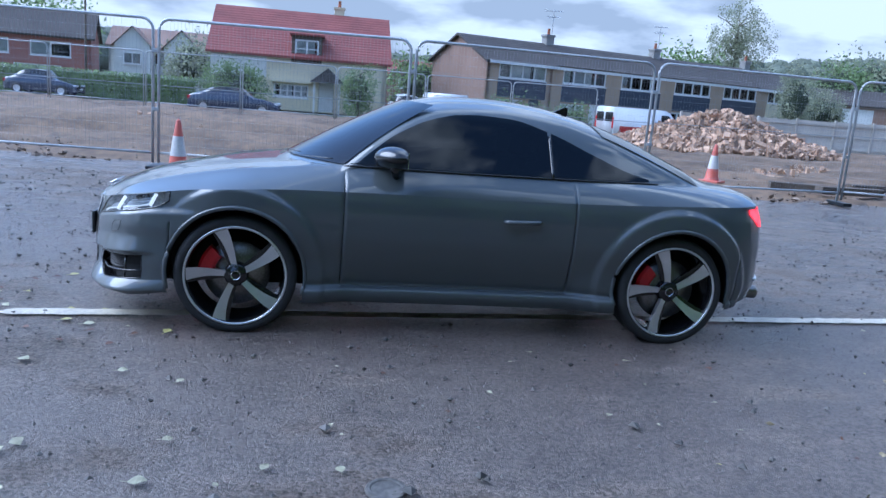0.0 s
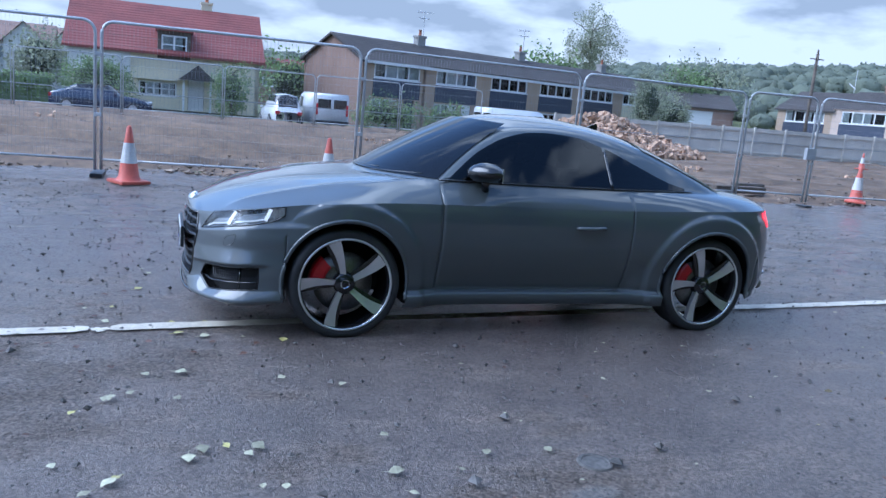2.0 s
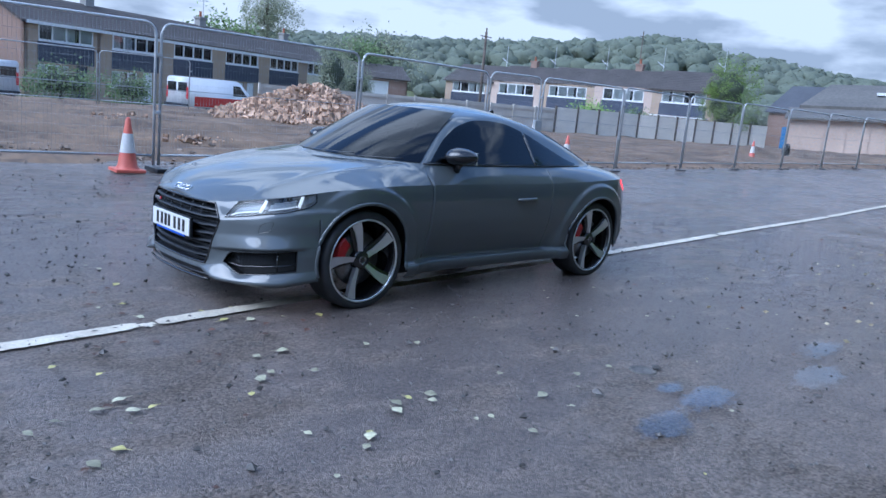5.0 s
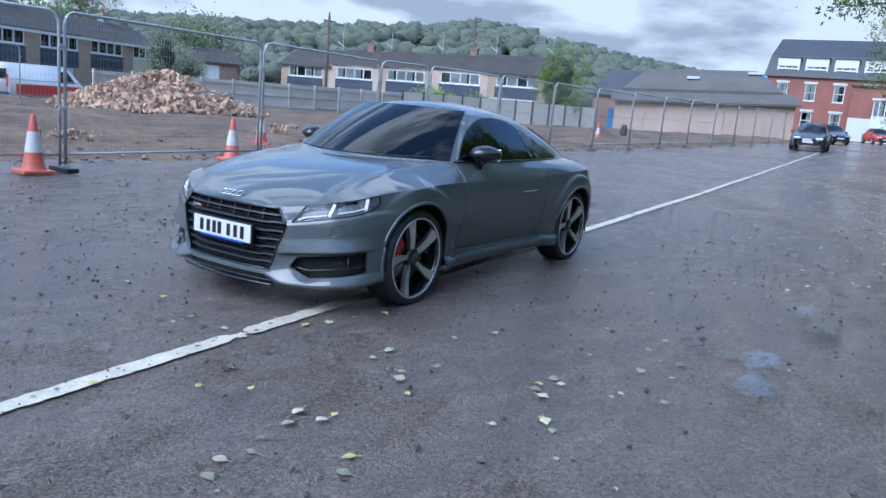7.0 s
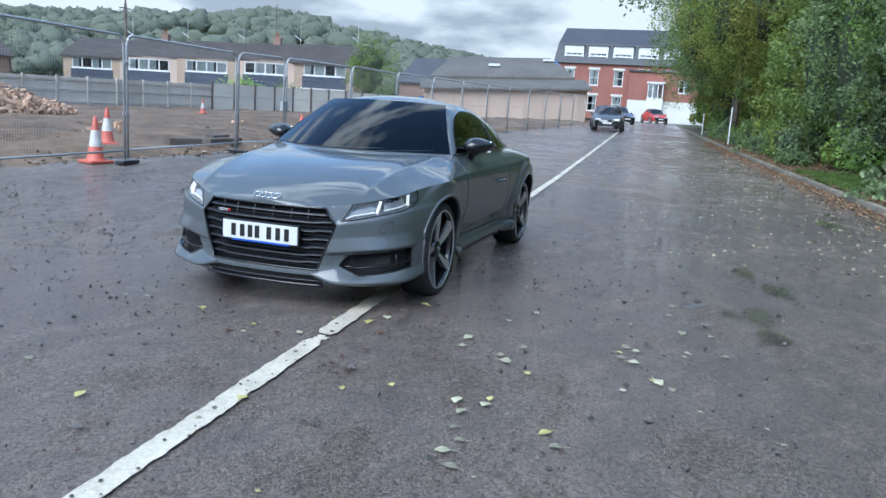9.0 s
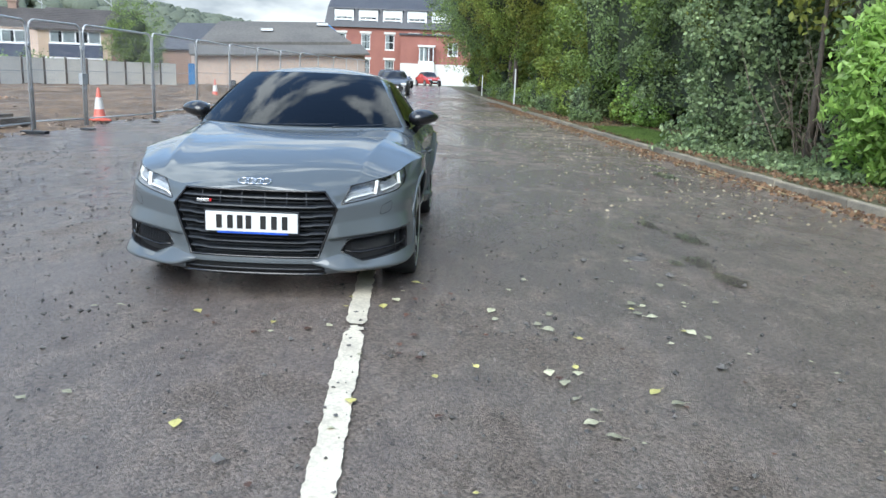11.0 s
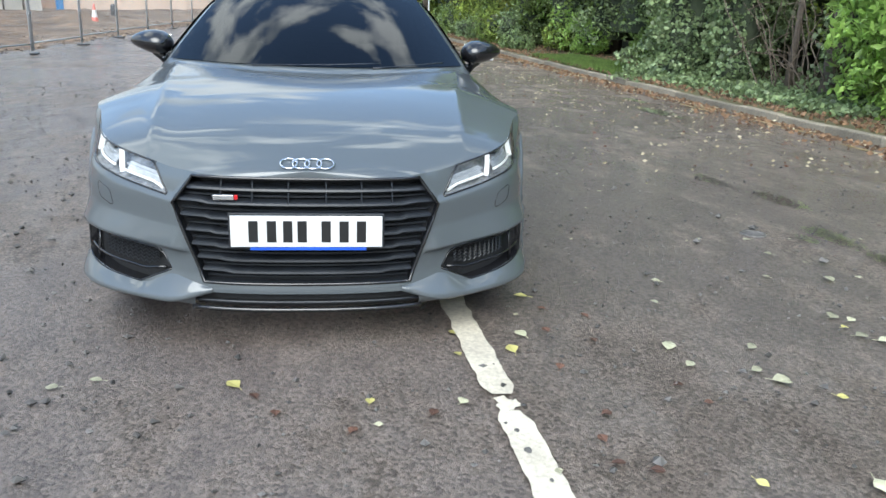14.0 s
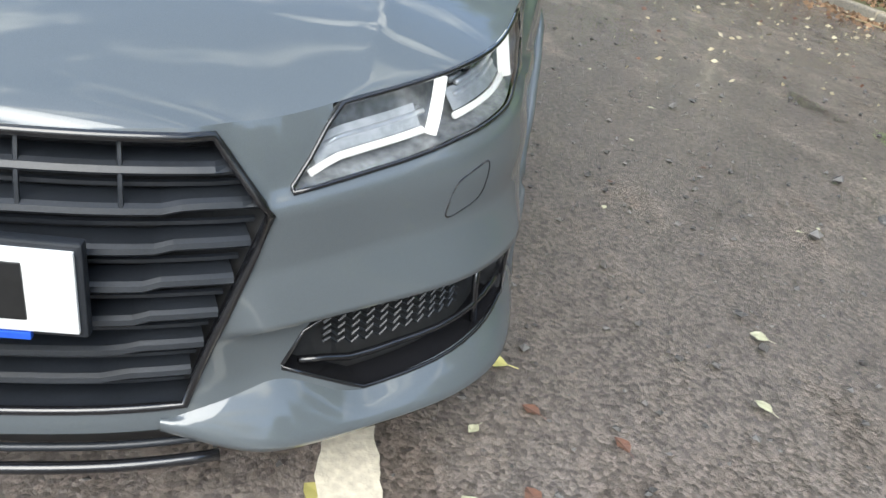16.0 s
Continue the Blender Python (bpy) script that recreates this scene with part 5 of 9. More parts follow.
kerb_y = curve([(-60, -12.5), (-8, -6.95), (3.5, -5.70), (8.5, -5.10), (17, -4.05), (28, -2.75), (45, -0.9), (80, 2.6)])
xs = np.concatenate([[-900, -300, -120], np.arange(-60, 100, 4.0), [110, 140, 220, 420, 900]])
ys = np.concatenate([[-900, -300, -120], np.arange(-60, 100, 4.0), [110, 140, 220, 420, 900]])
verts = [(x, y, gz(x, y) - 0.04) for x in xs for y in ys]
tagged(pydata("ground", verts, grid_faces(len(xs), len(ys), True), M_FIELD, smooth=True), "rough grassy ground", kind="structure")

xs = np.concatenate([np.arange(-60, -8, 2.0), np.arange(-8, 12, 0.25), np.arange(12, 92, 1.0)])
fr = np.linspace(0, 1, 70)
verts = []
for x in xs:
    y0, y1 = float(kerb_y(x)) + 0.02, 7.4 + 0.25 * math.sin(x * 1.7) + 0.15 * math.sin(x * 4.3)
    for f in fr:
        y = y0 + (y1 - y0) * f
        dip = 0.006 * float(wave(0.5 * x, 0.7 * y, 1.0)) - 0.03 * max(0, 1 - (y - y0) / 0.8) ** 2
        verts.append((x, y, gz(x, y) + dip))
tagged(pydata("road", verts, grid_faces(len(xs), len(fr), True), M_ASPHALT, smooth=True), "wet worn dark tarmac of a car park road", kind="structure")

# bare earth of the building site
xs, ys = np.arange(-34, 66, 0.5), np.concatenate([np.arange(7.0, 12, 0.25), np.arange(12, 36.1, 0.6)])
rng = np.random.default_rng(5)
verts = []
for x in xs:
    for y in ys:
        edge = smooth01((y - 7.0 - 0.25 * math.sin(x * 1.9) - 0.2 * math.sin(x * 0.7)) / 1.4)
        lump = 0.09 * float(wave(0.8 * x, 1.1 * y, 2.0)) + 0.05 * float(wave(3.1 * x, 2.7 * y, 0.5)) + rng.normal(0, 0.012)
        heap = 0.48 * math.exp(-(((x + 4.5) / 5.5) ** 2 + ((y - 13.2) / 1.6) ** 2)) + 0.26 * math.exp(-(((x - 4.5) / 3.5) ** 2 + ((y - 14.6) / 1.5) ** 2)) + 0.45 * math.exp(-(((x - 27.5) / 2.0) ** 2 + ((y - 10.6) / 0.9) ** 2))
        verts.append((x, y, gz(x, y) - 0.035 + edge * (0.085 + lump + heap)))
tagged(pydata("site_ground", verts, grid_faces(len(xs), len(ys), True), M_DIRT, smooth=True), "churned brown earth of a cleared site", kind="structure")

# street behind the site
verts = [(x, y, gz(x, y) + 0.02) for x in np.arange(-70, 60, 2.0) for y in np.linspace(36.0, 44.0, 5)]
tagged(pydata("road_far", verts, grid_faces(65, 5, True), M_ASPHALT, smooth=True), "grey street behind the site", kind="structure")
bm = bmesh.new()
for x in np.arange(-40, 20, 3.0):
    box(bm, x, x + 2.98, 35.3, 35.5, gz(x, 35.4) - 0.1, gz(x, 35.4) + 0.20 + 0.03 * math.sin(x), 0.01)
tagged(part("low_wall", bm, M_CONCRETE), "low grey wall along the street", kind="structure")

# verge with kerb stones
xs = np.concatenate([np.arange(-60, 2, 2.0), np.arange(2, 30, 0.4), np.arange(30, 80, 2.0)])
fr = np.linspace(0, 1, 18)
verts = []
for x in xs:
    y0 = float(kerb_y(x)) - 0.112
    for f in fr:
        y = y0 - 7 * f
        verts.append((x, y, gz(x, y) + 0.070 + 0.025 * min(1, f * 12) + 0.5 * f * f + 0.03 * float(wave(2 * x, 2 * y, 3.0)) * min(1, f * 8)))
tagged(pydata("verge", verts, grid_faces(len(xs), len(fr)), M_GRASS, smooth=True), "grass verge strewn with leaves under the hedge", kind="structure")

kerb = tagged(new("kerb"), "weathered concrete kerb edging the verge", kind="structure")
bm = bmesh.new()
box(bm, -0.455, 0.455, -0.0625, 0.0625, -0.12, 0.082, 0.022)
kerb_mesh = bpy.data.meshes.new("kerb_stone")
bm.to_mesh(kerb_mesh), bm.free()
kerb_mesh.materials.append(M_KERB)
rng = np.random.default_rng(8)
x = -12.0
while x < 72:
    slope = float(kerb_y(x + 0.46) - kerb_y(x - 0.46)) / 0.92
    st = new("kerb_stone", kerb_mesh)
    st.parent = kerb
    yk = float(kerb_y(x)) - 0.06
    st.matrix_basis = pose(x, yk + rng.normal(0, 0.006), gz(x, yk) + rng.normal(0, 0.006), rng.normal(0, 1.2), rng.normal(0, 0.5), math.degrees(math.atan(slope)) + rng.normal(0, 0.4))
    x += 0.918 * math.cos(math.atan(slope))

# white line, worn and broken
LINE_K = 0.0935


def line_y(x):
    return -0.635 + LINE_K * (x + 2.0)


rng = np.random.default_rng(2)
road_line = tagged(new("road_line"), "worn white painted line with a break", kind="structure")
for xa, xb in ((-9.0, -5.6), (-5.58, -2.60), (-2.49, 5.1), (5.16, 9.7), (9.8, 16.0), (16.15, 24.0), (24.2, 34.0), (34.2, 46.0)):
    n = max(8, int((xb - xa) / 0.02)) if xb < 12 else int((xb - xa) / 0.2)
    verts, faces = [], []
    wl_, wr_ = np.convolve(rng.normal(0, 0.0065, n + 9), np.ones(3) / 3, "same")[:n], np.convolve(rng.normal(0, 0.0065, n + 9), np.ones(3) / 3, "same")[:n]
    for i, x in enumerate(np.linspace(xa, xb, n)):
        taper = min(1, 0.55 + 8 * min(x - xa, xb - x))
        for d in (0.054 * taper + wl_[i], 0.018, -0.018, -0.054 * taper + wr_[i]):
            y = line_y(x) + d
            verts.append((x, y, gz(x, y) + 0.012 + 0.006 * float(wave(0.5 * x, 0.7 * y, 1.0))))
    pydata("paint_stripe", verts, grid_faces(n, 4, True), M_LINE, road_line)
verts = []
for i, a in enumerate(np.linspace(0, math.tau, 15)[:-1]):
    r = 0.05 + 0.012 * math.sin(3 * a) + 0.010 * math.sin(7 * a + 1)
    verts.append((-2.545 + r * math.cos(a), -0.690 + r * 0.8 * math.sin(a), 0.012))
for sx, sd, sr in ((-2.24, -0.025, 0.011), (-2.40, -0.030, 0.010), (-2.72, 0.012, 0.012), (-2.83, 0.010, 0.017), (-2.98, -0.012, 0.009), (-3.30, 0.020, 0.010), (-1.86, 0.020, 0.010), (-3.62, 0.0, 0.013)):
    spot = [(sx + sr * (1 + 0.25 * math.sin(3 * a + sx)) * math.cos(a), line_y(sx) + sd + sr * 0.7 * math.sin(a), 0.0185) for a in np.linspace(0, math.tau, 11)[:-1]]
    pydata("worn_spot", spot, [tuple(range(10))], M_STONE, road_line)
pydata("paint_flake", verts, [tuple(range(14))], M_LINE, road_line)


# remains of a yellow line along the kerb
yellow_line = tagged(new("yellow_line"), "worn remains of a yellow line along the kerb", kind="structure")
r_ = np.random.default_rng(44)
x = 1.5
while x < 22:
    ln_ = r_.uniform(0.35, 1.3)
    n = int(ln_ / 0.03)
    for off in (0.34, 0.50):
        if r_.uniform() < 0.35:
            continue
        verts = []
        for v in np.linspace(x, x + ln_, n):
            y = float(kerb_y(v)) + off
            w_ = 0.032 * min(1, 0.3 + 5 * min(v - x, x + ln_ - v))
            for d in (w_ + r_.normal(0, 0.006), -w_ + r_.normal(0, 0.006)):
                verts.append((v, y + d, gz(v, y) + 0.011))
        pydata("paint_stripe", verts, grid_faces(n, 2, True), M_YELLOWLINE, yellow_line)
    x += ln_ + r_.uniform(0.1, 0.9)


# shallow puddles and a sunken cover
def puddle(x, y, rx, ry, turn=5.0):
    """A thin sheet of water."""
    verts = [(0, 0, 0)] + [(math.cos(a), math.sin(a), 0) for a in np.linspace(0, math.tau, 33)[:-1]]
    ob = pydata("puddle", verts, [(0, i, i % 32 + 1) for i in range(1, 33)], M_WATER)
    ob.matrix_basis = pose(x, y, gz(x, y) + 0.0125, 0, 0, turn) @ Matrix.Diagonal((rx, ry, 1, 1))
    return tagged(ob, "shallow ragged rain puddle on the tarmac", "puddle", "puddles on the road")


for x, y, rx, ry in ((-0.58, -3.00, 0.39, 0.18), (0.39, -3.16, 0.51, 0.22), (1.04, -2.94, 0.54, 0.18), (-1.08, -3.08, 0.36, 0.18), (-0.62, -2.81, 0.18, 0.11), (5.4, -4.1, 1.0, 0.30), (6.7, -4.25, 0.6, 0.2)):
    puddle(x, y, rx * 0.85, ry * 0.85)
# sunken round cover beside the puddles
cover = thing("ground_cover", -0.48, -2.55, 0.004, 12, "small dark round cover sunk in the tarmac", "cover")
bm = bmesh.new()
lathe(bm, [(0.0, 0.004), (0.055, 0.004), (0.060, 0.008), (0.072, 0.008), (0.078, 0.0)], 20)
part("lid", bm, M_STONE, cover)


# ---------------------------------------------------------------- site fence
def fence_panel(x0, y0, x1, y1, master=[None]):
    """A temporary mesh panel with rounded top corners, between two points of the ground."""
    L = math.hypot(x1 - x0, y1 - y0)
    p = thing("mesh_fence", x0, y0, gz(x0, y0) + 0.10, math.degrees(math.atan2(y1 - y0, x1 - x0)), "galvanised steel mesh panel of a temporary site fence", "fence", "site fence panels")
    W_, H = L - 0.08, 1.98
    x_a, x_b, r = 0.04, 0.04 + W_, 0.16
    path = [(x_a, 0, 0)] + [(x_a + r - r * math.cos(a), 0, H - r + r * math.sin(a)) for a in np.linspace(0, math.pi / 2, 7)] + [(x_b - r + r * math.sin(a), 0, H - r + r * math.cos(a)) for a in np.linspace(0, math.pi / 2, 7)] + [(x_b, 0, 0)]
    bm = bmesh.new()
    tube(bm, path, 0.021, 8)
    part("frame_hoop", bm, M_GALV, p, smooth=True)
    for z in (0.14,):
        bm = bmesh.new()
        tube(bm, [(x_a, 0, z), (x_b, 0, z)], 0.017, 8)
        part("bottom_rail", bm, M_GALV, p, smooth=True)
    bm = bmesh.new()
    for x in np.arange(x_a + 0.05, x_b - 0.03, 0.05):
        tube(bm, [(x, 0.012, 0.14), (x, 0.012, H - 0.02)], 0.0013, 3, caps=False)
    for z in np.arange(0.26, H - 0.05, 0.13):
        tube(bm, [(x_a, 0.014, z), (x_b, 0.014, z)], 0.0014, 3, caps=False)
    tube(bm, [(x_a, 0.0, 1.08), (x_b, 0.0, 1.08)], 0.006, 6, caps=False)
    part("wire_mesh", bm, M_WIRE, p, "thin welded wires", kind="stuff")
    bm = bmesh.new()
    for z in (0.75, 1.55):
        box(bm, x_b - 0.01, x_b + 0.09, -0.03, 0.03, z - 0.025, z + 0.025, 0.006)
    loose_parts("clamp", bm, M_GALV, p)
    return p


def fence_foot(x, y, rz, s=1.0):
    f = thing("ballast_block", x, y, gz(x, y) + 0.012, rz, "black rubber block foot under the site fence", "fence foot", "fence feet")
    bm = bmesh.new()
    box(bm, -0.24 * s, 0.24 * s, -0.08, 0.08, 0.0, 0.06 * s, 0.012)
    part("block", bm, M_PLASTIC, f)
    return f


posts = [(-17.2, 7.6), (-13.8, 7.2), (-10.3, 6.9), (-6.8, 6.6), (-3.30, 6.35), (0.25, 6.15), (4.05, 6.60), (7.75, 7.05), (9.15, 6.75), (12.0, 6.55), (15.4, 6.75), (18.9, 6.95), (22.4, 7.05), (25.9, 7.1), (29.4, 7.1), (32.9, 7.0), (36.4, 6.9), (39.9, 6.8), (43.4, 6.7), (46.9, 6.6)]
for a, b in zip(posts, posts[1:]):
    fence_panel(a[0], a[1], b[0], b[1])
for i, (x, y) in enumerate(posts):
    fence_foot(x, y - 0.02, 90 if i % 3 else 12, 1.0 if i < 8 else 0.55)
far_posts = [(-22 + 3.5 * i, 25.5 + 0.5 * math.sin(i)) for i in range(10)]
for a, b in zip(far_posts, far_posts[1:]):
    fence_panel(a[0], a[1], b[0], b[1])
for x, y in far_posts:
    fence_foot(x, y, 90, 0.55)
# latch box of the gate
latch = thing("gate_latch", 9.1, 6.74, gz(9, 6.7) + 1.02, 0, "small steel latch box on the gate posts", "latch")
bm = bmesh.new()
box(bm, -0.11, 0.11, -0.04, 0.04, -0.11, 0.11, 0.01)
part("latch_case", bm, M_GALV, latch)


def traffic_cone(x, y, h, group="traffic cones", lean=0.0, label="orange and white traffic cone standing on bare earth"):
    c = thing("traffic_cone", x, y, gz(x, y) + (0.015 if y < 7.3 else 0.05), 20 * x, label, "traffic cone", group)
    bm = bmesh.new()
    box(bm, -0.2, 0.2, -0.2, 0.2, 0, 0.045, 0.012)
    part("base", bm, M_CONE, c)
    r0, r1 = 0.145, 0.028

    def rad(z):
        return r0 + (r1 - r0) * z / h
    bm = bmesh.new()
    lathe(bm, [(rad(0.03) + 0.02, 0.045), (rad(0.09), 0.09), (rad(h * 0.36), h * 0.36)], 20)
    part("skirt", bm, M_CONE, c, smooth=True)
    bm = bmesh.new()
    lathe(bm, [(rad(h * 0.36) + 0.003, h * 0.355), (rad(h * 0.70) + 0.003, h * 0.705)], 20)
    part("sleeve", bm, M_CONE_WHITE, c, "white reflective sleeve", smooth=True)
    bm = bmesh.new()
    lathe(bm, [(rad(h * 0.70), h * 0.70), (rad(h * 0.97), h * 0.97), (0.016, h), (0.012, h - 0.03)], 20)
    part("tip", bm, M_CONE, c, smooth=True)
    return c


traffic_cone(-2.86, 5.70, 0.75, label="orange and white traffic cone beside a fence foot")
traffic_cone(-0.19, 6.05, 0.75, label="orange and white traffic cone beside a fence foot")
traffic_cone(3.75, 6.95, 0.75, label="dirty orange traffic cone beside a fence foot")
traffic_cone(6.6, 9.4, 0.75)
traffic_cone(11.2, 7.5, 0.75)
traffic_cone(26.0, 9.9, 0.75)
traffic_cone(27.0, 22.5, 0.75)

# timber by the fence
for x, y, L, rz in ((7.7, 8.3, 0.9, -18), (8.6, 8.0, 1.3, 4), (9.5, 8.8, 0.8, 8)):
    t_ = thing("timber_sleeper", x, y, gz(x, y) + 0.09, rz, "dark weathered timber baulk on the earth", "timber", "loose timbers")
    bm = bmesh.new()
    box(bm, -L / 2, L / 2, -0.11, 0.11, 0, 0.14, 0.015)
    part("baulk", bm, M_BARK, t_)


# old tyre standing by the far fence
old_tyre = thing("old_tyre", 30.6, 10.6, gz(30.6, 10.6) + 0.36, 15, "old black tyre standing on the muddy earth", "tyre")
bm = bmesh.new()
lathe(bm, [(0.20, -0.10), (0.30, -0.125), (0.355, -0.10), (0.36, 0.0), (0.355, 0.10), (0.30, 0.125), (0.20, 0.10), (0.20, -0.10)], 28, "x")
part("casing", bm, M_RUBBER, old_tyre, smooth=True)


# heap of broken masonry
def rubble_heap(cx, cy, rx, ry, h, n, seed, label):
    r_ = np.random.default_rng(seed)
    verts, faces = [], []
    cube = np.array([(-1, -1, -1), (1, -1, -1), (1, 1, -1), (-1, 1, -1), (-1, -1, 1), (1, -1, 1), (1, 1, 1), (-1, 1, 1)], float)
    cf = [(0, 3, 2, 1), (4, 5, 6, 7), (0, 1, 5, 4), (1, 2, 6, 5), (2, 3, 7, 6), (3, 0, 4, 7)]
    for i in range(n):
        a, q = r_.uniform(0, math.tau), r_.uniform(0, 1) ** 0.6
        x, y = rx * q * math.cos(a), ry * q * math.sin(a)
        z = h * max(0, 1 - q ** 1.25) * (0.85 + 0.25 * math.sin(3 * a)) + r_.uniform(-0.05, 0.06)
        s = r_.choice([0.06, 0.10, 0.14, 0.2], p=[0.3, 0.4, 0.22, 0.08]) * (0.72 if h > 1 else 0.36)
        sc = np.array([s * r_.uniform(0.7, 1.6), s * r_.uniform(0.5, 1.0), s * r_.uniform(0.35, 0.8)])
        m = np.array(Euler(r_.uniform(0, 6, 3)).to_matrix())
        k = len(verts)
        pts = (cube * r_.uniform(0.75, 1.15, (8, 3)) * sc) @ m.T + np.array((cx + x, cy + y, gz(cx + x, cy + y) + z + 0.08))
        verts += [tuple(p) for p in pts]
        faces += [tuple(k + j for j in f) for f in cf]
    ob = thing("rubble_heap", 0, 0, 0, 0, label, "rubble", "", "")
    core = []
    for r in np.linspace(0, 1, 7):
        for a in np.linspace(0, math.tau, 25)[:-1]:
            core.append((cx + rx * r * math.cos(a), cy + ry * r * math.sin(a), gz(cx, cy) + h * max(0, 1 - r ** 1.25) * 0.85 * (0.85 + 0.25 * math.sin(3 * a))))
    cfaces = [(i * 24 + j, i * 24 + (j + 1) % 24, (i + 1) * 24 + (j + 1) % 24, (i + 1) * 24 + j) for i in range(6) for j in range(24)]
    pydata("heap_core", core, cfaces, M_RUBBLE, ob)
    pydata("masonry", verts, faces, M_RUBBLE, ob, "buff and brown broken bricks", kind="stuff")
    return ob


rubble_heap(13.6, 22.6, 4.6, 2.6, 1.35, 3800, 11, "tall heap of broken buff bricks on bare earth")
rubble_heap(-4.8, 13.2, 4.2, 1.2, 0.34, 2200, 12, "low spread of broken stones on the earth")
rubble_heap(3.2, 15.0, 2.4, 0.9, 0.22, 160, 13, "low spread of dark earth and stones")
for k, (x, y) in enumerate(((9.5, 12.5), (11.5, 13.8), (18.0, 14.0), (3.0, 10.8))):
    rubble_heap(x, y, 0.8, 0.4, 0.08, 30, 20 + k, "few broken bricks scattered on bare earth")


# stones and clods strewn over the site
r_ = np.random.default_rng(31)
verts, faces = [], []
for i in range(5200):
    x, y = r_.uniform(-22, 40), 7.1 + abs(r_.normal(0, 1)) * (1.0 if i % 2 else 7.0)
    if y > 30:
        continue
    s = r_.choice([0.015, 0.025, 0.045, 0.07], p=[0.4, 0.35, 0.2, 0.05])
    k, z = len(verts), gz(x, y) + 0.035 * smooth01((y - 7.2) / 1.4) + s * 0.3
    for u in ((1, 0, 0), (-1, 0, 0), (0, 1, 0), (0, -1, 0), (0, 0, 0.6), (0, 0, -0.7)):
        q = np.array(u) * s * r_.uniform(0.6, 1.3)
        verts.append((x + q[0] + r_.normal(0, s * 0.25), y + q[1] + r_.normal(0, s * 0.25), z + q[2]))
    faces += [tuple(k + j for j in f) for f in ((0, 2, 4), (2, 1, 4), (1, 3, 4), (3, 0, 4), (2, 0, 5), (1, 2, 5), (3, 1, 5), (0, 3, 5))]
tagged(pydata("site_stones", verts, faces, M_CLOD), "broken stones and clods strewn over the earth", "stones", kind="stuff")


# ---------------------------------------------------------------- fences behind the site
def run_of_panels(pts, width, make):
    for (xa, ya), (xb, yb) in zip(pts, pts[1:]):
        L = math.hypot(xb - xa, yb - ya)
        n = max(1, round(L / width))
        for i in range(n):
            f = i / n
            make(xa + (xb - xa) * f, ya + (yb - ya) * f, math.degrees(math.atan2(yb - ya, xb - xa)), L / n)


def timber_panel(x, y, rz, w):
    p = thing("timber_fence", x, y, gz(x, y) - 0.02, rz, "grey weathered close-boarded timber fence panel", "fence", "timber fence panels")
    nb = 12
    bm = bmesh.new()
    for k in range(nb):
        a = w * k / nb
        box(bm, a + 0.004, a + w / nb + 0.006, -0.012 + 0.006 * (k % 2), 0.006 + 0.006 * (k % 2), 0.14, 1.64 + 0.008 * ((k * 7) % 3))
    part("boarding", bm, M_TIMBER, p, kind="stuff")
    for z in (0.35, 0.95, 1.48):
        bm = bmesh.new()
        box(bm, 0, w, -0.05, -0.013, z - 0.04, z + 0.04)
        part("rail", bm, M_TIMBER, p)
    bm = bmesh.new()
    box(bm, -0.055, 0.055, -0.075, 0.03, 0, 1.70, 0.008)
    part("post", bm, M_TIMBER, p)
    bm = bmesh.new()
    box(bm, 0.055, w - 0.055, -0.02, 0.02, 0, 0.145)
    part("gravel_board", bm, M_CONCRETE, p)


def pale_panel(x, y, rz, w):
    p = thing("board_fence", x, y, gz(x, y) - 0.02, rz, "pale timber board fence panel with dark post", "fence", "pale board fence panels")
    bm = bmesh.new()
    box(bm, 0.05, w - 0.05, -0.02, 0.02, 0.05, 1.75)
    part("board", bm, M_PALEBOARD, p)
    bm = bmesh.new()
    box(bm, -0.075, 0.075, -0.06, 0.06, 0, 1.85, 0.01)
    part("post", bm, M_BARK, p)


run_of_panels([(15.5, 31.0), (36.5, 29.0)], 1.85, timber_panel)
run_of_panels([(36.5, 29.0), (44.0, 27.5), (54.2, 22.7)], 1.7, pale_panel)


# ---------------------------------------------------------------- houses
def wall_with_holes(bm, w, h, t, holes, y0=0.0, x0=0.0, z0=0.0):
    """A wall from x0 to x0 + w, its face at y0, with openings (xa, xb, za, zb) right through it."""
    gx = sorted({x0, x0 + w, *[v for q in holes for v in q[:2]]})
    gzs = sorted({z0, z0 + h, *[v for q in holes for v in q[2:]]})
    for xa, xb in zip(gx, gx[1:]):
        for za, zb in zip(gzs, gzs[1:]):
            cx, cz = (xa + xb) / 2, (za + zb) / 2
            if any(q[0] < cx < q[1] and q[2] < cz < q[3] for q in holes):
                continue
            box(bm, xa, xb, y0, y0 + t, za, zb)


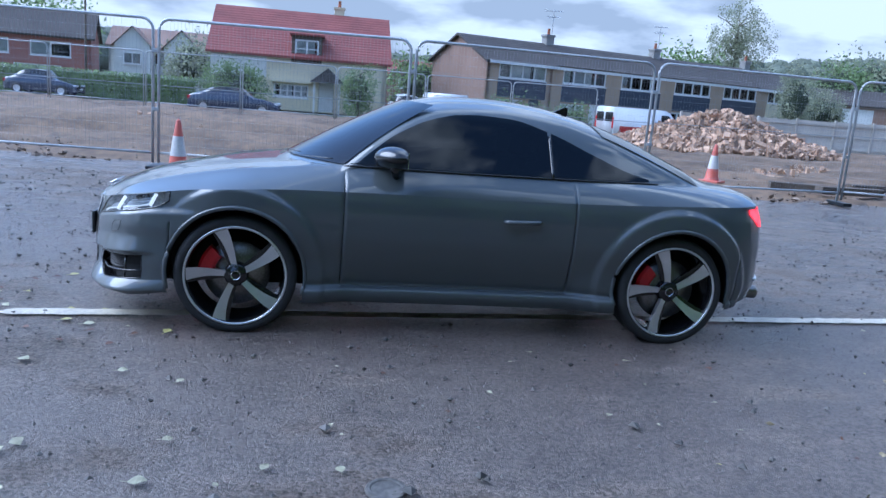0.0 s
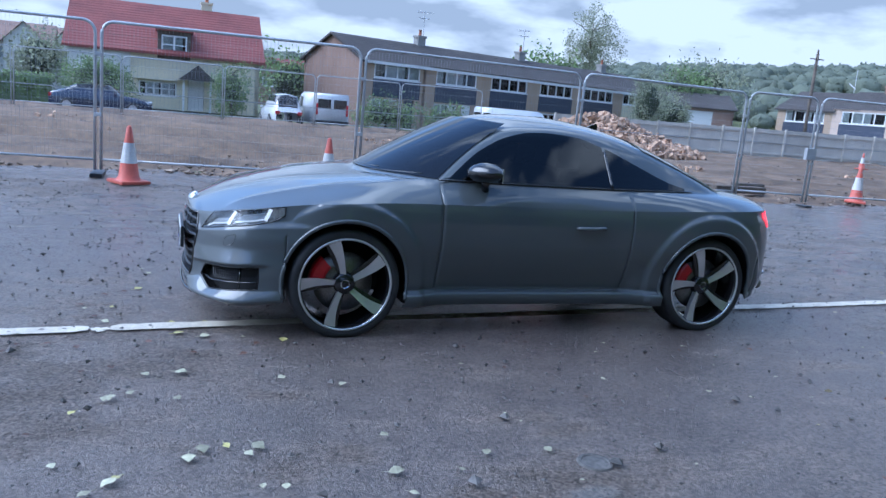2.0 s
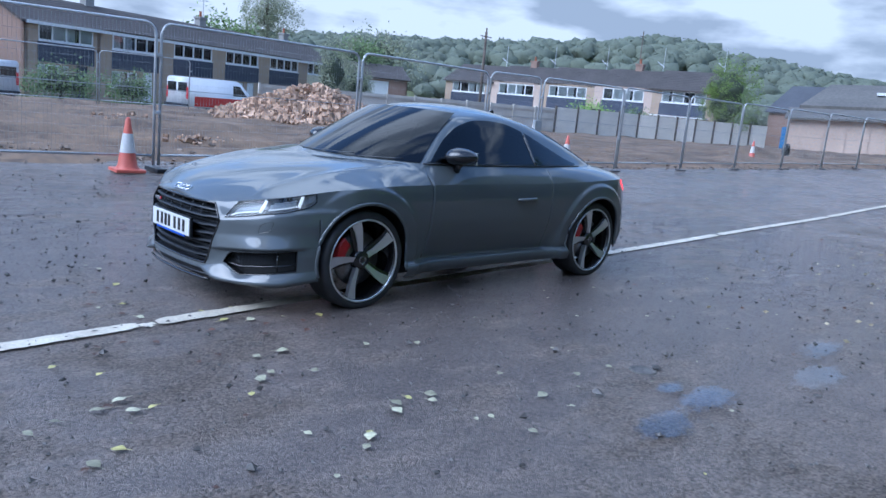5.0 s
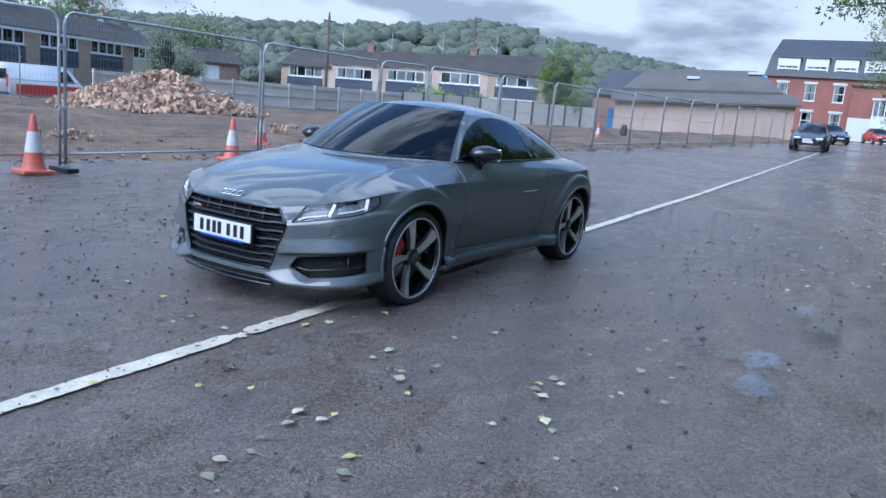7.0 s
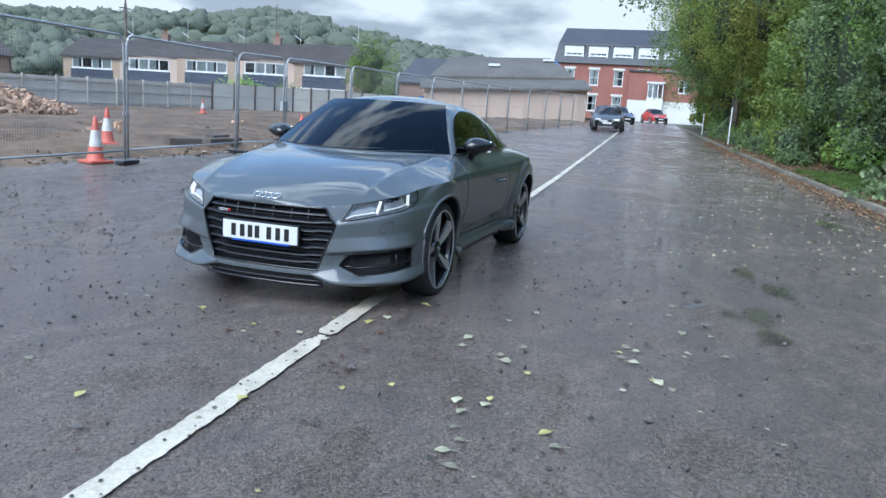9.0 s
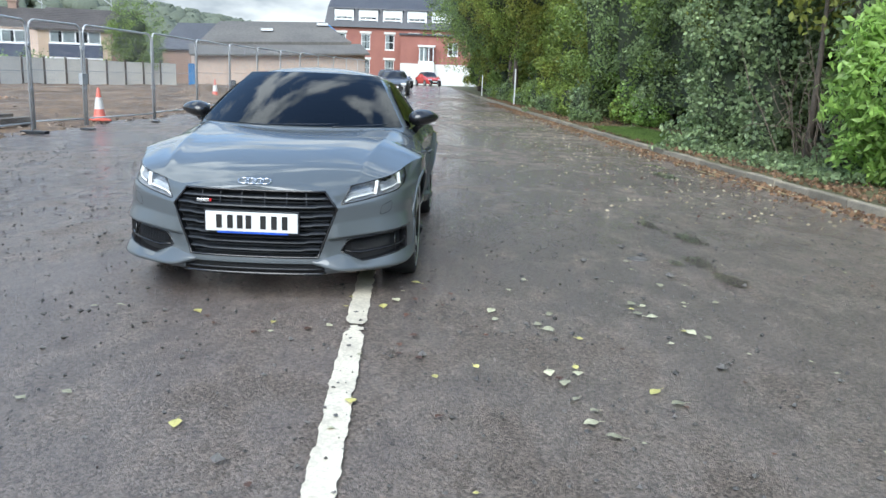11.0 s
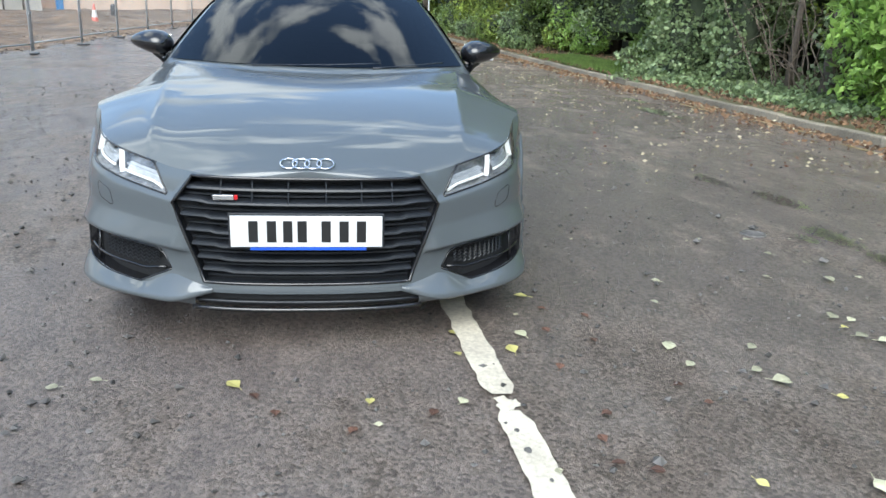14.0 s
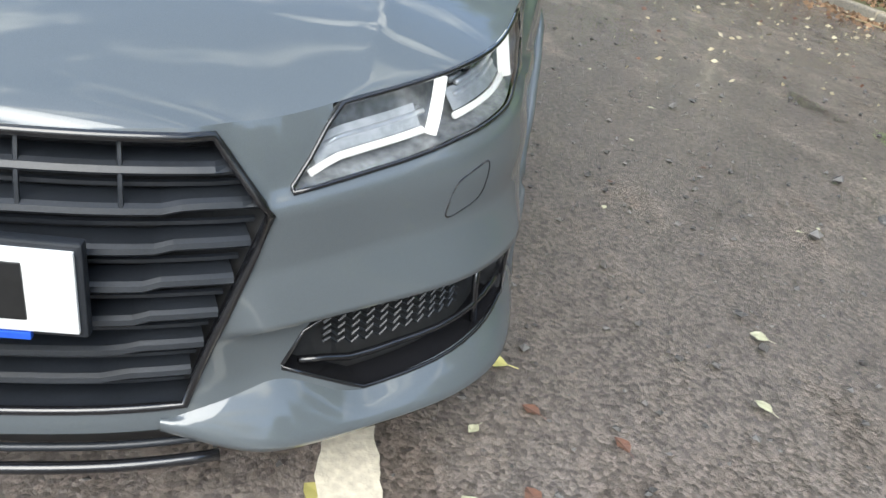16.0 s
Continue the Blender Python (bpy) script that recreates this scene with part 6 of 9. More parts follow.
def window_in(parent, xa, xb, za, zb, y, lights=2, rows=1, frame_mat=None):
    frame_mat = frame_mat or M_UPVC
    bm = bmesh.new()
    b = 0.10
    box(bm, xa, xb, y, y + 0.08, za, za + b), box(bm, xa, xb, y, y + 0.08, zb - b, zb)
    box(bm, xa, xa + b, y, y + 0.08, za + b, zb - b), box(bm, xb - b, xb, y, y + 0.08, za + b, zb - b)
    for i in range(1, lights):
        xm = xa + (xb - xa) * i / lights
        box(bm, xm - 0.055, xm + 0.055, y + 0.003, y + 0.075, za + b, zb - b)
    for i in range(1, rows):
        zm = za + (zb - za) * i / rows
        box(bm, xa + b, xb - b, y + 0.006, y + 0.07, zm - 0.035, zm + 0.035)
    w = part("window", bm, frame_mat, parent, "white-framed window")
    bm = bmesh.new()
    box(bm, xa + b, xb - b, y + 0.035, y + 0.045, za + b, zb - b)
    part("pane", bm, M_PANE, w)
    n_c = max(2, lights)
    for i in range(n_c):
        if (7 * i + int(13 * xa + 5 * zb + 3 * abs(parent.location.x))) % 6:
            bm = bmesh.new()
            ca_, cb_ = xa + (xb - xa) * i / n_c + 0.05, xa + (xb - xa) * (i + 1) / n_c - 0.05
            cb_ = ca_ + (cb_ - ca_) * (0.7 + 0.3 * ((3 * i + int(10 * xb)) % 2))
            for q in range(4):
                box(bm, ca_ + (cb_ - ca_) * q / 4, ca_ + (cb_ - ca_) * (q + 1) / 4, y + 0.055 + 0.01 * (q % 2), y + 0.075 + 0.01 * (q % 2), za + b, zb - b)
            part("curtain", bm, M_CURTAIN, w)
    bm = bmesh.new()
    box(bm, xa - 0.06, xb + 0.06, y - 0.09, y + 0.03, za - 0.06, za - 0.002)
    part("sill", bm, frame_mat, w)
    return w


def dark_room(parent, w, d, h, x0=0.0):
    # solid near-black block: the shade of unlit rooms is put into its colour
    bm = bmesh.new()
    box(bm, x0 + 0.05, x0 + w - 0.05, 0.9, d - 0.3, 0.05, h - 0.1)
    part("room", bm, M_CAVITY, parent)


def gable_roof(parent, w, d, z_eave, z_ridge, material, over=0.35, x0=0.0, name="roof", thick=0.14):
    bm = bmesh.new()
    xa, xb, m_ = x0 - over, x0 + w + over, d / 2
    k = (z_ridge - z_eave) / m_
    outer = [(-over, z_eave - over * k), (m_, z_ridge), (d + over, z_eave - over * k)]
    ring_a = [bm.verts.new((xa, y, z)) for y, z in outer] + [bm.verts.new((xa, y, z - thick)) for y, z in outer[::-1]]
    ring_b = [bm.verts.new((xb, y, z)) for y, z in outer] + [bm.verts.new((xb, y, z - thick)) for y, z in outer[::-1]]
    for i in range(6):
        bm.faces.new((ring_a[i], ring_a[(i + 1) % 6], ring_b[(i + 1) % 6], ring_b[i]))
    bm.faces.new(ring_a[::-1]), bm.faces.new(ring_b)
    bmesh.ops.recalc_face_normals(bm, faces=bm.faces)
    r = part(name, bm, material, parent)
    return r


def tile_courses(parent, w, d, z_eave, z_ridge, material, step=0.30, over=0.35, x0=0.0):
    """Rows of tiles as low steps up the front slope."""
    bm = bmesh.new()
    k = (z_ridge - z_eave) / (d / 2)
    n = int((d / 2 + over) / step)
    for i in range(n):
        ya = -over + i * step
        za = z_eave + ya * k
        v = [bm.verts.new(p) for p in ((x0 - over, ya, za + 0.024), (x0 + w + over, ya, za + 0.024), (x0 + w + over, ya + step, za + step * k + 0.008), (x0 - over, ya + step, za + step * k + 0.008),
                                       (x0 - over, ya, za + 0.004), (x0 + w + over, ya, za + 0.004))]
        bm.faces.new(v[:4]), bm.faces.new((v[4], v[5], v[1], v[0]))
    part("tiling", bm, material, parent, kind="stuff")


def gable_ends(bm, w, d, z_eave, z_ridge, t=0.25, x0=0.0):
    for xa in (x0, x0 + w - t):
        box(bm, xa, xa + t, 0.0, d, 0, z_eave - 0.02)
        vs = [bm.verts.new(p) for p in ((xa, 0, z_eave - 0.02), (xa, d, z_eave - 0.02), (xa, d / 2, z_ridge - 0.16), (xa + t, 0, z_eave - 0.02), (xa + t, d, z_eave - 0.02), (xa + t, d / 2, z_ridge - 0.16))]
        for f in ((0, 1, 2), (5, 4, 3), (0, 2, 5, 3), (1, 4, 5, 2)):
            bm.faces.new([vs[i] for i in f])


def chimney(parent, x, y, z0, z1, material, aerial=False, pots=1):
    bm = bmesh.new()
    box(bm, x - 0.35, x + 0.35, y - 0.3, y + 0.3, z0, z1 - 0.15)
    box(bm, x - 0.42, x + 0.42, y - 0.37, y + 0.37, z1 - 0.15, z1)
    c = part("chimney", bm, material, parent)
    for k in range(pots):
        bm = bmesh.new()
        lathe(bm, [(0.12, z1), (0.10, z1 + 0.42), (0.13, z1 + 0.45), (0.08, z1 + 0.45)], 12, centre=(x - 0.15 * (pots - 1) + 0.3 * k, y, 0))
        part("chimney_pot", bm, M_TERRACOTTA, c, smooth=True)
    if aerial:
        bm = bmesh.new()
        tube(bm, [(x + 0.3, y, z1 - 0.3), (x + 0.3, y, z1 + 1.9)], 0.03, 5)
        for dz, l in ((1.8, 0.75), (1.35, 0.5)):
            tube(bm, [(x + 0.3 - l, y, z1 + dz - 0.1), (x + 0.3 + l, y, z1 + dz + 0.05)], 0.022, 5)
            for q in np.linspace(-l, l, 7):
                tube(bm, [(x + 0.3 + q, y - 0.2, z1 + dz), (x + 0.3 + q, y + 0.2, z1 + dz)], 0.012, 4)
        part("aerial", bm, M_GALV, c, "television aerial")


def terrace_house(x, y, z, rz, w, variant):
    label = ["two-storey terraced house of buff brick with navy cladding", "two-storey terraced house with navy cladding and white windows", "two-storey terraced house with cream panel under the window"][variant % 3]
    h = thing("terraced_house", x, y, z, rz, label, "house", "terrace of houses")
    d, ze, zr = 8.0, 4.60, 6.35
    xa, xb = (0.95, w - 0.55) if variant != 5 else (0.9, w - 0.9)
    holes = [(xa, xb, 3.40, 4.42), (0.9, 3.1, 0.9, 2.0), (3.6, 4.5, 0.06, 2.1)]
    bm = bmesh.new()
    wall_with_holes(bm, w, ze, 0.25, holes)
    box(bm, 0, w, d - 0.25, d, 0, ze)
    loose_parts("wall", bm, M_BUFF, h)
    bm = bmesh.new()
    gable_ends(bm, w, d, ze, zr)
    bmesh.ops.translate(bm, vec=(0, 0.254, 0), verts=bm.verts) if variant else None
    loose_parts("gable_wall", bm, M_BRICK, h)
    bm = bmesh.new()
    box(bm, xa - 0.05, xb + 0.05, -0.045, -0.002, 2.12 if variant != 5 else 2.2, 3.33)
    part("cladding", bm, M_CREAM if variant == 5 else M_NAVY, h, "cream cladding panel" if variant == 5 else "navy cladding panel")
    window_in(h, xa, xb, 3.40, 4.42, 0.02, 4)
    window_in(h, 0.9, 3.1, 0.9, 2.0, 0.06, 3)
    bm = bmesh.new()
    box(bm, 3.62, 4.48, 0.08, 0.13, 0.06, 2.08)
    part("door", bm, M_UPVC if variant % 2 else M_NAVY, h)
    dark_room(h, w, d, ze)
    gable_roof(h, w, d, ze, zr, M_GREYTILE, 0.28 if variant in (0, 5) else 0.0)
    tile_courses(h, w, d, ze, zr, M_GREYTILE, 0.34, 0.28 if variant in (0, 5) else 0.0)
    bm = bmesh.new()
    box(bm, 0, w, -0.34, -0.20, ze - 0.28, ze - 0.10)
    part("gutter", bm, M_UPVC, h)
    if variant in (1, 3, 5):
        chimney(h, w * 0.4, d / 2, zr - 0.7, zr + 0.65, M_CONCRETE, variant in (1, 3))
    return h


ang1 = 21.4
ca, sa = math.cos(radians(ang1)), math.sin(radians(ang1))
T1X, T1Y, T1W = 7.3 + 4 * sa, 51.0 - 4 * ca, 5.45
for i in range(6):
    terrace_house(T1X + ca * T1W * i, T1Y + sa * T1W * i, -0.60, ang1, T1W - 0.004, i)

# second row, square to the road, and a bungalow beyond it
ang2 = -76.0
ca, sa = math.cos(radians(ang2)), math.sin(radians(ang2))
for i in range(5):
    w = 5.8
    h = thing("terraced_house", 53.5 + ca * w * i, 59.0 + sa * w * i, 0.15 * i, ang2, "low brick house with dark cladding and white windows", "house", "second row of houses")
    d, ze, zr = 7.5, 4.05, 5.9
    bm = bmesh.new()
    holes = [(0.9, w - 0.8, 2.75, 3.85), (0.8, 3.0, 0.6, 1.5)]
    wall_with_holes(bm, w - 0.004, ze, 0.25, holes)
    box(bm, 0, w - 0.004, d - 0.25, d, 0, ze)
    loose_parts("wall", bm, M_PINKWALL if i % 2 else M_BUFF, h)
    bm = bmesh.new()
    gable_ends(bm, w - 0.004, d, ze, zr)
    bmesh.ops.translate(bm, vec=(0, 0.252, 0), verts=bm.verts)
    loose_parts("gable_wall", bm, M_SALMON, h)
    window_in(h, 0.9, w - 0.8, 2.75, 3.85, 0.03, 4)
    window_in(h, 0.8, 3.0, 0.6, 1.5, 0.06, 2)
    bm = bmesh.new()
    box(bm, 0.8, w - 0.7, -0.05, -0.002, 1.62, 2.68)
    part("cladding", bm, M_NAVY, h)
    bm = bmesh.new()
    box(bm, 0.4, w - 0.4, -1.3, -0.06, 1.48, 1.58)
    part("porch_canopy", bm, M_UPVC if i in (1, 2, 3, 4) else M_GREYTILE, h)
    dark_room(h, w, d, ze)
    gable_roof(h, w, d, ze, zr, M_GREYTILE, 0.25 if i in (0, 4) else 0.0)
    tile_courses(h, w, d, ze, zr, M_GREYTILE, 0.34, 0.25 if i in (0, 4) else 0.0)
    bm = bmesh.new()
    tube(bm, [(w * 0.9, d / 2, zr - 0.3), (w * 0.9, d / 2, zr + 2.2)], 0.03, 5)
    tube(bm, [(w * 0.9 - 0.6, d / 2, zr + 0.9), (w * 0.9 + 0.1, d / 2, zr + 0.4)], 0.05, 5)
    part("aerial", bm, M_GALV, h)
    if i % 2:
        chimney(h, w * 0.5, d / 2, zr - 0.6, zr + 0.6, M_BRICK)
for i, (x, y, rz, w) in enumerate(((47.0, 70.5, -22, 8.5), (39.5, 73.5, -22, 7.0))):
    h = thing("bungalow", x, y, 1.0, rz, "low brick bungalow with a white garage door", "house", "bungalows")
    bm = bmesh.new()
    wall_with_holes(bm, w, 2.7, 0.25, [(0.8, 2.0, 1.2, 2.2), (3.2, 6.2, 0.05, 2.2)])
    box(bm, 0, w, 6.75, 7.0, -1.4, 2.7), box(bm, 0, w, 0.0, 0.25, -1.4, -0.002), box(bm, 0, 0.25, 0.25, 6.75, -1.4, -0.002), box(bm, w - 0.25, w, 0.25, 6.75, -1.4, -0.002)
    gable_ends(bm, w, 7, 2.7, 4.2)
    loose_parts("wall", bm, M_BRICK, h)
    window_in(h, 0.8, 2.0, 1.2, 2.2, 0.06, 2)
    bm = bmesh.new()
    box(bm, 3.2, 6.2, 0.05, 0.12, 0.05, 2.2)
    part("garage_door", bm, M_UPVC, h)
    dark_room(h, w, 7, 2.6)
    gable_roof(h, w, 7, 2.7, 4.2, M_GREYTILE, 0.3)


def cottage():
    """The cream cottage under a large red roof."""
    w, d, ze, zr = 11.6, 9.0, 3.75, 6.85
    h = thing("cottage", -9.5, 48.4, -0.5, 1.5, "cream rendered cottage under a large red tiled roof", "house")
    bm = bmesh.new()
    wall_with_holes(bm, w, ze, 0.3, [(4.1, 6.4, 0.85, 1.75), (7.1, 8.1, 0.06, 2.05), (8.9, 9.9, 0.7, 1.6)])
    box(bm, 0, w, d - 0.3, d, 0, ze)
    gable_ends(bm, w, d, ze, zr, 0.3)
    loose_parts("wall", bm, M_CREAM, h)
    bm = bmesh.new()
    box(bm, 0.0, 3.6, -0.10, -0.002, 2.05, ze - 0.15)
    part("tile_hanging", bm, M_WHITE_R, h)
    bm = bmesh.new()
    box(bm, 3.8, 6.5, -0.35, -0.002, 1.85, 2.05)
    part("bay_canopy", bm, M_CREAM, h)
    window_in(h, 4.1, 6.4, 0.85, 1.75, 0.06, 5, 2)
    window_in(h, 8.9, 9.9, 0.7, 1.6, 0.06, 2, 2)
    bm = bmesh.new()
    box(bm, 7.12, 8.08, 0.1, 0.16, 0.06, 2.03)
    part("door", bm, M_UPVC, h)
    porch = thing("porch", 6.7, 0, 0)
    porch.parent = h
    bm = bmesh.new()
    for x in (0.05, 1.7):
        box(bm, x, x + 0.12, -1.2, -1.08, 0, 2.1)
    loose_parts("porch_post", bm, M_UPVC, porch)
    bm = bmesh.new()
    vs = [bm.verts.new(p) for p in ((-0.2, -1.5, 2.0), (0.95, -1.5, 2.95), (2.1, -1.5, 2.0), (-0.2, -0.004, 2.0), (0.95, -0.004, 2.95), (2.1, -0.004, 2.0))]
    for f in ((0, 1, 4, 3), (1, 2, 5, 4), (0, 2, 1), (3, 4, 5), (0, 3, 5, 2)):
        bm.faces.new([vs[i] for i in f])
    part("porch_roof", bm, M_GREYTILE, porch)
    gable_roof(h, w, d, ze, zr, M_REDTILE, 0.3)
    tile_courses(h, w, d, ze, zr, M_REDTILE, 0.26, 0.3)
    dormer = thing("dormer", 5.2, 0.0, ze - 0.55)
    dormer.parent = h
    bm = bmesh.new()
    wall_with_holes(bm, 2.0, 1.75, 0.15, [(0.22, 1.78, 0.30, 1.50)], -0.02)
    box(bm, 0, 0.1, 0.13, 2.2, 0, 1.75), box(bm, 1.9, 2.0, 0.13, 2.2, 0, 1.75)
    loose_parts("dormer_cheek", bm, M_BARK, dormer)
    bm = bmesh.new()
    box(bm, -0.15, 2.15, -0.25, 2.6, 1.75, 1.87)
    part("dormer_roof", bm, M_REDTILE, dormer)
    window_in(dormer, 0.22, 1.78, 0.30, 1.50, 0.0, 2, 2)
    dark_room(h, w, d, ze)
    chimney(h, 8.3, d / 2 + 0.3, zr - 0.8, zr + 0.55, M_CREAM, False, 1)


cottage()


def far_house(x, y, z, rz, w, ze, zr, wall_mat, roof_mat, label, gables=0):
    h = thing("house", x, y, z, rz, label, "house", "houses behind the street")
    d = 7.5
    holes = [(w * 0.12, w * 0.32, ze * 0.58, ze * 0.86), (w * 0.42, w * 0.60, ze * 0.58, ze * 0.86), (w * 0.70, w * 0.90, ze * 0.58, ze * 0.86), (w * 0.15, w * 0.38, ze * 0.15, ze * 0.42), (w * 0.62, w * 0.85, ze * 0.15, ze * 0.42)]
    bm = bmesh.new()
    wall_with_holes(bm, w, ze, 0.25, holes)
    box(bm, 0, w, d - 0.25, d, 0, ze)
    gable_ends(bm, w, d, ze, zr)
    loose_parts("wall", bm, wall_mat, h)
    for q in holes:
        window_in(h, *q, 0.06, 2)
    dark_room(h, w, d, ze)
    gable_roof(h, w, d, ze, zr, roof_mat, 0.3)
    for k in range(gables):
        xa = w * (0.08 + 0.5 * k)
        g = thing("front_gable", xa, 0, 0)
        g.parent = h
        bm = bmesh.new()
        ww = w * 0.36
        box(bm, 0, ww, -1.2, -0.004, 0, ze)
        vs = [bm.verts.new(p) for p in ((0, -1.2, ze), (ww, -1.2, ze), (ww / 2, -1.2, zr - 0.2), (0, 2.5, ze), (ww, 2.5, ze), (ww / 2, 2.5, zr - 0.2))]
        for f in ((0, 1, 2), (5, 4, 3)):
            bm.faces.new([vs[i] for i in f])
        loose_parts("gable_wall", bm, wall_mat, g)
        bm = bmesh.new()
        vs = [bm.verts.new(p) for p in ((-0.3, -1.5, ze - 0.25), (ww / 2, -1.5, zr - 0.1), (ww + 0.3, -1.5, ze - 0.25), (-0.3, 2.5, ze - 0.25), (ww / 2, 2.5, zr - 0.1), (ww + 0.3, 2.5, ze - 0.25))]
        for f in ((0, 1, 4, 3), (1, 2, 5, 4)):
            bm.faces.new([vs[i] for i in f])
        part("gable_roof", bm, roof_mat, g)
        window_in(g, ww * 0.25, ww * 0.75, ze * 0.55, ze * 0.82, -1.29, 2)
    return h


far_house(-36.1, 60, -0.6, 12, 15, 4.3, 6.3, M_REDBRICK, M_GREYTILE, "red brick house with white windows and grey roof")
far_house(-26, 84, -0.6, 5, 10, 4.6, 6.6, M_WHITE_R, M_BRICK, "white gabled house behind garden trees", 2)
far_house(-17, 88, -0.6, -4, 9, 4.6, 6.6, M_WHITE_R, M_BRICK, "white gabled house behind garden trees", 2)
far_house(4, 96, -0.6, 0, 12, 4.2, 6.0, M_BRICK, M_REDTILE, "distant brick house with a tiled roof", 1)


def barn():
    """Long low workshop with a sheet roof, and a slate shed behind it."""
    xa, ya, xb, yb = 55.8, 21.8, 61.0, 8.9
    L, rz = math.hypot(xb - xa, yb - ya), math.degrees(math.atan2(yb - ya, xb - xa))
    b = thing("workshop", xa, ya, -0.2, rz, "long low workshop with pinkish walls and grey sheet roof", "building")
    bm = bmesh.new()
    box(bm, 0, L, 0, 0.3, 0, 3.45)
    box(bm, 0, 0.3, 0.3, 12, 0, 3.45), box(bm, L - 0.3, L, 0.3, 12, 0, 3.45), box(bm, 0, L, 11.7, 12, 0, 3.45)
    loose_parts("wall", bm, M_PINKWALL, b)
    for k in range(9):
        bm = bmesh.new()
        x = L * (k + 0.5) / 9
        box(bm, x - 0.12, x + 0.12, -0.08, -0.002, 0.2, 3.2)
        part("pier", bm, M_PINKWALL, b)
    bm = bmesh.new()
    vs = [bm.verts.new(p) for p in ((-0.4, -0.5, 3.35), (L + 0.3, -0.5, 3.35), (L + 0.3, 3.0, 4.25), (-0.4, 3.0, 4.25), (-0.4, -0.5, 3.2), (L + 0.3, -0.5, 3.2))]
    bm.faces.new(vs[:4]), bm.faces.new((vs[4], vs[5], vs[1], vs[0]))
    part("lower_roof", bm, M_ASBESTOS, b)
    bm = bmesh.new()
    vs = [bm.verts.new(p) for p in ((0.4, 2.7, 4.4), (L - 0.6, 2.7, 4.4), (L - 2.2, 7.5, 6.35), (2.4, 7.5, 6.35), (0.4, 12.3, 4.4), (L - 0.6, 12.3, 4.4), (0.4, 2.7, 4.15), (L - 0.6, 2.7, 4.15))]
    for f in ((0, 1, 2, 3), (3, 2, 5, 4), (6, 7, 1, 0), (1, 5, 2), (0, 3, 4)):
        bm.faces.new([vs[i] for i in f])
    part("upper_roof", bm, M_ASBESTOS, b)
    bm = bmesh.new()
    vs = [bm.verts.new(p) for p in ((L - 0.55, 4.6, 4.4), (L - 0.55, 8.0, 4.4), (L - 1.9, 7.0, 6.1), (L - 0.40, 4.6, 4.4), (L - 0.40, 8.0, 4.4), (L - 1.75, 7.0, 6.1))]
    for f in ((0, 1, 2), (5, 4, 3), (0, 2, 5, 3), (1, 4, 5, 2)):
        bm.faces.new([vs[i] for i in f])
    part("blue_sheet", bm, M_BLUESHEET, b, "blue sheeting on the gable")
    for x, y in ((L * 0.45, 5.2), (L * 0.82, 6.6)):
        bm = bmesh.new()
        z = 4.4 + (y - 2.7) * 0.406
        box(bm, x - 0.5, x + 0.5, y - 0.35, y + 0.35, z + 0.0, z + 0.22)
        part("roof_light", bm, M_UPVC, b, "pale roof light")
    bm = bmesh.new()
    box(bm, -0.5, -0.02, 0.3, 1.6, 0, 2.6)
    part("side_door", bm, M_BLUESHEET, b, "blue side door")
    for ob in [c for c in bpy.data.objects if c.parent == b]:      # the eaves climb with the road
        for v in ob.data.vertices:
            if v.co.z > 1.0:
                v.co.z += 0.05 * (v.co.x - L / 2)
    s = thing("slate_shed", 70.5, 30.5, 0, -100, "shed with dark bluish slate roof behind the workshop", "building")
    bm = bmesh.new()
    box(bm, 0, 9, 0, 7, 0, 3.8)
    loose_parts("wall", bm, M_BRICK, s)
    gable_roof(s, 9, 7, 3.8, 6.3, M_SLATE, 0.3)


barn()


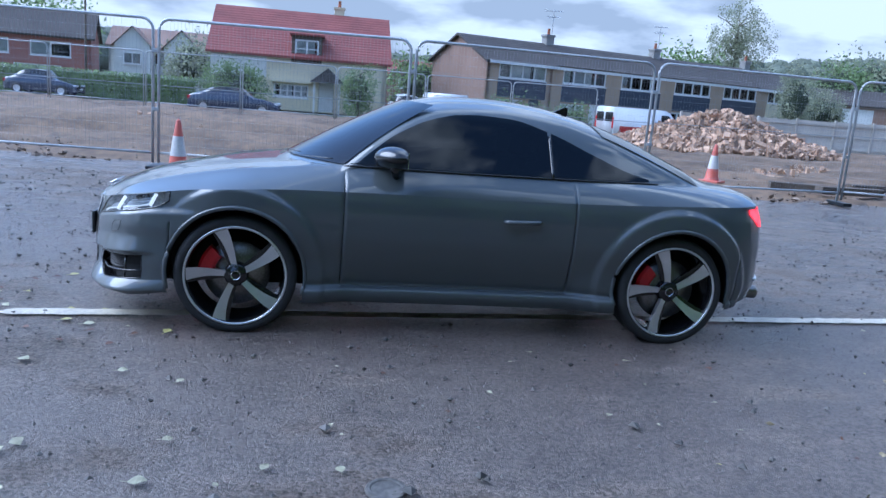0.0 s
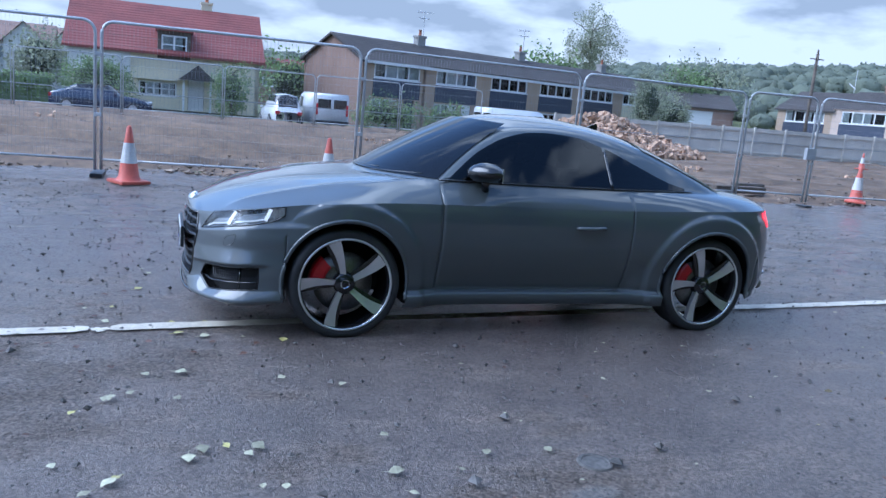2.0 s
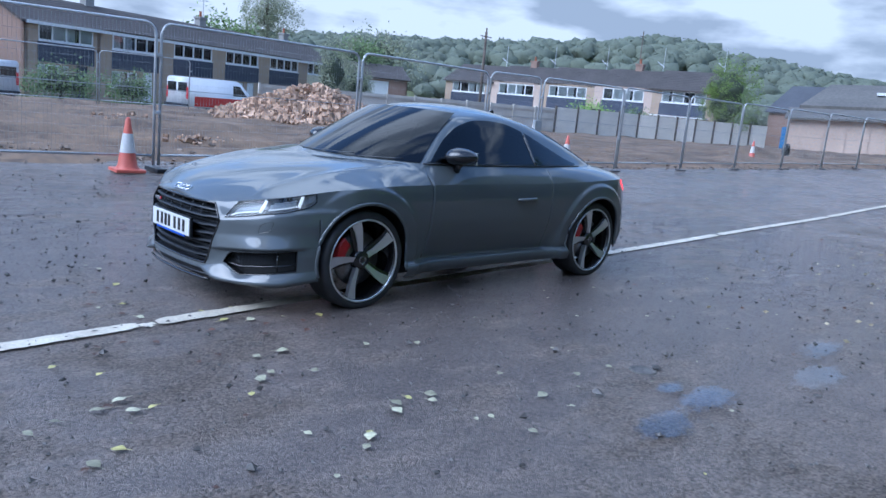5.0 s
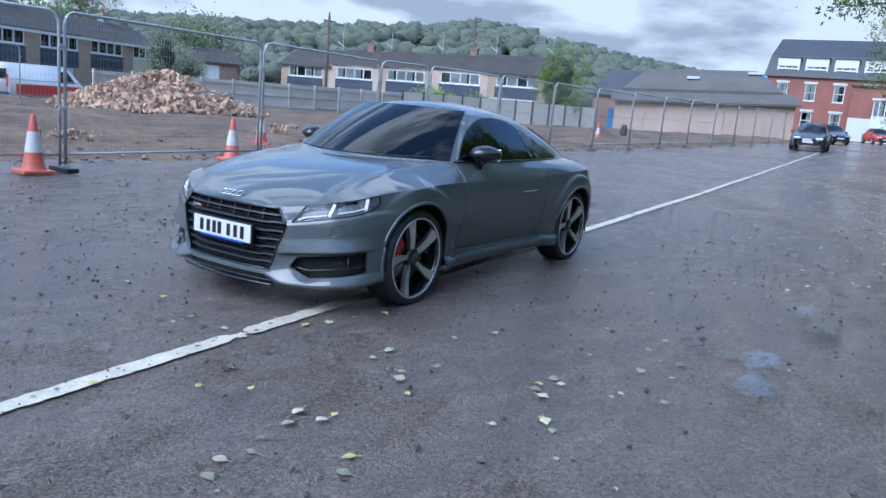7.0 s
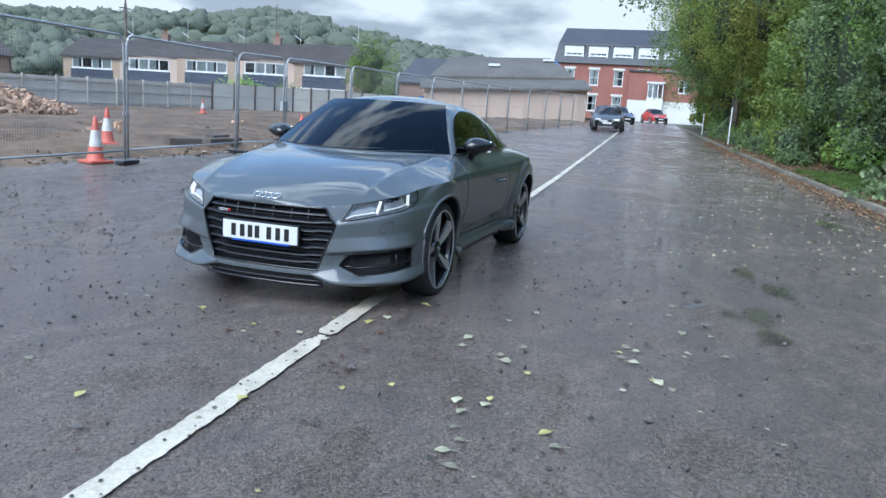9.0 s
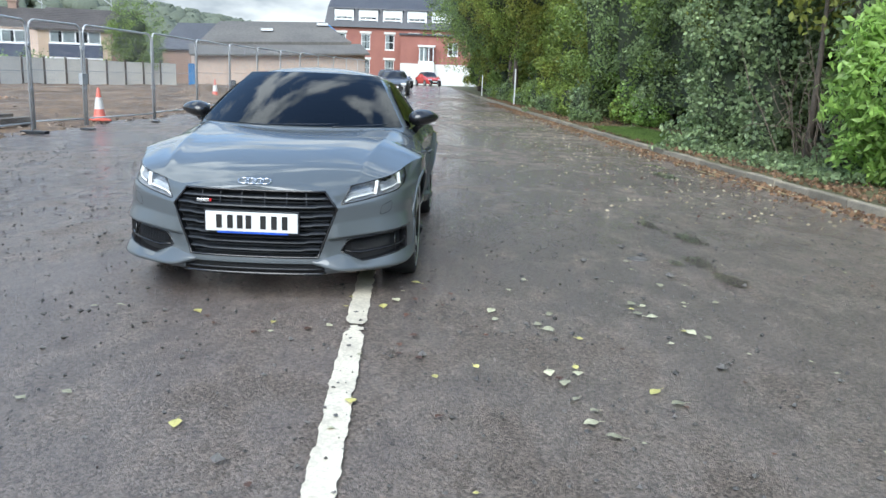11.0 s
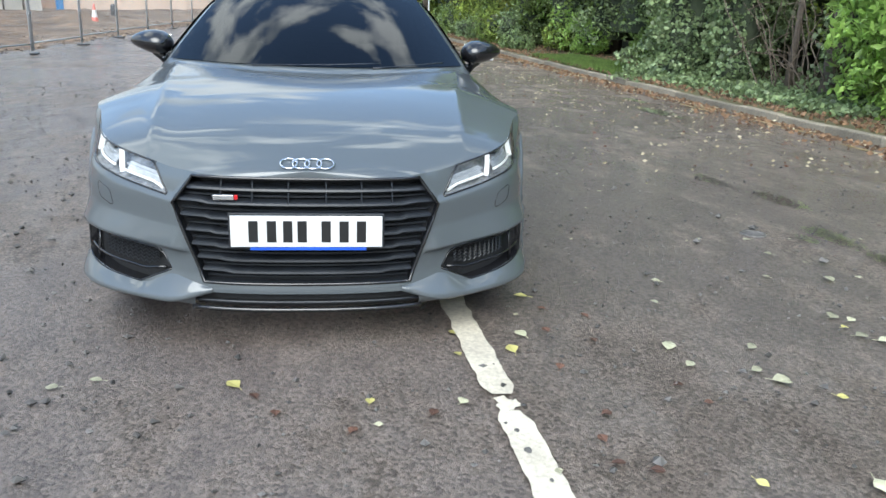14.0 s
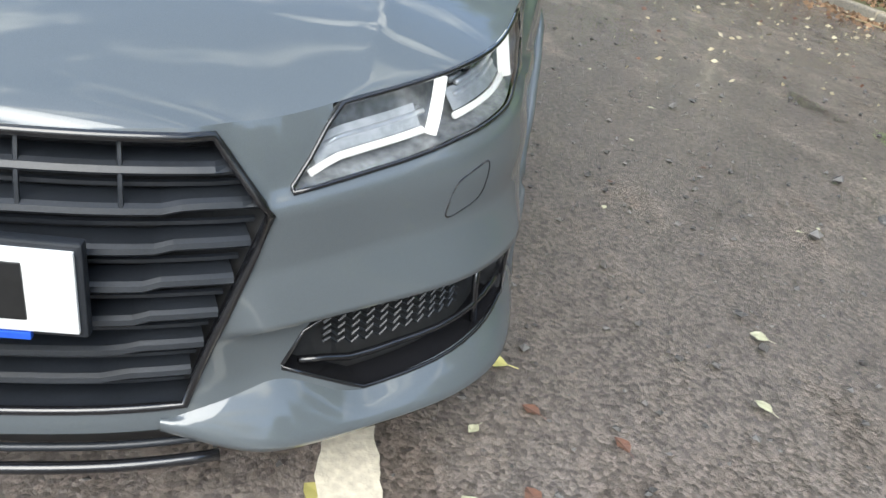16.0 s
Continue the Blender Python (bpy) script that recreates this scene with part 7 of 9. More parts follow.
def brick_block():
    """Tall red brick house with a mansard roof at the end of the road."""
    b = thing("brick_building", 88.0, 17.6, 1.0, -90, "tall red brick building with slate mansard and white windows", "building")
    w, ze = 15.5, 6.4
    holes = []
    for k in range(5):
        x = 1.2 + k * 2.9
        holes += [(x, x + 1.1, 3.9, 5.7), (x, x + 1.1, 0.9, 2.7)]
    bm = bmesh.new()
    wall_with_holes(bm, w, ze, 0.35, holes)
    box(bm, 0, 0.35, 0.35, 9, 0, ze), box(bm, w - 0.35, w, 0.35, 9, 0, ze), box(bm, 0, w, 8.65, 9, 0, ze)
    loose_parts("wall", bm, M_REDBRICK, b)
    for q in holes:
        win = window_in(b, *q, 0.08, 1, 2)
        bm = bmesh.new()
        box(bm, q[0] - 0.15, q[1] + 0.15, -0.06, -0.002, q[3] + 0.02, q[3] + 0.28)
        part("lintel", bm, M_WHITE_R, win)
    bm = bmesh.new()
    lo = [(-0.3, -0.3, ze), (w + 0.3, -0.3, ze), (w + 0.3, 9.3, ze), (-0.3, 9.3, ze)]
    mid = [(0.0, 0.5, ze + 2.3), (w, 0.5, ze + 2.3), (w, 8.5, ze + 2.3), (0.0, 8.5, ze + 2.3)]
    top = [(0.0, 4.5, ze + 4.5), (w, 4.5, ze + 4.5)]
    a, m_, t_ = [bm.verts.new(p) for p in lo], [bm.verts.new(p) for p in mid], [bm.verts.new(p) for p in top]
    for i in range(4):
        bm.faces.new((a[i], a[(i + 1) % 4], m_[(i + 1) % 4], m_[i]))
    bm.faces.new((m_[0], m_[1], t_[1], t_[0])), bm.faces.new((m_[2], m_[3], t_[0], t_[1])), bm.faces.new((m_[1], m_[2], t_[1])), bm.faces.new((m_[3], m_[0], t_[0]))
    part("roof", bm, M_SLATE, b)
    for k in range(5):
        x = 0.9 + k * 2.9
        dm = thing("dormer", x, 0, ze)
        dm.parent = b
        bm = bmesh.new()
        wall_with_holes(bm, 2.3, 1.3, 0.15, [(0.15, 2.15, 0.12, 1.18)], -0.05, 0.0, 0.75)
        loose_parts("dormer_wall", bm, M_UPVC, dm)
        bm = bmesh.new()
        box(bm, -0.1, 2.4, -0.15, 1.5, 2.05, 2.15)
        part("dormer_roof", bm, M_SLATE, dm)
        window_in(dm, 0.15, 2.15, 0.87, 1.93, 0.0, 3)
    dark_room(b, w, 9, ze)
    wing = thing("brick_wing", 86.0, 8.5, 1.0, -90, "lower red brick wing with white ground floor", "building")
    bm = bmesh.new()
    wall_with_holes(bm, 9.0, 5.6, 0.35, [(5.5, 6.7, 3.4, 4.9)])
    box(bm, 0, 9.0, 7, 7.35, 0, 5.6), box(bm, 0, 0.35, 0.35, 7, 0, 5.6), box(bm, 8.65, 9, 0.35, 7, 0, 5.6)
    loose_parts("wall", bm, M_REDBRICK, wing)
    window_in(wing, 5.5, 6.7, 3.4, 4.9, 0.08, 2, 2)
    bm = bmesh.new()
    box(bm, 0.0, 9.0, -0.10, -0.002, 0, 2.4)
    part("shop_front", bm, M_WHITE_R, wing)
    bm = bmesh.new()
    box(bm, -0.2, 9.2, -0.2, 7.5, 5.6, 5.8)
    part("roof", bm, M_SLATE, wing)
    bay = thing("bay_window", 2.2, -1.0, 2.4)
    bay.parent = wing
    bm = bmesh.new()
    box(bm, 0, 1.8, 0, 0.85, -1.2, 0.2), box(bm, -0.1, 1.9, -0.1, 0.85, 1.9, 2.1)
    loose_parts("bay_wall", bm, M_UPVC, bay)
    window_in(bay, 0.05, 1.75, 0.22, 1.88, 0.05, 3)


brick_block()


# ---------------------------------------------------------------- other vehicles
def simple_wheel(parent, x, y, r):
    w = thing("wheel", x, y, r)
    w.parent = parent
    bm = bmesh.new()
    lathe(bm, [(r * 0.62, -0.09), (r * 0.9, -0.10), (r, -0.07), (r, 0.07), (r * 0.9, 0.10), (r * 0.62, 0.09)], 22, "y")
    part("tyre", bm, M_RUBBER, w, smooth=True)
    bm = bmesh.new()
    for s in (-1, 1):
        lathe(bm, [(r * 0.64, s * 0.085), (r * 0.5, s * 0.06), (r * 0.15, s * 0.08), (0.0, s * 0.085)], 22, "y")
    part("rim", bm, M_ALLOY, w, smooth=True)


def far_car(x, y, rz, paint, label, L=4.4, W_=1.78, H=1.46, lights=False, estate=False):
    c = thing("car", x, y, gz(x, y) + 0.01, rz, label, "car", "parked cars")
    hood, cowl, roof0, roof1, tail = -L / 2, -L * 0.24, -L * 0.06, L * (0.36 if estate else 0.22), L / 2
    low = curve([(hood, 0.62), (hood + 0.25, 0.74), (cowl, 0.92), (roof1, 0.96), (tail - 0.2, 0.93), (tail, 0.78)])
    up = curve([(hood, 0.0), (cowl, 0.0), (roof0, H - 0.94), (0.1 * L, H - 0.92), (roof1, H - 0.99), (tail - (0.12 if estate else 0.28), 0.02), (tail, 0.0)])
    xs_ = np.linspace(hood, tail, 42)
    verts, n = [], 13
    for x_ in xs_:
        half = W_ / 2 * (1 - 0.20 * abs(2 * x_ / L) ** 6 - 0.06 * abs(2 * x_ / L) ** 2)
        zl, zu = float(low(x_)), float(up(x_))
        prof = [(half * 0.92, 0.22), (half * 0.99, 0.40), (half, 0.60), (half * 0.97, zl - 0.08), (half * 0.88, zl), (half * 0.80, zl + zu * 0.45), (half * 0.66, zl + zu * 0.93)]
        row = prof + [(0.0, zl + zu + 0.03)] + [(-a, b) for a, b in prof[::-1]]
        verts += [(x_, a, b) for a, b in row]
    n = 15
    body_faces, glass_faces = [], []
    for i in range(41):
        for k in range(n - 1):
            f = (i * n + k, i * n + k + 1, (i + 1) * n + k + 1, (i + 1) * n + k)
            xm = 0.5 * (xs_[i] + xs_[i + 1])
            side = k in (5, 8) and cowl + 0.25 < xm < tail - 0.45
            ends = k in (6, 7) and (cowl < xm < roof0 or roof1 < xm < tail - 0.2)
            (glass_faces if (side or ends) else body_faces).append(f)
    pydata("body", verts, body_faces, paint, c, smooth=True)
    pydata("glasshouse", verts, glass_faces, M_BLACK, c, "dark car windows", smooth=True)
    for sx in (hood + 0.85, tail - 0.85):
        for sy in (-1, 1):
            simple_wheel(c, sx, sy * (W_ / 2 - 0.08), 0.32)
    for sy in (-1, 1):
        bm = bmesh.new()
        box(bm, hood - 0.01, hood + 0.28, sy * W_ * 0.30 - 0.17, sy * W_ * 0.30 + 0.17, 0.60, 0.72, 0.03)
        part("headlight", bm, M_REFLECTOR, c)
        bm = bmesh.new()
        box(bm, tail - 0.16, tail + 0.012, sy * W_ * 0.33 - 0.12, sy * W_ * 0.33 + 0.12, 0.66, 0.84, 0.03)
        part("tail_light", bm, M_CALIPER, c)
        bm = bmesh.new()
        box(bm, cowl + 0.35, cowl + 0.5, sy * (W_ / 2 + 0.06) - 0.08, sy * (W_ / 2 + 0.06) + 0.08, 0.90, 1.02, 0.03)
        part("door_mirror", bm, paint, c)
    bm = bmesh.new()
    box(bm, hood - 0.02, hood + 0.05, -W_ * 0.30, W_ * 0.30, 0.30, 0.52, 0.02)
    part("grille", bm, M_CAVITY, c)
    bm = bmesh.new()
    box(bm, hood - 0.035, hood - 0.022, -0.26, 0.26, 0.42, 0.53)
    part("number_plate", bm, M_PLATE, c)
    return c


def van(x, y, rz, label, lower=None):
    v = thing("van", x, y, gz(x, y) + 0.01, rz, label, "van", "parked vans")
    L, W_, H = 4.9, 1.9, 1.95
    bm = bmesh.new()
    prof = [(-L / 2, 0.30), (-L / 2, 0.85), (-L / 2 + 0.55, 1.08), (-L / 2 + 1.25, H - 0.12), (-L / 2 + 1.6, H), (L / 2 - 0.08, H), (L / 2, H - 0.15), (L / 2, 0.30)]
    a = [bm.verts.new((p, -W_ / 2 * (0.97 if z > 1.2 else 1), z)) for p, z in prof]
    b = [bm.verts.new((p, W_ / 2 * (0.97 if z > 1.2 else 1), z)) for p, z in prof]
    n = len(prof)
    for i in range(n):
        bm.faces.new((a[i], b[i], b[(i + 1) % n], a[(i + 1) % n]))
    bm.faces.new(a[::-1]), bm.faces.new(b)
    bmesh.ops.bevel(bm, geom=list(bm.edges), offset=0.05, segments=2, affect="EDGES")
    bmesh.ops.recalc_face_normals(bm, faces=bm.faces)
    part("body", bm, M_VANWHITE, v, smooth=True)
    bm = bmesh.new()
    k0, k1 = Vector((-L / 2 + 0.62, 0, 1.13)), Vector((-L / 2 + 1.22, 0, H - 0.16))
    vs = [bm.verts.new((p.x - 0.012, s * W_ * 0.42, p.z + 0.012)) for p, s in ((k0, -1), (k0, 1), (k1, 1), (k1, -1))]
    bm.faces.new(vs)
    part("windscreen", bm, M_BLACK, v)
    for s in (-1, 1):
        bm = bmesh.new()
        vs = [bm.verts.new((p, s * (W_ / 2 * z_w + 0.006), z)) for p, z, z_w in ((-L / 2 + 0.85, 1.12, 1.0), (-L / 2 + 1.85, 1.12, 1.0), (-L / 2 + 1.85, 1.68, 0.975), (-L / 2 + 1.36, 1.68, 0.975))]
        bm.faces.new(vs)
        part("cab_window", bm, M_BLACK, v)
        if lower:
            bm = bmesh.new()
            box(bm, -L / 2 + 0.5, L / 2 - 0.4, s * (W_ / 2 + 0.004) - 0.003, s * (W_ / 2 + 0.004) + 0.003, 0.42, 0.95)
            part("side_stripe", bm, lower, v, "red lower side stripe")
        bm = bmesh.new()
        box(bm, L / 2 - 0.02, L / 2 + 0.012, s * 0.84 - 0.06, s * 0.84 + 0.06, 0.8, 1.4, 0.01)
        part("tail_light", bm, M_CALIPER, v)
        for sx in (-L / 2 + 0.85, L / 2 - 0.95):
            simple_wheel(v, sx, s * (W_ / 2 - 0.1), 0.33)
    bm = bmesh.new()
    for s in (-1, 1):
        box(bm, L / 2 - 0.004, L / 2 + 0.008, s * 0.44 - 0.36, s * 0.44 + 0.36, 1.15, 1.65)
    loose_parts("rear_window", bm, M_BLACK, v)
    bm = bmesh.new()
    box(bm, L / 2 - 0.05, L / 2 + 0.10, -W_ / 2, W_ / 2, 0.34, 0.52, 0.03)
    part("bumper", bm, M_PLASTIC, v)
    return v


far_car(-6.5, 38.3, 180, M_NAVYCAR, "dark blue saloon car parked on the street", 4.75, 1.8, 1.38)
far_car(-18.6, 45.0, 178, M_NAVYCAR, "dark blue hatchback parked in front of houses", 4.2)
far_car(2.6, 39.2, -85, M_VANWHITE, "white estate car seen from behind", 4.5, 1.8, 1.7, estate=True)
van(4.9, 39.5, -85, "white panel van seen from behind")
van(15.9, 36.9, 194, "white van with red lower stripe", M_VANRED)
far_car(41.5, 4.1, 6, M_SILVERCAR, "grey-silver car parked beside the white line", 4.4, 1.8, 1.40)
far_car(47.5, 5.2, 6, M_SILVERCAR, "pale car parked behind another", 4.3)
far_car(78.0, 4.6, 25, M_VANRED, "red car parked across the road end", 4.2)
far_car(61.5, 6.2, 30, M_NAVYCAR, "dark car at the road end", 4.2)

# poles
for x, y, h, r in ((32.7, 32.5, 6.5, 0.11), (-21.5, 62.0, 8.0, 0.10), (63.0, 41.0, 9.5, 0.06)):
    p = thing("utility_pole", x, y, gz(x, y), 0, "tall weathered wooden utility pole", "pole", "utility poles")
    bm = bmesh.new()
    tube(bm, [(0, 0, 0), (0, 0, h)], [r, r * 0.75], 10)
    part("pole", bm, M_BARK, p, smooth=True)
    bm = bmesh.new()
    tube(bm, [(-0.5, 0, h - 0.3), (0.5, 0, h - 0.3)], 0.035, 6)
    tube(bm, [(0, 0, h - 0.2), (0, 0, h + 0.25)], 0.05, 6)
    part("crossarm", bm, M_BARK, p)
for x, y, h in ((30.0, -2.4, 1.65), (44.0, -1.0, 1.3)):
    p = thing("marker_post", x, float(kerb_y(x)) - 0.25, gz(x, y) + 0.09, 0, "slim pale marker post on the verge", "post", "verge posts")
    bm = bmesh.new()
    box(bm, -0.03, 0.03, -0.03, 0.03, 0, h, 0.008)
    part("post", bm, M_UPVC, p)


# ---------------------------------------------------------------- trees, hedge, hill
def lumps(seed, n=7):
    r_ = np.random.default_rng(seed)
    d = r_.normal(size=(n, 3))
    d /= np.linalg.norm(d, axis=1, keepdims=True)
    return d, r_.uniform(0.10, 0.30, n)


def column_radius(z):
    return np.minimum(1, 0.82 + 1.2 * z) * np.sqrt(np.clip(1 - (np.clip(z - 0.45, 0, 1) / 0.57) ** 2.4, 0.0, 1))


def crown_points(n, rx, ry, h, z0, seed, shape="round", shell=0.35, lump=None):
    """Leaf places in the outer shell of a lumpy crown."""
    r_ = np.random.default_rng(seed)
    if shape == "column":
        z, a = r_.uniform(0, 1, n) ** 0.9, r_.uniform(0, math.tau, n)
        rad = column_radius(z) * (1 - shell * r_.uniform(0, 1, n) ** 1.8)
        rad = rad * (1 + 0.26 * np.sin(3 * a + 6 * z + seed) + 0.17 * np.sin(5 * a - 11 * z + 2 * seed) + 0.07 * np.sin(9 * a + 23 * z))
        return np.stack([rad * rx * np.cos(a), rad * ry * np.sin(a), z0 + h * z * (1 + 0.04 * np.sin(4 * a + seed))], 1)
    d = r_.normal(size=(n, 3))
    d /= np.linalg.norm(d, axis=1, keepdims=True)
    ld, la = lump or lumps(seed + 1)
    bulge = 1 + sum(a * np.maximum(0, d @ v - 0.55) / 0.45 - 0.03 for v, a in zip(ld, la))
    q = 1 - shell * r_.uniform(0, 1, n) ** 1.6
    q = q * bulge * (1 + 0.07 * np.sin(9 * d[:, 0] + 7 * d[:, 2] + seed) + 0.05 * np.sin(17 * d[:, 1] + 13 * d[:, 2]))
    p = d * q[:, None]
    return np.stack([p[:, 0] * rx, p[:, 1] * ry, z0 + h * (p[:, 2] + 1) / 2], 1)


def clumped(pts, per, spread, hang, seed, centre_z=None):
    """Turns each place into a hanging tuft of leaves."""
    r_ = np.random.default_rng(seed + 40)
    n = len(pts)
    out = pts[:, :2] / (np.linalg.norm(pts[:, :2], axis=1, keepdims=True) + 1e-6)
    axis = np.concatenate([out * 0.45, -np.ones((n, 1)) * 0.9], 1) + r_.normal(0, 0.25, (n, 3))
    length = hang * r_.uniform(0.4, 1.3, n)
    t = r_.uniform(0, 1, (n, per))
    tufts = pts[:, None, :] + axis[:, None, :] * (length[:, None] * (t - 0.4))[:, :, None]
    tufts = tufts + r_.normal(0, 1, (n, per, 3)) * (spread * (1.1 - 0.75 * t))[:, :, None]
    return tufts.reshape(-1, 3)


def boughs(centres, per, radius, seed):
    """Rounded sprays of leaves round the given centres, thickest on their upper and outer sides."""
    r_ = np.random.default_rng(seed + 60)
    n = len(centres)
    out = centres.copy()
    out[:, 2] = 0
    out /= np.linalg.norm(out, axis=1, keepdims=True) + 1e-6
    d = r_.normal(size=(n, per, 3)) + out[:, None, :] * 0.55 + np.array((0, 0, 0.45))
    d /= np.linalg.norm(d, axis=2, keepdims=True)
    rad = radius * r_.uniform(0.55, 1.35, (n, 1, 1)) * (1 - 0.5 * r_.uniform(0, 1, (n, per, 1)) ** 1.7)
    wob = 1 + 0.22 * np.sin(5 * d[:, :, :1] + 4 * d[:, :, 2:] + np.arange(n)[:, None, None])
    tilt = out[:, None, :] * rad * 0.3 * np.abs(d[:, :, 2:])
    return (centres[:, None, :] + d * rad * wob * np.array((1, 1, 0.8)) + tilt).reshape(-1, 3)


def crown_core(rx, ry, h, z0, seed, material, parent, shape="round", scale=0.72):
    # added solid body that stops see-through, coloured dark as the shade within the crown
    bm = bmesh.new()
    if shape == "column":
        rings = []
        for z in np.linspace(0, 0.95, 16):
            r = float(column_radius(np.array(z))) * scale
            rings.append([bm.verts.new((r * rx * (1 + 0.13 * math.sin(3 * a + 6 * z + seed) + 0.10 * math.sin(5 * a - 11 * z + 2 * seed)) * math.cos(a),
                                        r * ry * (1 + 0.13 * math.sin(3 * a + 6 * z + seed) + 0.10 * math.sin(5 * a - 11 * z + 2 * seed)) * math.sin(a), z0 + h * z)) for a in np.linspace(0, math.tau, 21)[:-1]])
        for p, q in zip(rings, rings[1:]):
            for k in range(20):
                bm.faces.new((p[k], p[(k + 1) % 20], q[(k + 1) % 20], q[k]))
        bm.faces.new(rings[-1])
    else:
        bmesh.ops.create_icosphere(bm, subdivisions=3, radius=1.0)
        for v in bm.verts:
            d = v.co.normalized()
            k = scale * (1 + 0.12 * math.sin(5 * d.x + seed) + 0.10 * math.sin(7 * d.z + 4 * d.y + seed))
            v.co = Vector((d.x * k * rx, d.y * k * ry, z0 + h * (d.z * k + 1) / 2))
    return part("inner_growth", bm, material, parent, smooth=True, kind="stuff")


def limb_set(bm, h, r, spread, n, seed, z_from=0.3):
    r_ = np.random.default_rng(seed)
    trunk = [(0.06 * h * math.sin(3 * t + seed) * t * 0.3, 0.05 * h * math.cos(2 * t + seed) * t * 0.3, h * t) for t in np.linspace(0, 0.85, 7)]
    tube(bm, trunk, [r * (1.25 if i == 0 else 1 - 0.8 * i / 6) for i in range(7)], 9)
    for i in range(n):
        t = r_.uniform(z_from, 0.8)
        a = r_.uniform(0, math.tau)
        p = Vector((0.06 * h * math.sin(3 * t + seed) * t * 0.3, 0.05 * h * math.cos(2 * t + seed) * t * 0.3, h * t))
        L = spread * r_.uniform(0.5, 1.0)
        q = [p, p + Vector((math.cos(a) * L * 0.5, math.sin(a) * L * 0.5, L * 0.32)), p + Vector((math.cos(a + 0.2) * L, math.sin(a + 0.2) * L, L * 0.45))]
        tube(bm, q, [r * 0.42 * (1 - t * 0.5), r * 0.26 * (1 - t * 0.5), 0.012], 6)


def tree(name, x, y, h, rx, ry, n, leaf, material, label, category, seed, trunk_r=0.2, shape="round", base=0.25, droop=0.0, group="", core=True, z=None, shell=0.42, core_scale=0.55, fresh=None):
    t = thing(name, x, y, gz(x, y) if z is None else z, 0, label, category, group)
    bm = bmesh.new()
    limb_set(bm, h, trunk_r, max(rx, ry) * 0.8, 7 if n < 9000 else 12, seed, max(base, 0.2))
    part("trunk", bm, M_BARK, t, "bark-covered trunk with limbs", smooth=True)
    if shape == "column":
        per = 120
        centres = crown_points(int(n * 1.25) // per, rx * 0.90, ry * 0.90, h * (1 - base) * 0.96, h * base, seed, shape, 0.30)
        fresh_n = len(centres) // 3 if fresh else 0
        if fresh_n:
            pts = boughs(centres[:fresh_n], per, 0.30 + 0.10 * rx, seed + 9)
            pts[:, 2] = np.maximum(pts[:, 2], 0.05)
            leaf_mesh("fresh_growth", pts, leaf * 0.95, fresh, t, "lighter leafy sprays", "stuff", np.random.default_rng(seed + 8), 0.15, 0.5)
        pts = np.concatenate([boughs(centres[fresh_n:], per, 0.34 + 0.12 * rx, seed), crown_points(int(n * 0.30), rx * 0.80, ry * 0.80, h * (1 - base), h * base, seed, shape, 0.22)])
    else:
        per = 34 if n > 4000 else 20
        pts = clumped(crown_points(n // per, rx, ry, h * (1 - base), h * base, seed, shape, shell * 1.15), per, leaf * 2.0, leaf * 2.0 * (1 + droop), seed)
    pts[:, 2] = np.maximum(pts[:, 2], 0.05)
    leaf_mesh("crown", pts, leaf, material, t, "leafy crown", "stuff", np.random.default_rng(seed + 7), droop * 0.5 if shape == "column" else droop)
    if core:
        crown_core(rx, ry, h * (1 - base), h * base, seed, M_INNER_SHADE, t, shape, core_scale)
    return t


def verge_z(x, y):
    f = max(0.0, (float(kerb_y(x)) - 0.13 - y) / 7)
    return gz(x, y) + 0.08 + 0.5 * f * f


# tall evergreens along the road
rng = np.random.default_rng(21)
x, k = 16.5, 0
while x < 66:
    yk = float(kerb_y(x))
    hgt = rng.uniform(11.0, 13.5)
    rad = rng.uniform(1.0, 1.9)
    near = x < 30
    tree("evergreen_tree", x, yk - 0.9 - rad * 0.72 - rng.uniform(0, 1.2), hgt, rad, rad, 22000 if near else 10500, 0.125 if near else 0.18, ((M_SPRAY_DARK, M_DARKTREE, M_SPRAY_DARK, M_DARKTREE, M_HEDGE) if x < 21.5 else (M_HEDGE, M_SPRAY_DARK, M_HEDGE, M_SPRAY, M_SPRAY_DARK) if x < 33 else (M_SPRAY, M_HEDGE, M_SPRAY, M_HEDGE, M_SPRAY_DARK))[k % 5],
         "tall yellow-green evergreen forming a hedge along the verge", "tree", 100 + k, 0.13, "column", 0.03, 0.35, "evergreens along the road", z=verge_z(x, yk - 3), shell=0.40, core_scale=0.62, fresh=(M_IVY, M_LAUREL, M_HEDGE)[k % 3] if x < 21.5 else (M_SPRAY, M_HEDGE, M_SPRAY)[k % 3])
    x += rad * 1.25 + rng.uniform(0, 0.3)
    k += 1
# broad crowns that lean out over the far part of the road
for k, (x, dy, hgt, r, mat) in enumerate([(30.5, -0.6, 12.0, 2.7, M_SPRAY), (35.0, 0.6, 13.0, 3.2, M_HEDGE), (39.5, 0.2, 13.2, 4.2, M_SPRAY), (44.5, 0.4, 13.0, 4.3, M_SPRAY_DARK), (50.0, 0.4, 12.6, 4.3, M_DARKTREE), (56.0, 0.3, 12.0, 4.2, M_DARKTREE)]):
    yk = float(kerb_y(x)) - 1.6
    tree("leaning_tree", x, yk + dy, hgt, r, r, 26000, 0.125, mat, "evergreen tree whose crown leans over the road", "tree", 160 + k, 0.15, "round", 0.14, 0.3, "evergreens along the road", z=verge_z(x, yk))
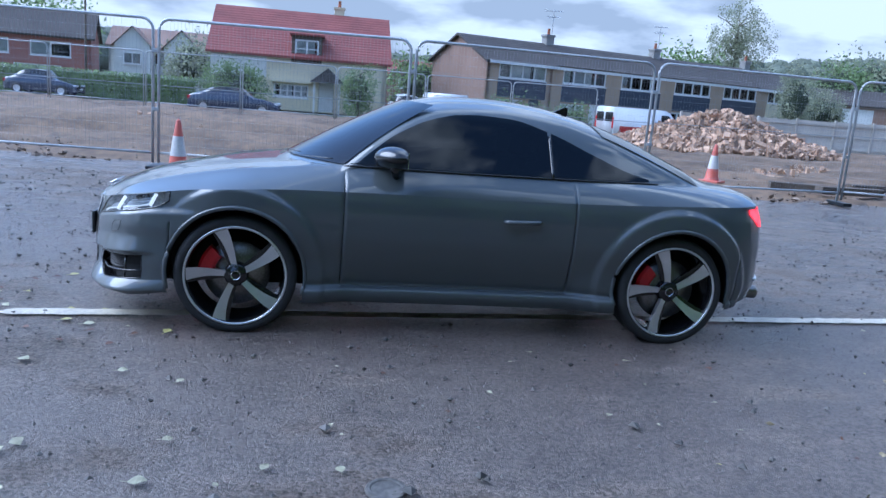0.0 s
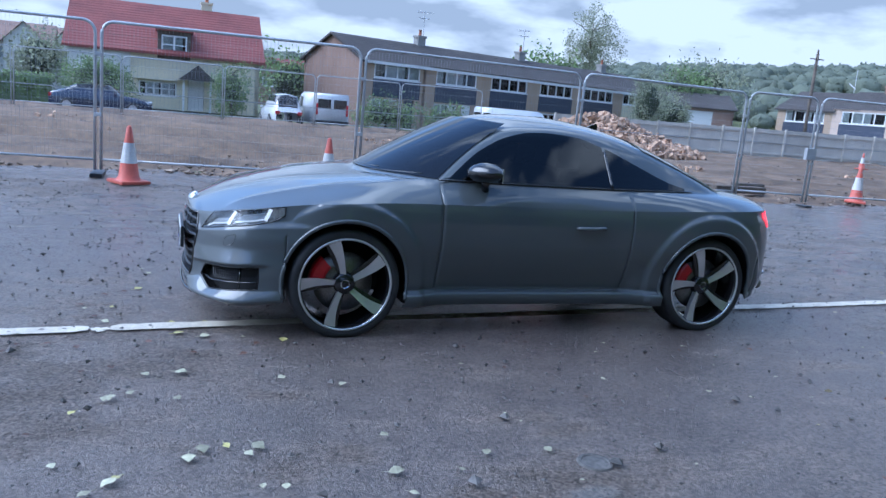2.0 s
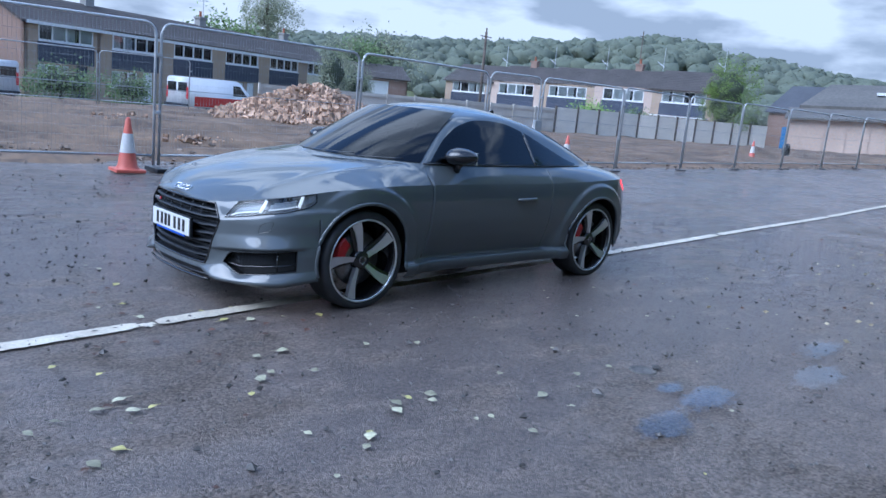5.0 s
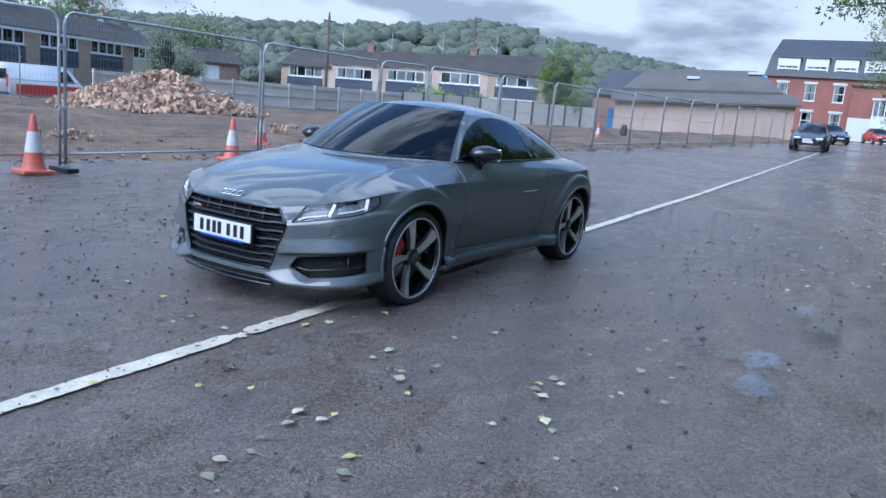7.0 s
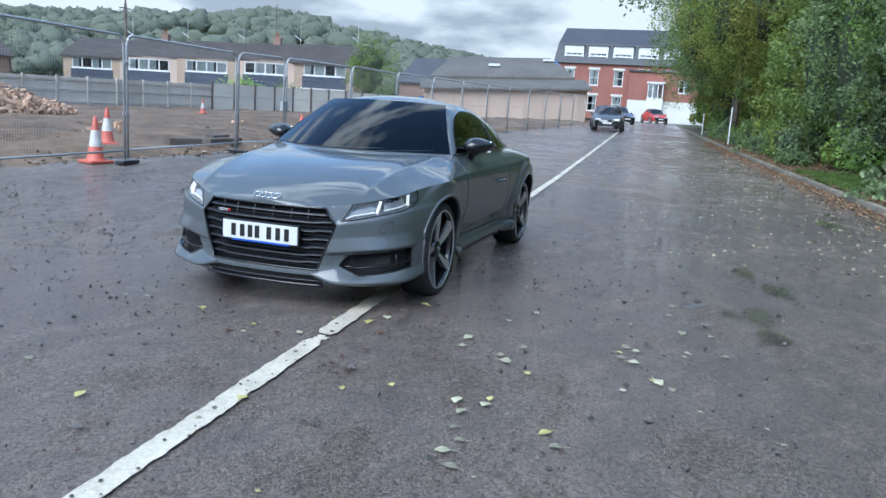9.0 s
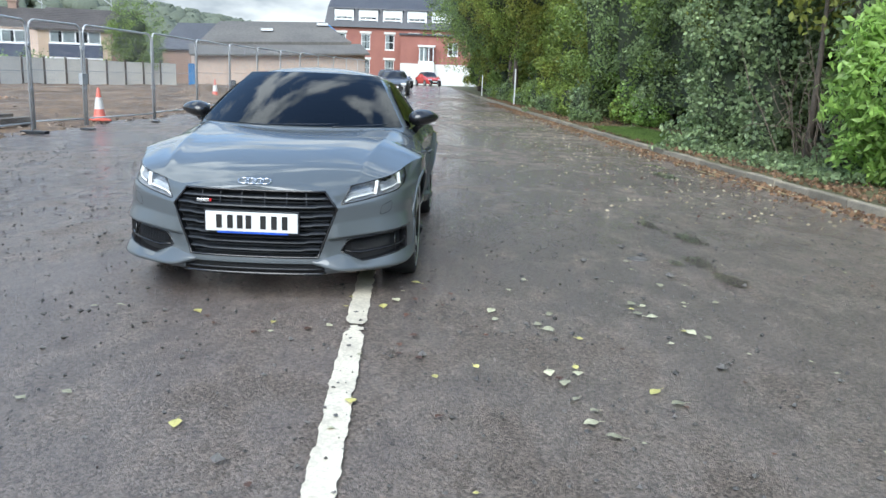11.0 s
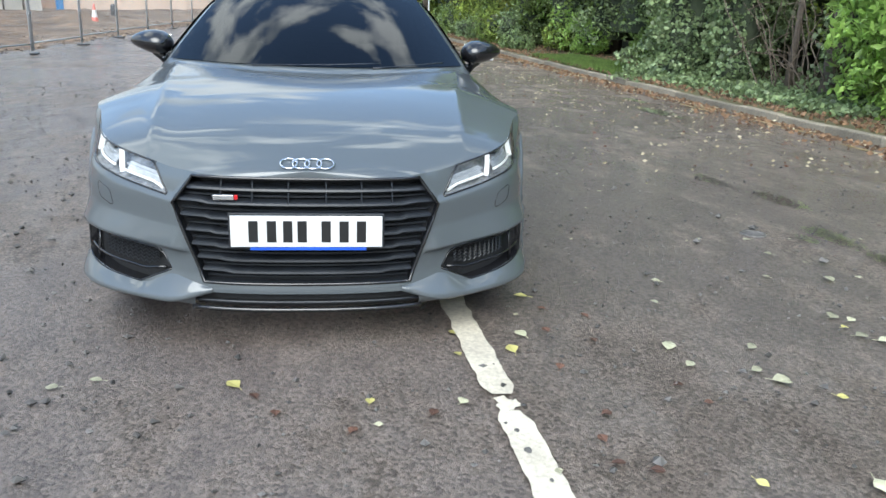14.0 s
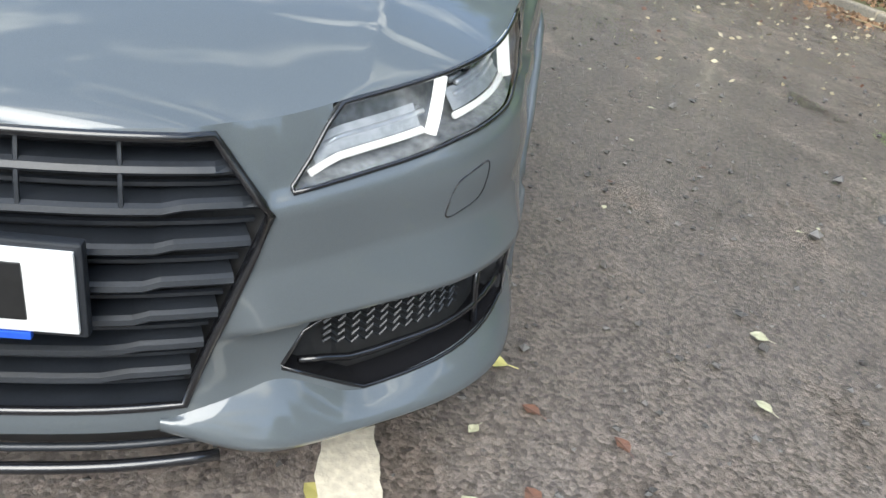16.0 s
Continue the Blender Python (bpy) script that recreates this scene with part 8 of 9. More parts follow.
# darker broad-leaved growth nearer by
for i, (x, off, hgt, rx, ry, n, sz, mat, lab) in enumerate([
        (15.0, 2.9, 10.5, 1.7, 1.6, 17000, 0.115, M_DARKTREE, "dark leafy tree at the edge of the verge"),
        (12.3, 3.0, 11.4, 1.9, 1.5, 18000, 0.115, M_DARKTREE, "dark leafy tree overgrown with ivy"),
        (9.4, 4.3, 11.0, 2.1, 1.6, 17000, 0.115, M_DARKTREE, "dark leafy tree behind bare twigs"),
        (5.6, 4.9, 11.6, 2.2, 1.7, 16000, 0.12, M_HEDGE, "tall leafy tree behind the laurel"),
        (1.5, 4.6, 11.8, 2.4, 2.0, 11000, 0.15, M_DARKTREE, "dark leafy tree along the verge"),
        (11.0, 7.4, 12.5, 3.0, 1.8, 11000, 0.16, M_DARKTREE, "dark leafy tree standing behind the others"),
        (7.4, 7.8, 12.5, 3.0, 1.8, 11000, 0.16, M_DARKTREE, "dark leafy tree standing behind the others"),
        (3.2, 8.0, 12.5, 3.2, 1.8, 9000, 0.18, M_HEDGE, "leafy tree standing behind the others"),
        (-2.5, 5.4, 9.4, 2.4, 1.8, 7000, 0.16, M_HEDGE, "leafy tree along the verge"),
        (-6.8, 5.2, 7.6, 2.5, 1.9, 5000, 0.18, M_DARKTREE, "dark leafy tree along the verge"),
        (-11.4, 5.0, 7.8, 2.6, 2.0, 4000, 0.2, M_DARKTREE, "dark leafy tree along the verge"),
        (-16.5, 5.2, 8.2, 2.8, 2.2, 3500, 0.22, M_HEDGE, "leafy tree along the verge")]):
    yk = float(kerb_y(x))
    tree("broadleaf_tree", x, yk - off, hgt, rx, ry, n, sz, mat, lab, "tree", 300 + i, 0.16, "column", 0.06, 0.25, "trees along the verge", z=verge_z(x, yk - off), fresh=(M_IVY, M_SPRAY_DARK, M_HEDGE)[i % 3])


def bush(x, y, rx, ry, h, n, leaf, mat, label, seed, name="bush", core=True, narrow=0.55, droop=0.0):
    b = thing(name, x, y, verge_z(x, y) - 0.03 if y < 0 else gz(x, y), 0, label, "bush", "bushes")
    bm = bmesh.new()
    limb_set(bm, h * 0.8, 0.03, rx * 0.7, 7, seed, 0.1)
    part("stems", bm, M_BARK, b, smooth=True)
    tufts = clumped(crown_points(int(n * 0.6) // 22, rx * 1.05, ry * 1.05, h, 0.02, seed + 3, "round", 0.3), 22, leaf * 0.9, leaf * 2.2, seed)
    tufts[:, 2] = np.maximum(tufts[:, 2], 0.03)
    leaf_mesh("foliage", np.concatenate([tufts, crown_points(int(n * 0.5), rx * 0.82, ry * 0.82, h * 0.9, 0.02, seed, "round", 0.4)]), leaf, mat, b, "", "stuff", np.random.default_rng(seed + 5), droop, narrow)
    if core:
        crown_core(rx, ry, h, 0.02, seed, M_INNER_SHADE, b, "round", 0.52)
    return b


# laurel, ivy column, undergrowth
bush(4.4, -6.95, 1.05, 0.95, 3.1, 7500, 0.15, M_LAUREL, "bright green laurel bush with large glossy leaves", 501, "laurel_bush", narrow=0.42)
bush(2.3, -7.7, 1.2, 1.0, 3.0, 5500, 0.15, M_LAUREL, "bright green laurel bush with large glossy leaves", 502, "laurel_bush", narrow=0.42)
bush(0.2, -8.3, 1.3, 1.0, 2.6, 2500, 0.16, M_LAUREL, "bright green laurel bush with large glossy leaves", 503, "laurel_bush", narrow=0.42)
bush(16.4, -6.15, 0.75, 0.55, 0.95, 2200, 0.09, M_LAUREL, "low light green bush at the foot of the trees", 504)
bush(17.8, -5.75, 0.6, 0.5, 0.75, 1600, 0.09, M_HEDGE, "low light green bush at the foot of the trees", 505)
bush(13.2, -6.6, 0.42, 0.36, 0.80, 1000, 0.085, M_BLADE, "small yellow-green bush on the verge", 506)
bush(20.5, -5.6, 0.9, 0.6, 1.0, 1800, 0.10, M_DARKTREE, "low dark bush at the foot of the trees", 507)


# ragged undergrowth along the foot of the trees
r_ = np.random.default_rng(540)
for k in range(20):
    x = 18.6 + 1.35 * k + r_.uniform(-0.4, 0.4)
    y = float(kerb_y(x)) - 0.55 - r_.uniform(0.0, 0.5)
    hb = r_.uniform(0.5, 1.5)
    bush(x, y, r_.uniform(0.5, 0.9), r_.uniform(0.35, 0.6), hb, 1100, 0.10, (M_DARKTREE, M_IVY, M_HEDGE, M_SPRAY_DARK)[k % 4], "ragged green undergrowth at the foot of the hedge", 540 + k, droop=0.3)


def ivy_trunk(x, y, h, r, n, seed):
    t = thing("ivy_covered_tree", x, y, verge_z(x, y) - 0.03, 0, "tree trunk thickly covered with grey-green ivy", "tree", "trees along the verge")
    bm = bmesh.new()
    tube(bm, [(0.1 * math.sin(2 * q), 0.1 * math.cos(3 * q), h * q) for q in np.linspace(0, 1, 8)], [0.24, 0.2, 0.18, 0.17, 0.16, 0.14, 0.12, 0.1], 10)
    part("trunk", bm, M_BARK, t, smooth=True)
    r_ = np.random.default_rng(seed)
    z = r_.uniform(0, h, n)
    a = r_.uniform(0, math.tau, n)
    lump_ = 0.30 * np.sin(3 * a + 1.3 * z) + 0.24 * np.sin(2.1 * z + a) + 0.22 * np.sin(5.3 * z + 2 * a + seed) + 0.16 * np.sin(9.1 * z - 3 * a)
    rr = r * (1 + lump_) * (1.15 - 0.35 * z / h + 0.45 * np.exp(-z / 0.4)) + r_.normal(0, 0.07, n) - 0.30 * r_.uniform(0, 1, n) ** 2
    leaf_mesh("ivy", np.stack([rr * np.cos(a), rr * np.sin(a), z], 1), 0.085, M_IVY, t, "grey-green ivy leaves", "stuff", r_, 0.6, 0.9)
    # added filler under the ivy, its dark colour standing for shade behind the leaves
    bm = bmesh.new()
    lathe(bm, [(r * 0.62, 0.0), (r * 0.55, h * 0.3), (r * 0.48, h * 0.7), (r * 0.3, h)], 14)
    part("ivy_mat", bm, M_INNER_SHADE, t, smooth=True, kind="stuff")


ivy_trunk(10.0, -6.35, 7.5, 0.70, 19000, 601)
ivy_trunk(8.8, -6.75, 6.8, 0.56, 14000, 602)
ivy_trunk(5.9, -7.0, 5.5, 0.30, 5000, 603)
# yellowing young trees between the ivy and the laurel
tree("young_tree", 7.2, -6.9, 6.4, 1.0, 0.9, 3600, 0.15, M_SPRAY, "young tree with sparse yellow-green leaves above bare twigs", "tree", 620, 0.06, "round", 0.36, 0.3, "trees along the verge", core=False, z=verge_z(7.2, -6.9))
tree("young_tree", 11.4, -6.6, 5.6, 0.8, 0.7, 3000, 0.13, M_SPRAY, "young tree with sparse yellow-green leaves beside the ivy", "tree", 621, 0.06, "round", 0.30, 0.3, "trees along the verge", core=False, z=verge_z(11.4, -6.6))
# creeping ivy on the ground below
r_ = np.random.default_rng(610)
n = 9000
ix = r_.uniform(4.4, 11.2, n)
iy = np.array([float(kerb_y(v)) for v in ix]) - 0.35 - r_.uniform(0, 1, n) ** 0.7 * (1.9 + 0.5 * np.sin(ix * 2))
iz = np.array([verge_z(a, b) for a, b in zip(ix, iy)]) + r_.uniform(0.0, 0.16, n)
creeper = leaf_mesh("ground_ivy", np.stack([ix, iy, iz], 1)[(iy < kerb_y(ix) - 0.75) | (ix < 10.2)], 0.075, M_IVY, None, "", "", r_, 0.0, 0.9, 0.5)
tagged(creeper, "dark ivy creeping over the verge", "ivy", kind="stuff")


# bare twiggy shrub in the gap
def bare_shrub(x, y, h, n, seed):
    s = thing("bare_shrub", x, y, verge_z(x, y) - 0.03, 0, "leafless brown shrub with tangled twigs", "bush", "bushes")
    r_ = np.random.default_rng(seed)
    bm = bmesh.new()
    for i in range(n):
        a = r_.uniform(0, math.tau)
        p = Vector((r_.normal(0, 0.25), r_.normal(0, 0.2), 0))
        pts, d = [p], Vector((math.cos(a) * 0.35, math.sin(a) * 0.35, 1)).normalized()
        seg = h * r_.uniform(0.12, 0.22)
        for k in range(5):
            d = (d + Vector(r_.normal(0, 0.28, 3))).normalized()
            p = p + d * seg
            pts.append(p)
        tube(bm, pts, [0.014, 0.011, 0.009, 0.007, 0.005, 0.003], 5)
        for k in (2, 3, 4):
            q = pts[k]
            e = q + Vector(r_.normal(0, 0.3, 3)) * h * 0.25
            tube(bm, [q, (q + e) / 2 + Vector(r_.normal(0, 0.05, 3)), e], [0.008, 0.006, 0.003], 4)
    part("tangle", bm, M_TWIG, s, kind="stuff")


bare_shrub(7.7, -7.0, 2.5, 8, 701)
bare_shrub(6.9, -7.2, 2.9, 10, 702)
bare_shrub(6.2, -6.8, 2.2, 7, 703)

# thick hedgerow behind the trees closes the verge
hr = thing("hedgerow", 0, 0, 0, 0, "dense dark hedgerow behind the roadside trees", "hedge")
r_ = np.random.default_rng(730)
n = 26000
hx = r_.uniform(-24, 62, n)
hz = r_.uniform(0, 1, n)
top = 5.6 + 0.9 * np.sin(hx * 0.6) + 0.6 * np.sin(hx * 1.9)
hy = kerb_y(hx) - 5.4 - r_.uniform(0, 1, n) * 0.9 + 0.35 * np.sin(hx * 1.3 + 5 * hz)
leaf_mesh("foliage", np.stack([hx, hy, rise(hx, hy) + hz * top], 1), 0.26, M_DARKTREE, hr, "", "stuff", r_, 0.2)
# added sheet inside the hedgerow, painted dark where its depth would be in shade
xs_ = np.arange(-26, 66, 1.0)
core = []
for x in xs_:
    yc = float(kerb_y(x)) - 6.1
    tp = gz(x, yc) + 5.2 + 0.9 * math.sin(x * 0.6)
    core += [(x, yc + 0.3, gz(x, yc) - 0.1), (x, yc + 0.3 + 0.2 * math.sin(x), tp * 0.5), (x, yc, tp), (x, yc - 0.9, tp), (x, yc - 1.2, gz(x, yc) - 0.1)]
pydata("inner_growth", core, grid_faces(len(xs_), 5), M_INNER_SHADE, hr, smooth=True, kind="stuff")

# branch over the road
br = thing("overhanging_tree", 27.5, -6.2, verge_z(27.5, -6.2), 0, "tree with a dark leafy branch over the road", "tree", "trees along the verge")
bm = bmesh.new()
tube(bm, [(0, 0, 0), (0.1, 0.2, 3), (0, 0.6, 5.2), (-0.5, 1.2, 6.6)], [0.22, 0.19, 0.15, 0.1], 9)
tube(bm, [(0, 0.6, 5.2), (-1.2, 3.2, 5.7), (-2.2, 5.6, 5.5), (-3.0, 7.4, 5.2)], [0.07, 0.05, 0.03, 0.012], 7)
tube(bm, [(-1.2, 3.2, 5.7), (-2.6, 4.6, 6.4), (-3.2, 6.4, 6.9)], [0.06, 0.04, 0.012], 6)
part("trunk", bm, M_BARK, br, smooth=True)
r_ = np.random.default_rng(720)
spots = []
for c, s, m_ in (((-1.0, 3.0, 6.0), 0.7, 500), ((-2.0, 5.0, 5.9), 0.65, 560), ((-2.8, 6.8, 5.4), 0.5, 380), ((-2.8, 5.4, 6.6), 0.7, 500), ((-3.3, 6.6, 7.0), 0.6, 420), ((-0.4, 1.5, 7.0), 1.2, 1200), ((-2.9, 7.9, 5.9), 0.35, 120)):
    spots.append(r_.normal(size=(m_, 3)) * s * np.array((1, 1, 0.55)) + np.array(c))
leaf_mesh("crown", np.concatenate(spots), 0.17, M_DARKTREE, br, "dark leaves", "stuff", r_)

# garden trees and bushes round the houses
for i, (nm, x, y, h, rx, ry, n, sz, mat, lab, base, droop) in enumerate([
        ("birch_tree", 41.8, 77.5, 14.6, 3.7, 3.3, 16000, 0.17, M_BIRCH, "tall thin-leaved birch tree behind the terrace", 0.28, 0.7),
        ("garden_tree", 34.6, 53.0, 6.3, 1.7, 1.6, 5000, 0.15, M_BIRCH, "pale green garden tree beside the terrace", 0.12, 0.2),
        ("garden_tree", 39.5, 56.5, 4.8, 2.2, 2.0, 6000, 0.15, M_BIRCH, "pale green garden tree beside the terrace", 0.12, 0.2),
        ("garden_tree", 36.0, 78.0, 9.0, 3.5, 3.0, 2500, 0.45, M_DARKTREE, "dark round tree behind the terrace", 0.2, 0.0),
        ("garden_tree", 52.5, 74.5, 8.0, 3.6, 3.0, 2600, 0.36, M_DARKTREE, "dark tree behind the bungalows", 0.2, 0.0),
        ("garden_tree", 60.0, 80.0, 9.5, 4.5, 3.6, 3000, 0.42, M_BIRCH, "pale broad tree behind the bungalows", 0.15, 0.0),
        ("garden_tree", 52.6, 25.6, 6.6, 2.2, 2.1, 15000, 0.10, M_SPRAY_DARK, "broad green tree by the workshop", 0.1, 0.1),
        ("garden_tree", 45.5, 32.5, 2.6, 1.7, 1.4, 2200, 0.18, M_LAUREL, "bright green hedge bush in a garden", 0.03, 0.0),
        ("garden_tree", 48.0, 30.5, 2.1, 1.3, 1.2, 1500, 0.18, M_DARKTREE, "low dark green garden bush", 0.03, 0.0),
        ("garden_tree", -7.4, 45.0, 3.0, 2.3, 1.8, 6000, 0.14, M_DARKTREE, "dark green bush in front of the cottage", 0.03, 0.0),
        ("garden_tree", 0.2, 46.0, 3.4, 1.1, 1.1, 4500, 0.13, M_DARKTREE, "dark green bush in front of the cottage", 0.03, 0.0),
        ("garden_tree", 5.5, 60.0, 5.0, 2.6, 2.2, 2000, 0.32, M_DARKTREE, "dark tree between the houses", 0.1, 0.0),
        ("garden_tree", -31.0, 86.0, 8.6, 3.2, 3.0, 2600, 0.4, M_DARKTREE, "dark garden tree behind the street", 0.2, 0.0),
        ("garden_tree", -14.0, 66.0, 5.0, 2.5, 2.2, 2200, 0.34, M_BIRCH, "pale garden tree behind the street", 0.15, 0.0),
        ("garden_tree", -33.0, 78.0, 8.6, 3.5, 3.0, 2400, 0.42, M_DARKTREE, "dark tree behind the houses", 0.2, 0.0),
        ("garden_tree", 9.5, 42.6, 2.0, 2.2, 0.9, 2000, 0.18, M_DARKTREE, "dark clipped hedge in front of the terrace", 0.03, 0.0),
        ("garden_tree", 14.0, 44.0, 1.9, 1.4, 0.9, 1400, 0.18, M_DARKTREE, "dark clipped hedge in front of the terrace", 0.03, 0.0)]):
    tree(nm, x, y, h, rx, ry, n, sz, mat, lab, "tree" if h > 3 else "bush", 800 + i, 0.10 + 0.012 * h, "round", base, droop, "garden trees", shell=0.75 if nm == "birch_tree" else 0.4, core=nm != "birch_tree", z=gz(x, y) - 0.05)
# clipped hedge along the street
hd = thing("street_hedge", -22.0, 46.5, gz(-20, 46), 0, "long dark clipped hedge along the street", "hedge")
r_ = np.random.default_rng(830)
n = 6000
leaf_mesh("foliage", np.stack([r_.uniform(0, 12, n), r_.uniform(-0.6, 0.6, n), r_.uniform(0, 1.7, n)], 1), 0.2, M_DARKTREE, hd, "", "stuff", r_)
bm = bmesh.new()
box(bm, 0.2, 11.8, -0.4, 0.4, 0, 1.55, 0.1)
part("inner_growth", bm, M_DARKTREE, hd)

# wooded hill in the distance
hill_el = curve([(0, 2.0), (10, 2.6), (15, 3.2), (19.5, 3.9), (25, 4.75), (32, 5.95), (38, 5.3), (45, 4.7), (55, 4.1), (63, 3.5), (75, 2.9), (90, 2.3), (130, 2.3), (170, 2.2), (230, 2.0), (359, 2.0)])
verts = []
az = np.arange(0, 182, 1.5)
dist = [150, 200, 250, 290, 330, 420, 620]
for a in az:
    top = 1.3 + 320 * math.tan(radians(float(hill_el(a)))) - 4.5
    for d in dist:
        f = float(np.interp(d, dist, [0.0, 0.22, 0.55, 0.82, 1.0, 1.02, 0.6]))
        verts.append((d * math.cos(radians(a)), d * math.sin(radians(a)), -0.5 + top * f + 1.2 * math.sin(a * 0.7 + d * 0.02)))
tagged(pydata("hill", verts, grid_faces(len(az), len(dist), True), M_FIELD, smooth=True), "distant hill of fields and woods", kind="structure")
r_ = np.random.default_rng(900)
pts, crowns = [], []
for i in range(3000):
    a = r_.uniform(8, 128)
    d = r_.choice([r_.uniform(170, 250), r_.uniform(255, 335)], p=[0.30, 0.70])
    if 37 < a < 40.5 and 235 < d < 275:
        continue
    top = 1.3 + 320 * math.tan(radians(float(hill_el(a)))) - 4.5
    z = -0.5 + top * float(np.interp(d, dist, [0.0, 0.22, 0.55, 0.82, 1.0, 1.02, 0.6]))
    h = r_.uniform(4, 8.5)
    c = np.array((d * math.cos(radians(a)), d * math.sin(radians(a)), z + h * 0.5))
    crowns.append((c, h))
    u = r_.normal(size=(60, 3))
    u /= np.linalg.norm(u, axis=1, keepdims=True)
    pts.append(c + u * r_.uniform(0.7, 1.0, (60, 1)) * np.array((h * 0.56, h * 0.56, h * 0.48)))
woods = leaf_mesh("far_woods_leaves", np.concatenate(pts), 0.8, M_HAZY_WOODS, None, "", "", r_, 0.0, 0.9)
ball_v, ball_f = [], []
bm = bmesh.new()
bmesh.ops.create_icosphere(bm, subdivisions=2, radius=1.0)
unit = np.array([v.co[:] for v in bm.verts])
tris = np.array([[v.index for v in f.verts] for f in bm.faces])
bm.free()
for i, (c, h) in enumerate(crowns):
    bump = 1 + 0.14 * np.sin(4.1 * unit[:, 0] + i) * np.cos(3.7 * unit[:, 1] + 2 * i) + 0.10 * np.sin(7.3 * unit[:, 2] + 5.1 * unit[:, 0] + i) + r_.normal(0, 0.09, len(unit))
    ball_v.append(c + unit * bump[:, None] * np.array((h * 0.50, h * 0.50, h * 0.42)))
    ball_f.append(tris + i * len(unit))
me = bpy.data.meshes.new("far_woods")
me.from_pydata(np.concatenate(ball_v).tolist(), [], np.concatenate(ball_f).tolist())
me.materials.append(M_HAZY_WOODS)
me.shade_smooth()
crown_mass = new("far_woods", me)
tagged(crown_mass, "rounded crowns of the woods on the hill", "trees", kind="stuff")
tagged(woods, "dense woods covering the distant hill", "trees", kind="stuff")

# ---------------------------------------------------------------- fallen leaves, grit, grass
LEAF_MESHES = []
for k, (mat, sz) in enumerate(((M_LEAF_PALE, 0.045), (M_LEAF_PALE, 0.06), (M_LEAF_YELLOW, 0.055), (M_LEAF_BROWN, 0.05), (M_LEAF_BROWN, 0.065), (M_LEAF_YELLOW, 0.04))):
    r_ = np.random.default_rng(950 + k)
    bm = bmesh.new()
    rib = [bm.verts.new((sz * (t - 0.5), 0, sz * (0.02 + 0.10 * math.sin(math.pi * t) * (1 if k % 2 else 0.4)))) for t in np.linspace(0, 1, 5)]
    for s in (1, -1):
        edge = [bm.verts.new((sz * (t - 0.5) * 0.92, s * sz * w_, sz * (0.03 + 0.10 * r_.uniform(0.3, 1)))) for t, w_ in ((0.22, 0.26), (0.48, 0.38 + 0.06 * r_.uniform()), (0.78, 0.24))]
        loop = [(rib[0], rib[1], edge[0]), (rib[1], rib[2], edge[1], edge[0]), (rib[2], rib[3], edge[2], edge[1]), (rib[3], rib[4], edge[2])]
        for f in loop:
            bm.faces.new(f if s > 0 else f[::-1])
    tube(bm, [(-sz * 0.5, 0, sz * 0.03), (-sz * 0.85, sz * 0.08, sz * 0.04)], sz * 0.018, 4)
    me = bpy.data.meshes.new("fallen_leaf")
    bm.to_mesh(me), bm.free()
    me.materials.append(mat)
    LEAF_MESHES.append(me)
LEAF_LABEL = ["pale dry leaf fallen on wet tarmac", "pale dry leaf fallen on wet tarmac", "yellow leaf fallen on wet tarmac", "brown wet leaf lying on tarmac", "brown wet leaf lying on tarmac", "yellow leaf fallen on wet tarmac"]


def drop_leaf(x, y, k, rz, s=1.0):
    ob = new("fallen_leaf", LEAF_MESHES[k])
    ob.matrix_basis = pose(x, y, gz(x, y) + 0.010, random.uniform(-8, 8), random.uniform(-8, 8), rz) @ Matrix.Scale(s, 4)
    tagged(ob, LEAF_LABEL[k], "leaf", "fallen leaves on the road")


PALE, YELLOW, BROWN = 1, 2, 4
for k, s, spots in (
        (PALE, 1.25, ((-3.15, -1.71), (-3.03, -1.78), (-3.31, -2.16), (-3.66, -1.84), (-2.07, -2.32), (-2.40, -1.70), (-2.02, -2.25), (-1.32, -2.53), (-2.33, -2.47), (-3.04, -1.65), (-3.55, -1.77), (-1.81, -2.25), (-2.11, -1.40), (-1.99, -0.84))),
        (PALE, 0.9, ((-2.53, -0.55), (-2.40, -2.54), (-2.42, -1.71), (-3.43, -1.80), (-1.85, -2.31), (-1.64, -1.51), (-1.36, -1.62), (-2.12, -1.73), (-3.54, 0.31), (-3.62, 0.45), (-2.41, 0.77), (-2.36, 0.65), (-0.91, -2.42), (-1.29, -2.21), (-0.64, -2.43), (-1.69, -2.79), (-2.32, -1.65), (-3.32, -1.74), (-2.27, -1.42))),
        (YELLOW, 1.3, ((-2.40, 0.20), (-1.57, -0.92), (-2.13, -0.78), (-1.98, -0.58), (-3.47, -0.82), (-3.20, -2.09), (-3.76, -0.22))),
        (YELLOW, 0.85, ((-2.17, -0.57), (-2.52, -0.25), (-2.31, -2.44), (-1.93, -2.23), (-2.53, -1.85), (-3.01, -1.32), (-3.16, -1.14), (-2.95, -1.78))),
        (BROWN, 0.75, ((-2.28, -0.93), (-2.60, -0.45), (-2.59, 0.04), (-2.43, -1.31), (-1.95, -0.95), (-2.94, -1.05), (-3.57, -1.18), (-2.70, -0.20), (1.35, -1.25), (-2.48, 0.12), (-1.80, -1.15), (-2.62, -1.0), (-1.72, -0.98), (-2.05, -1.12), (-2.9, -0.95)))):
    for x, y in spots:
        drop_leaf(x, y, k, 137 * x + 71 * y, s * 0.9)
random.seed(77)
count = 0
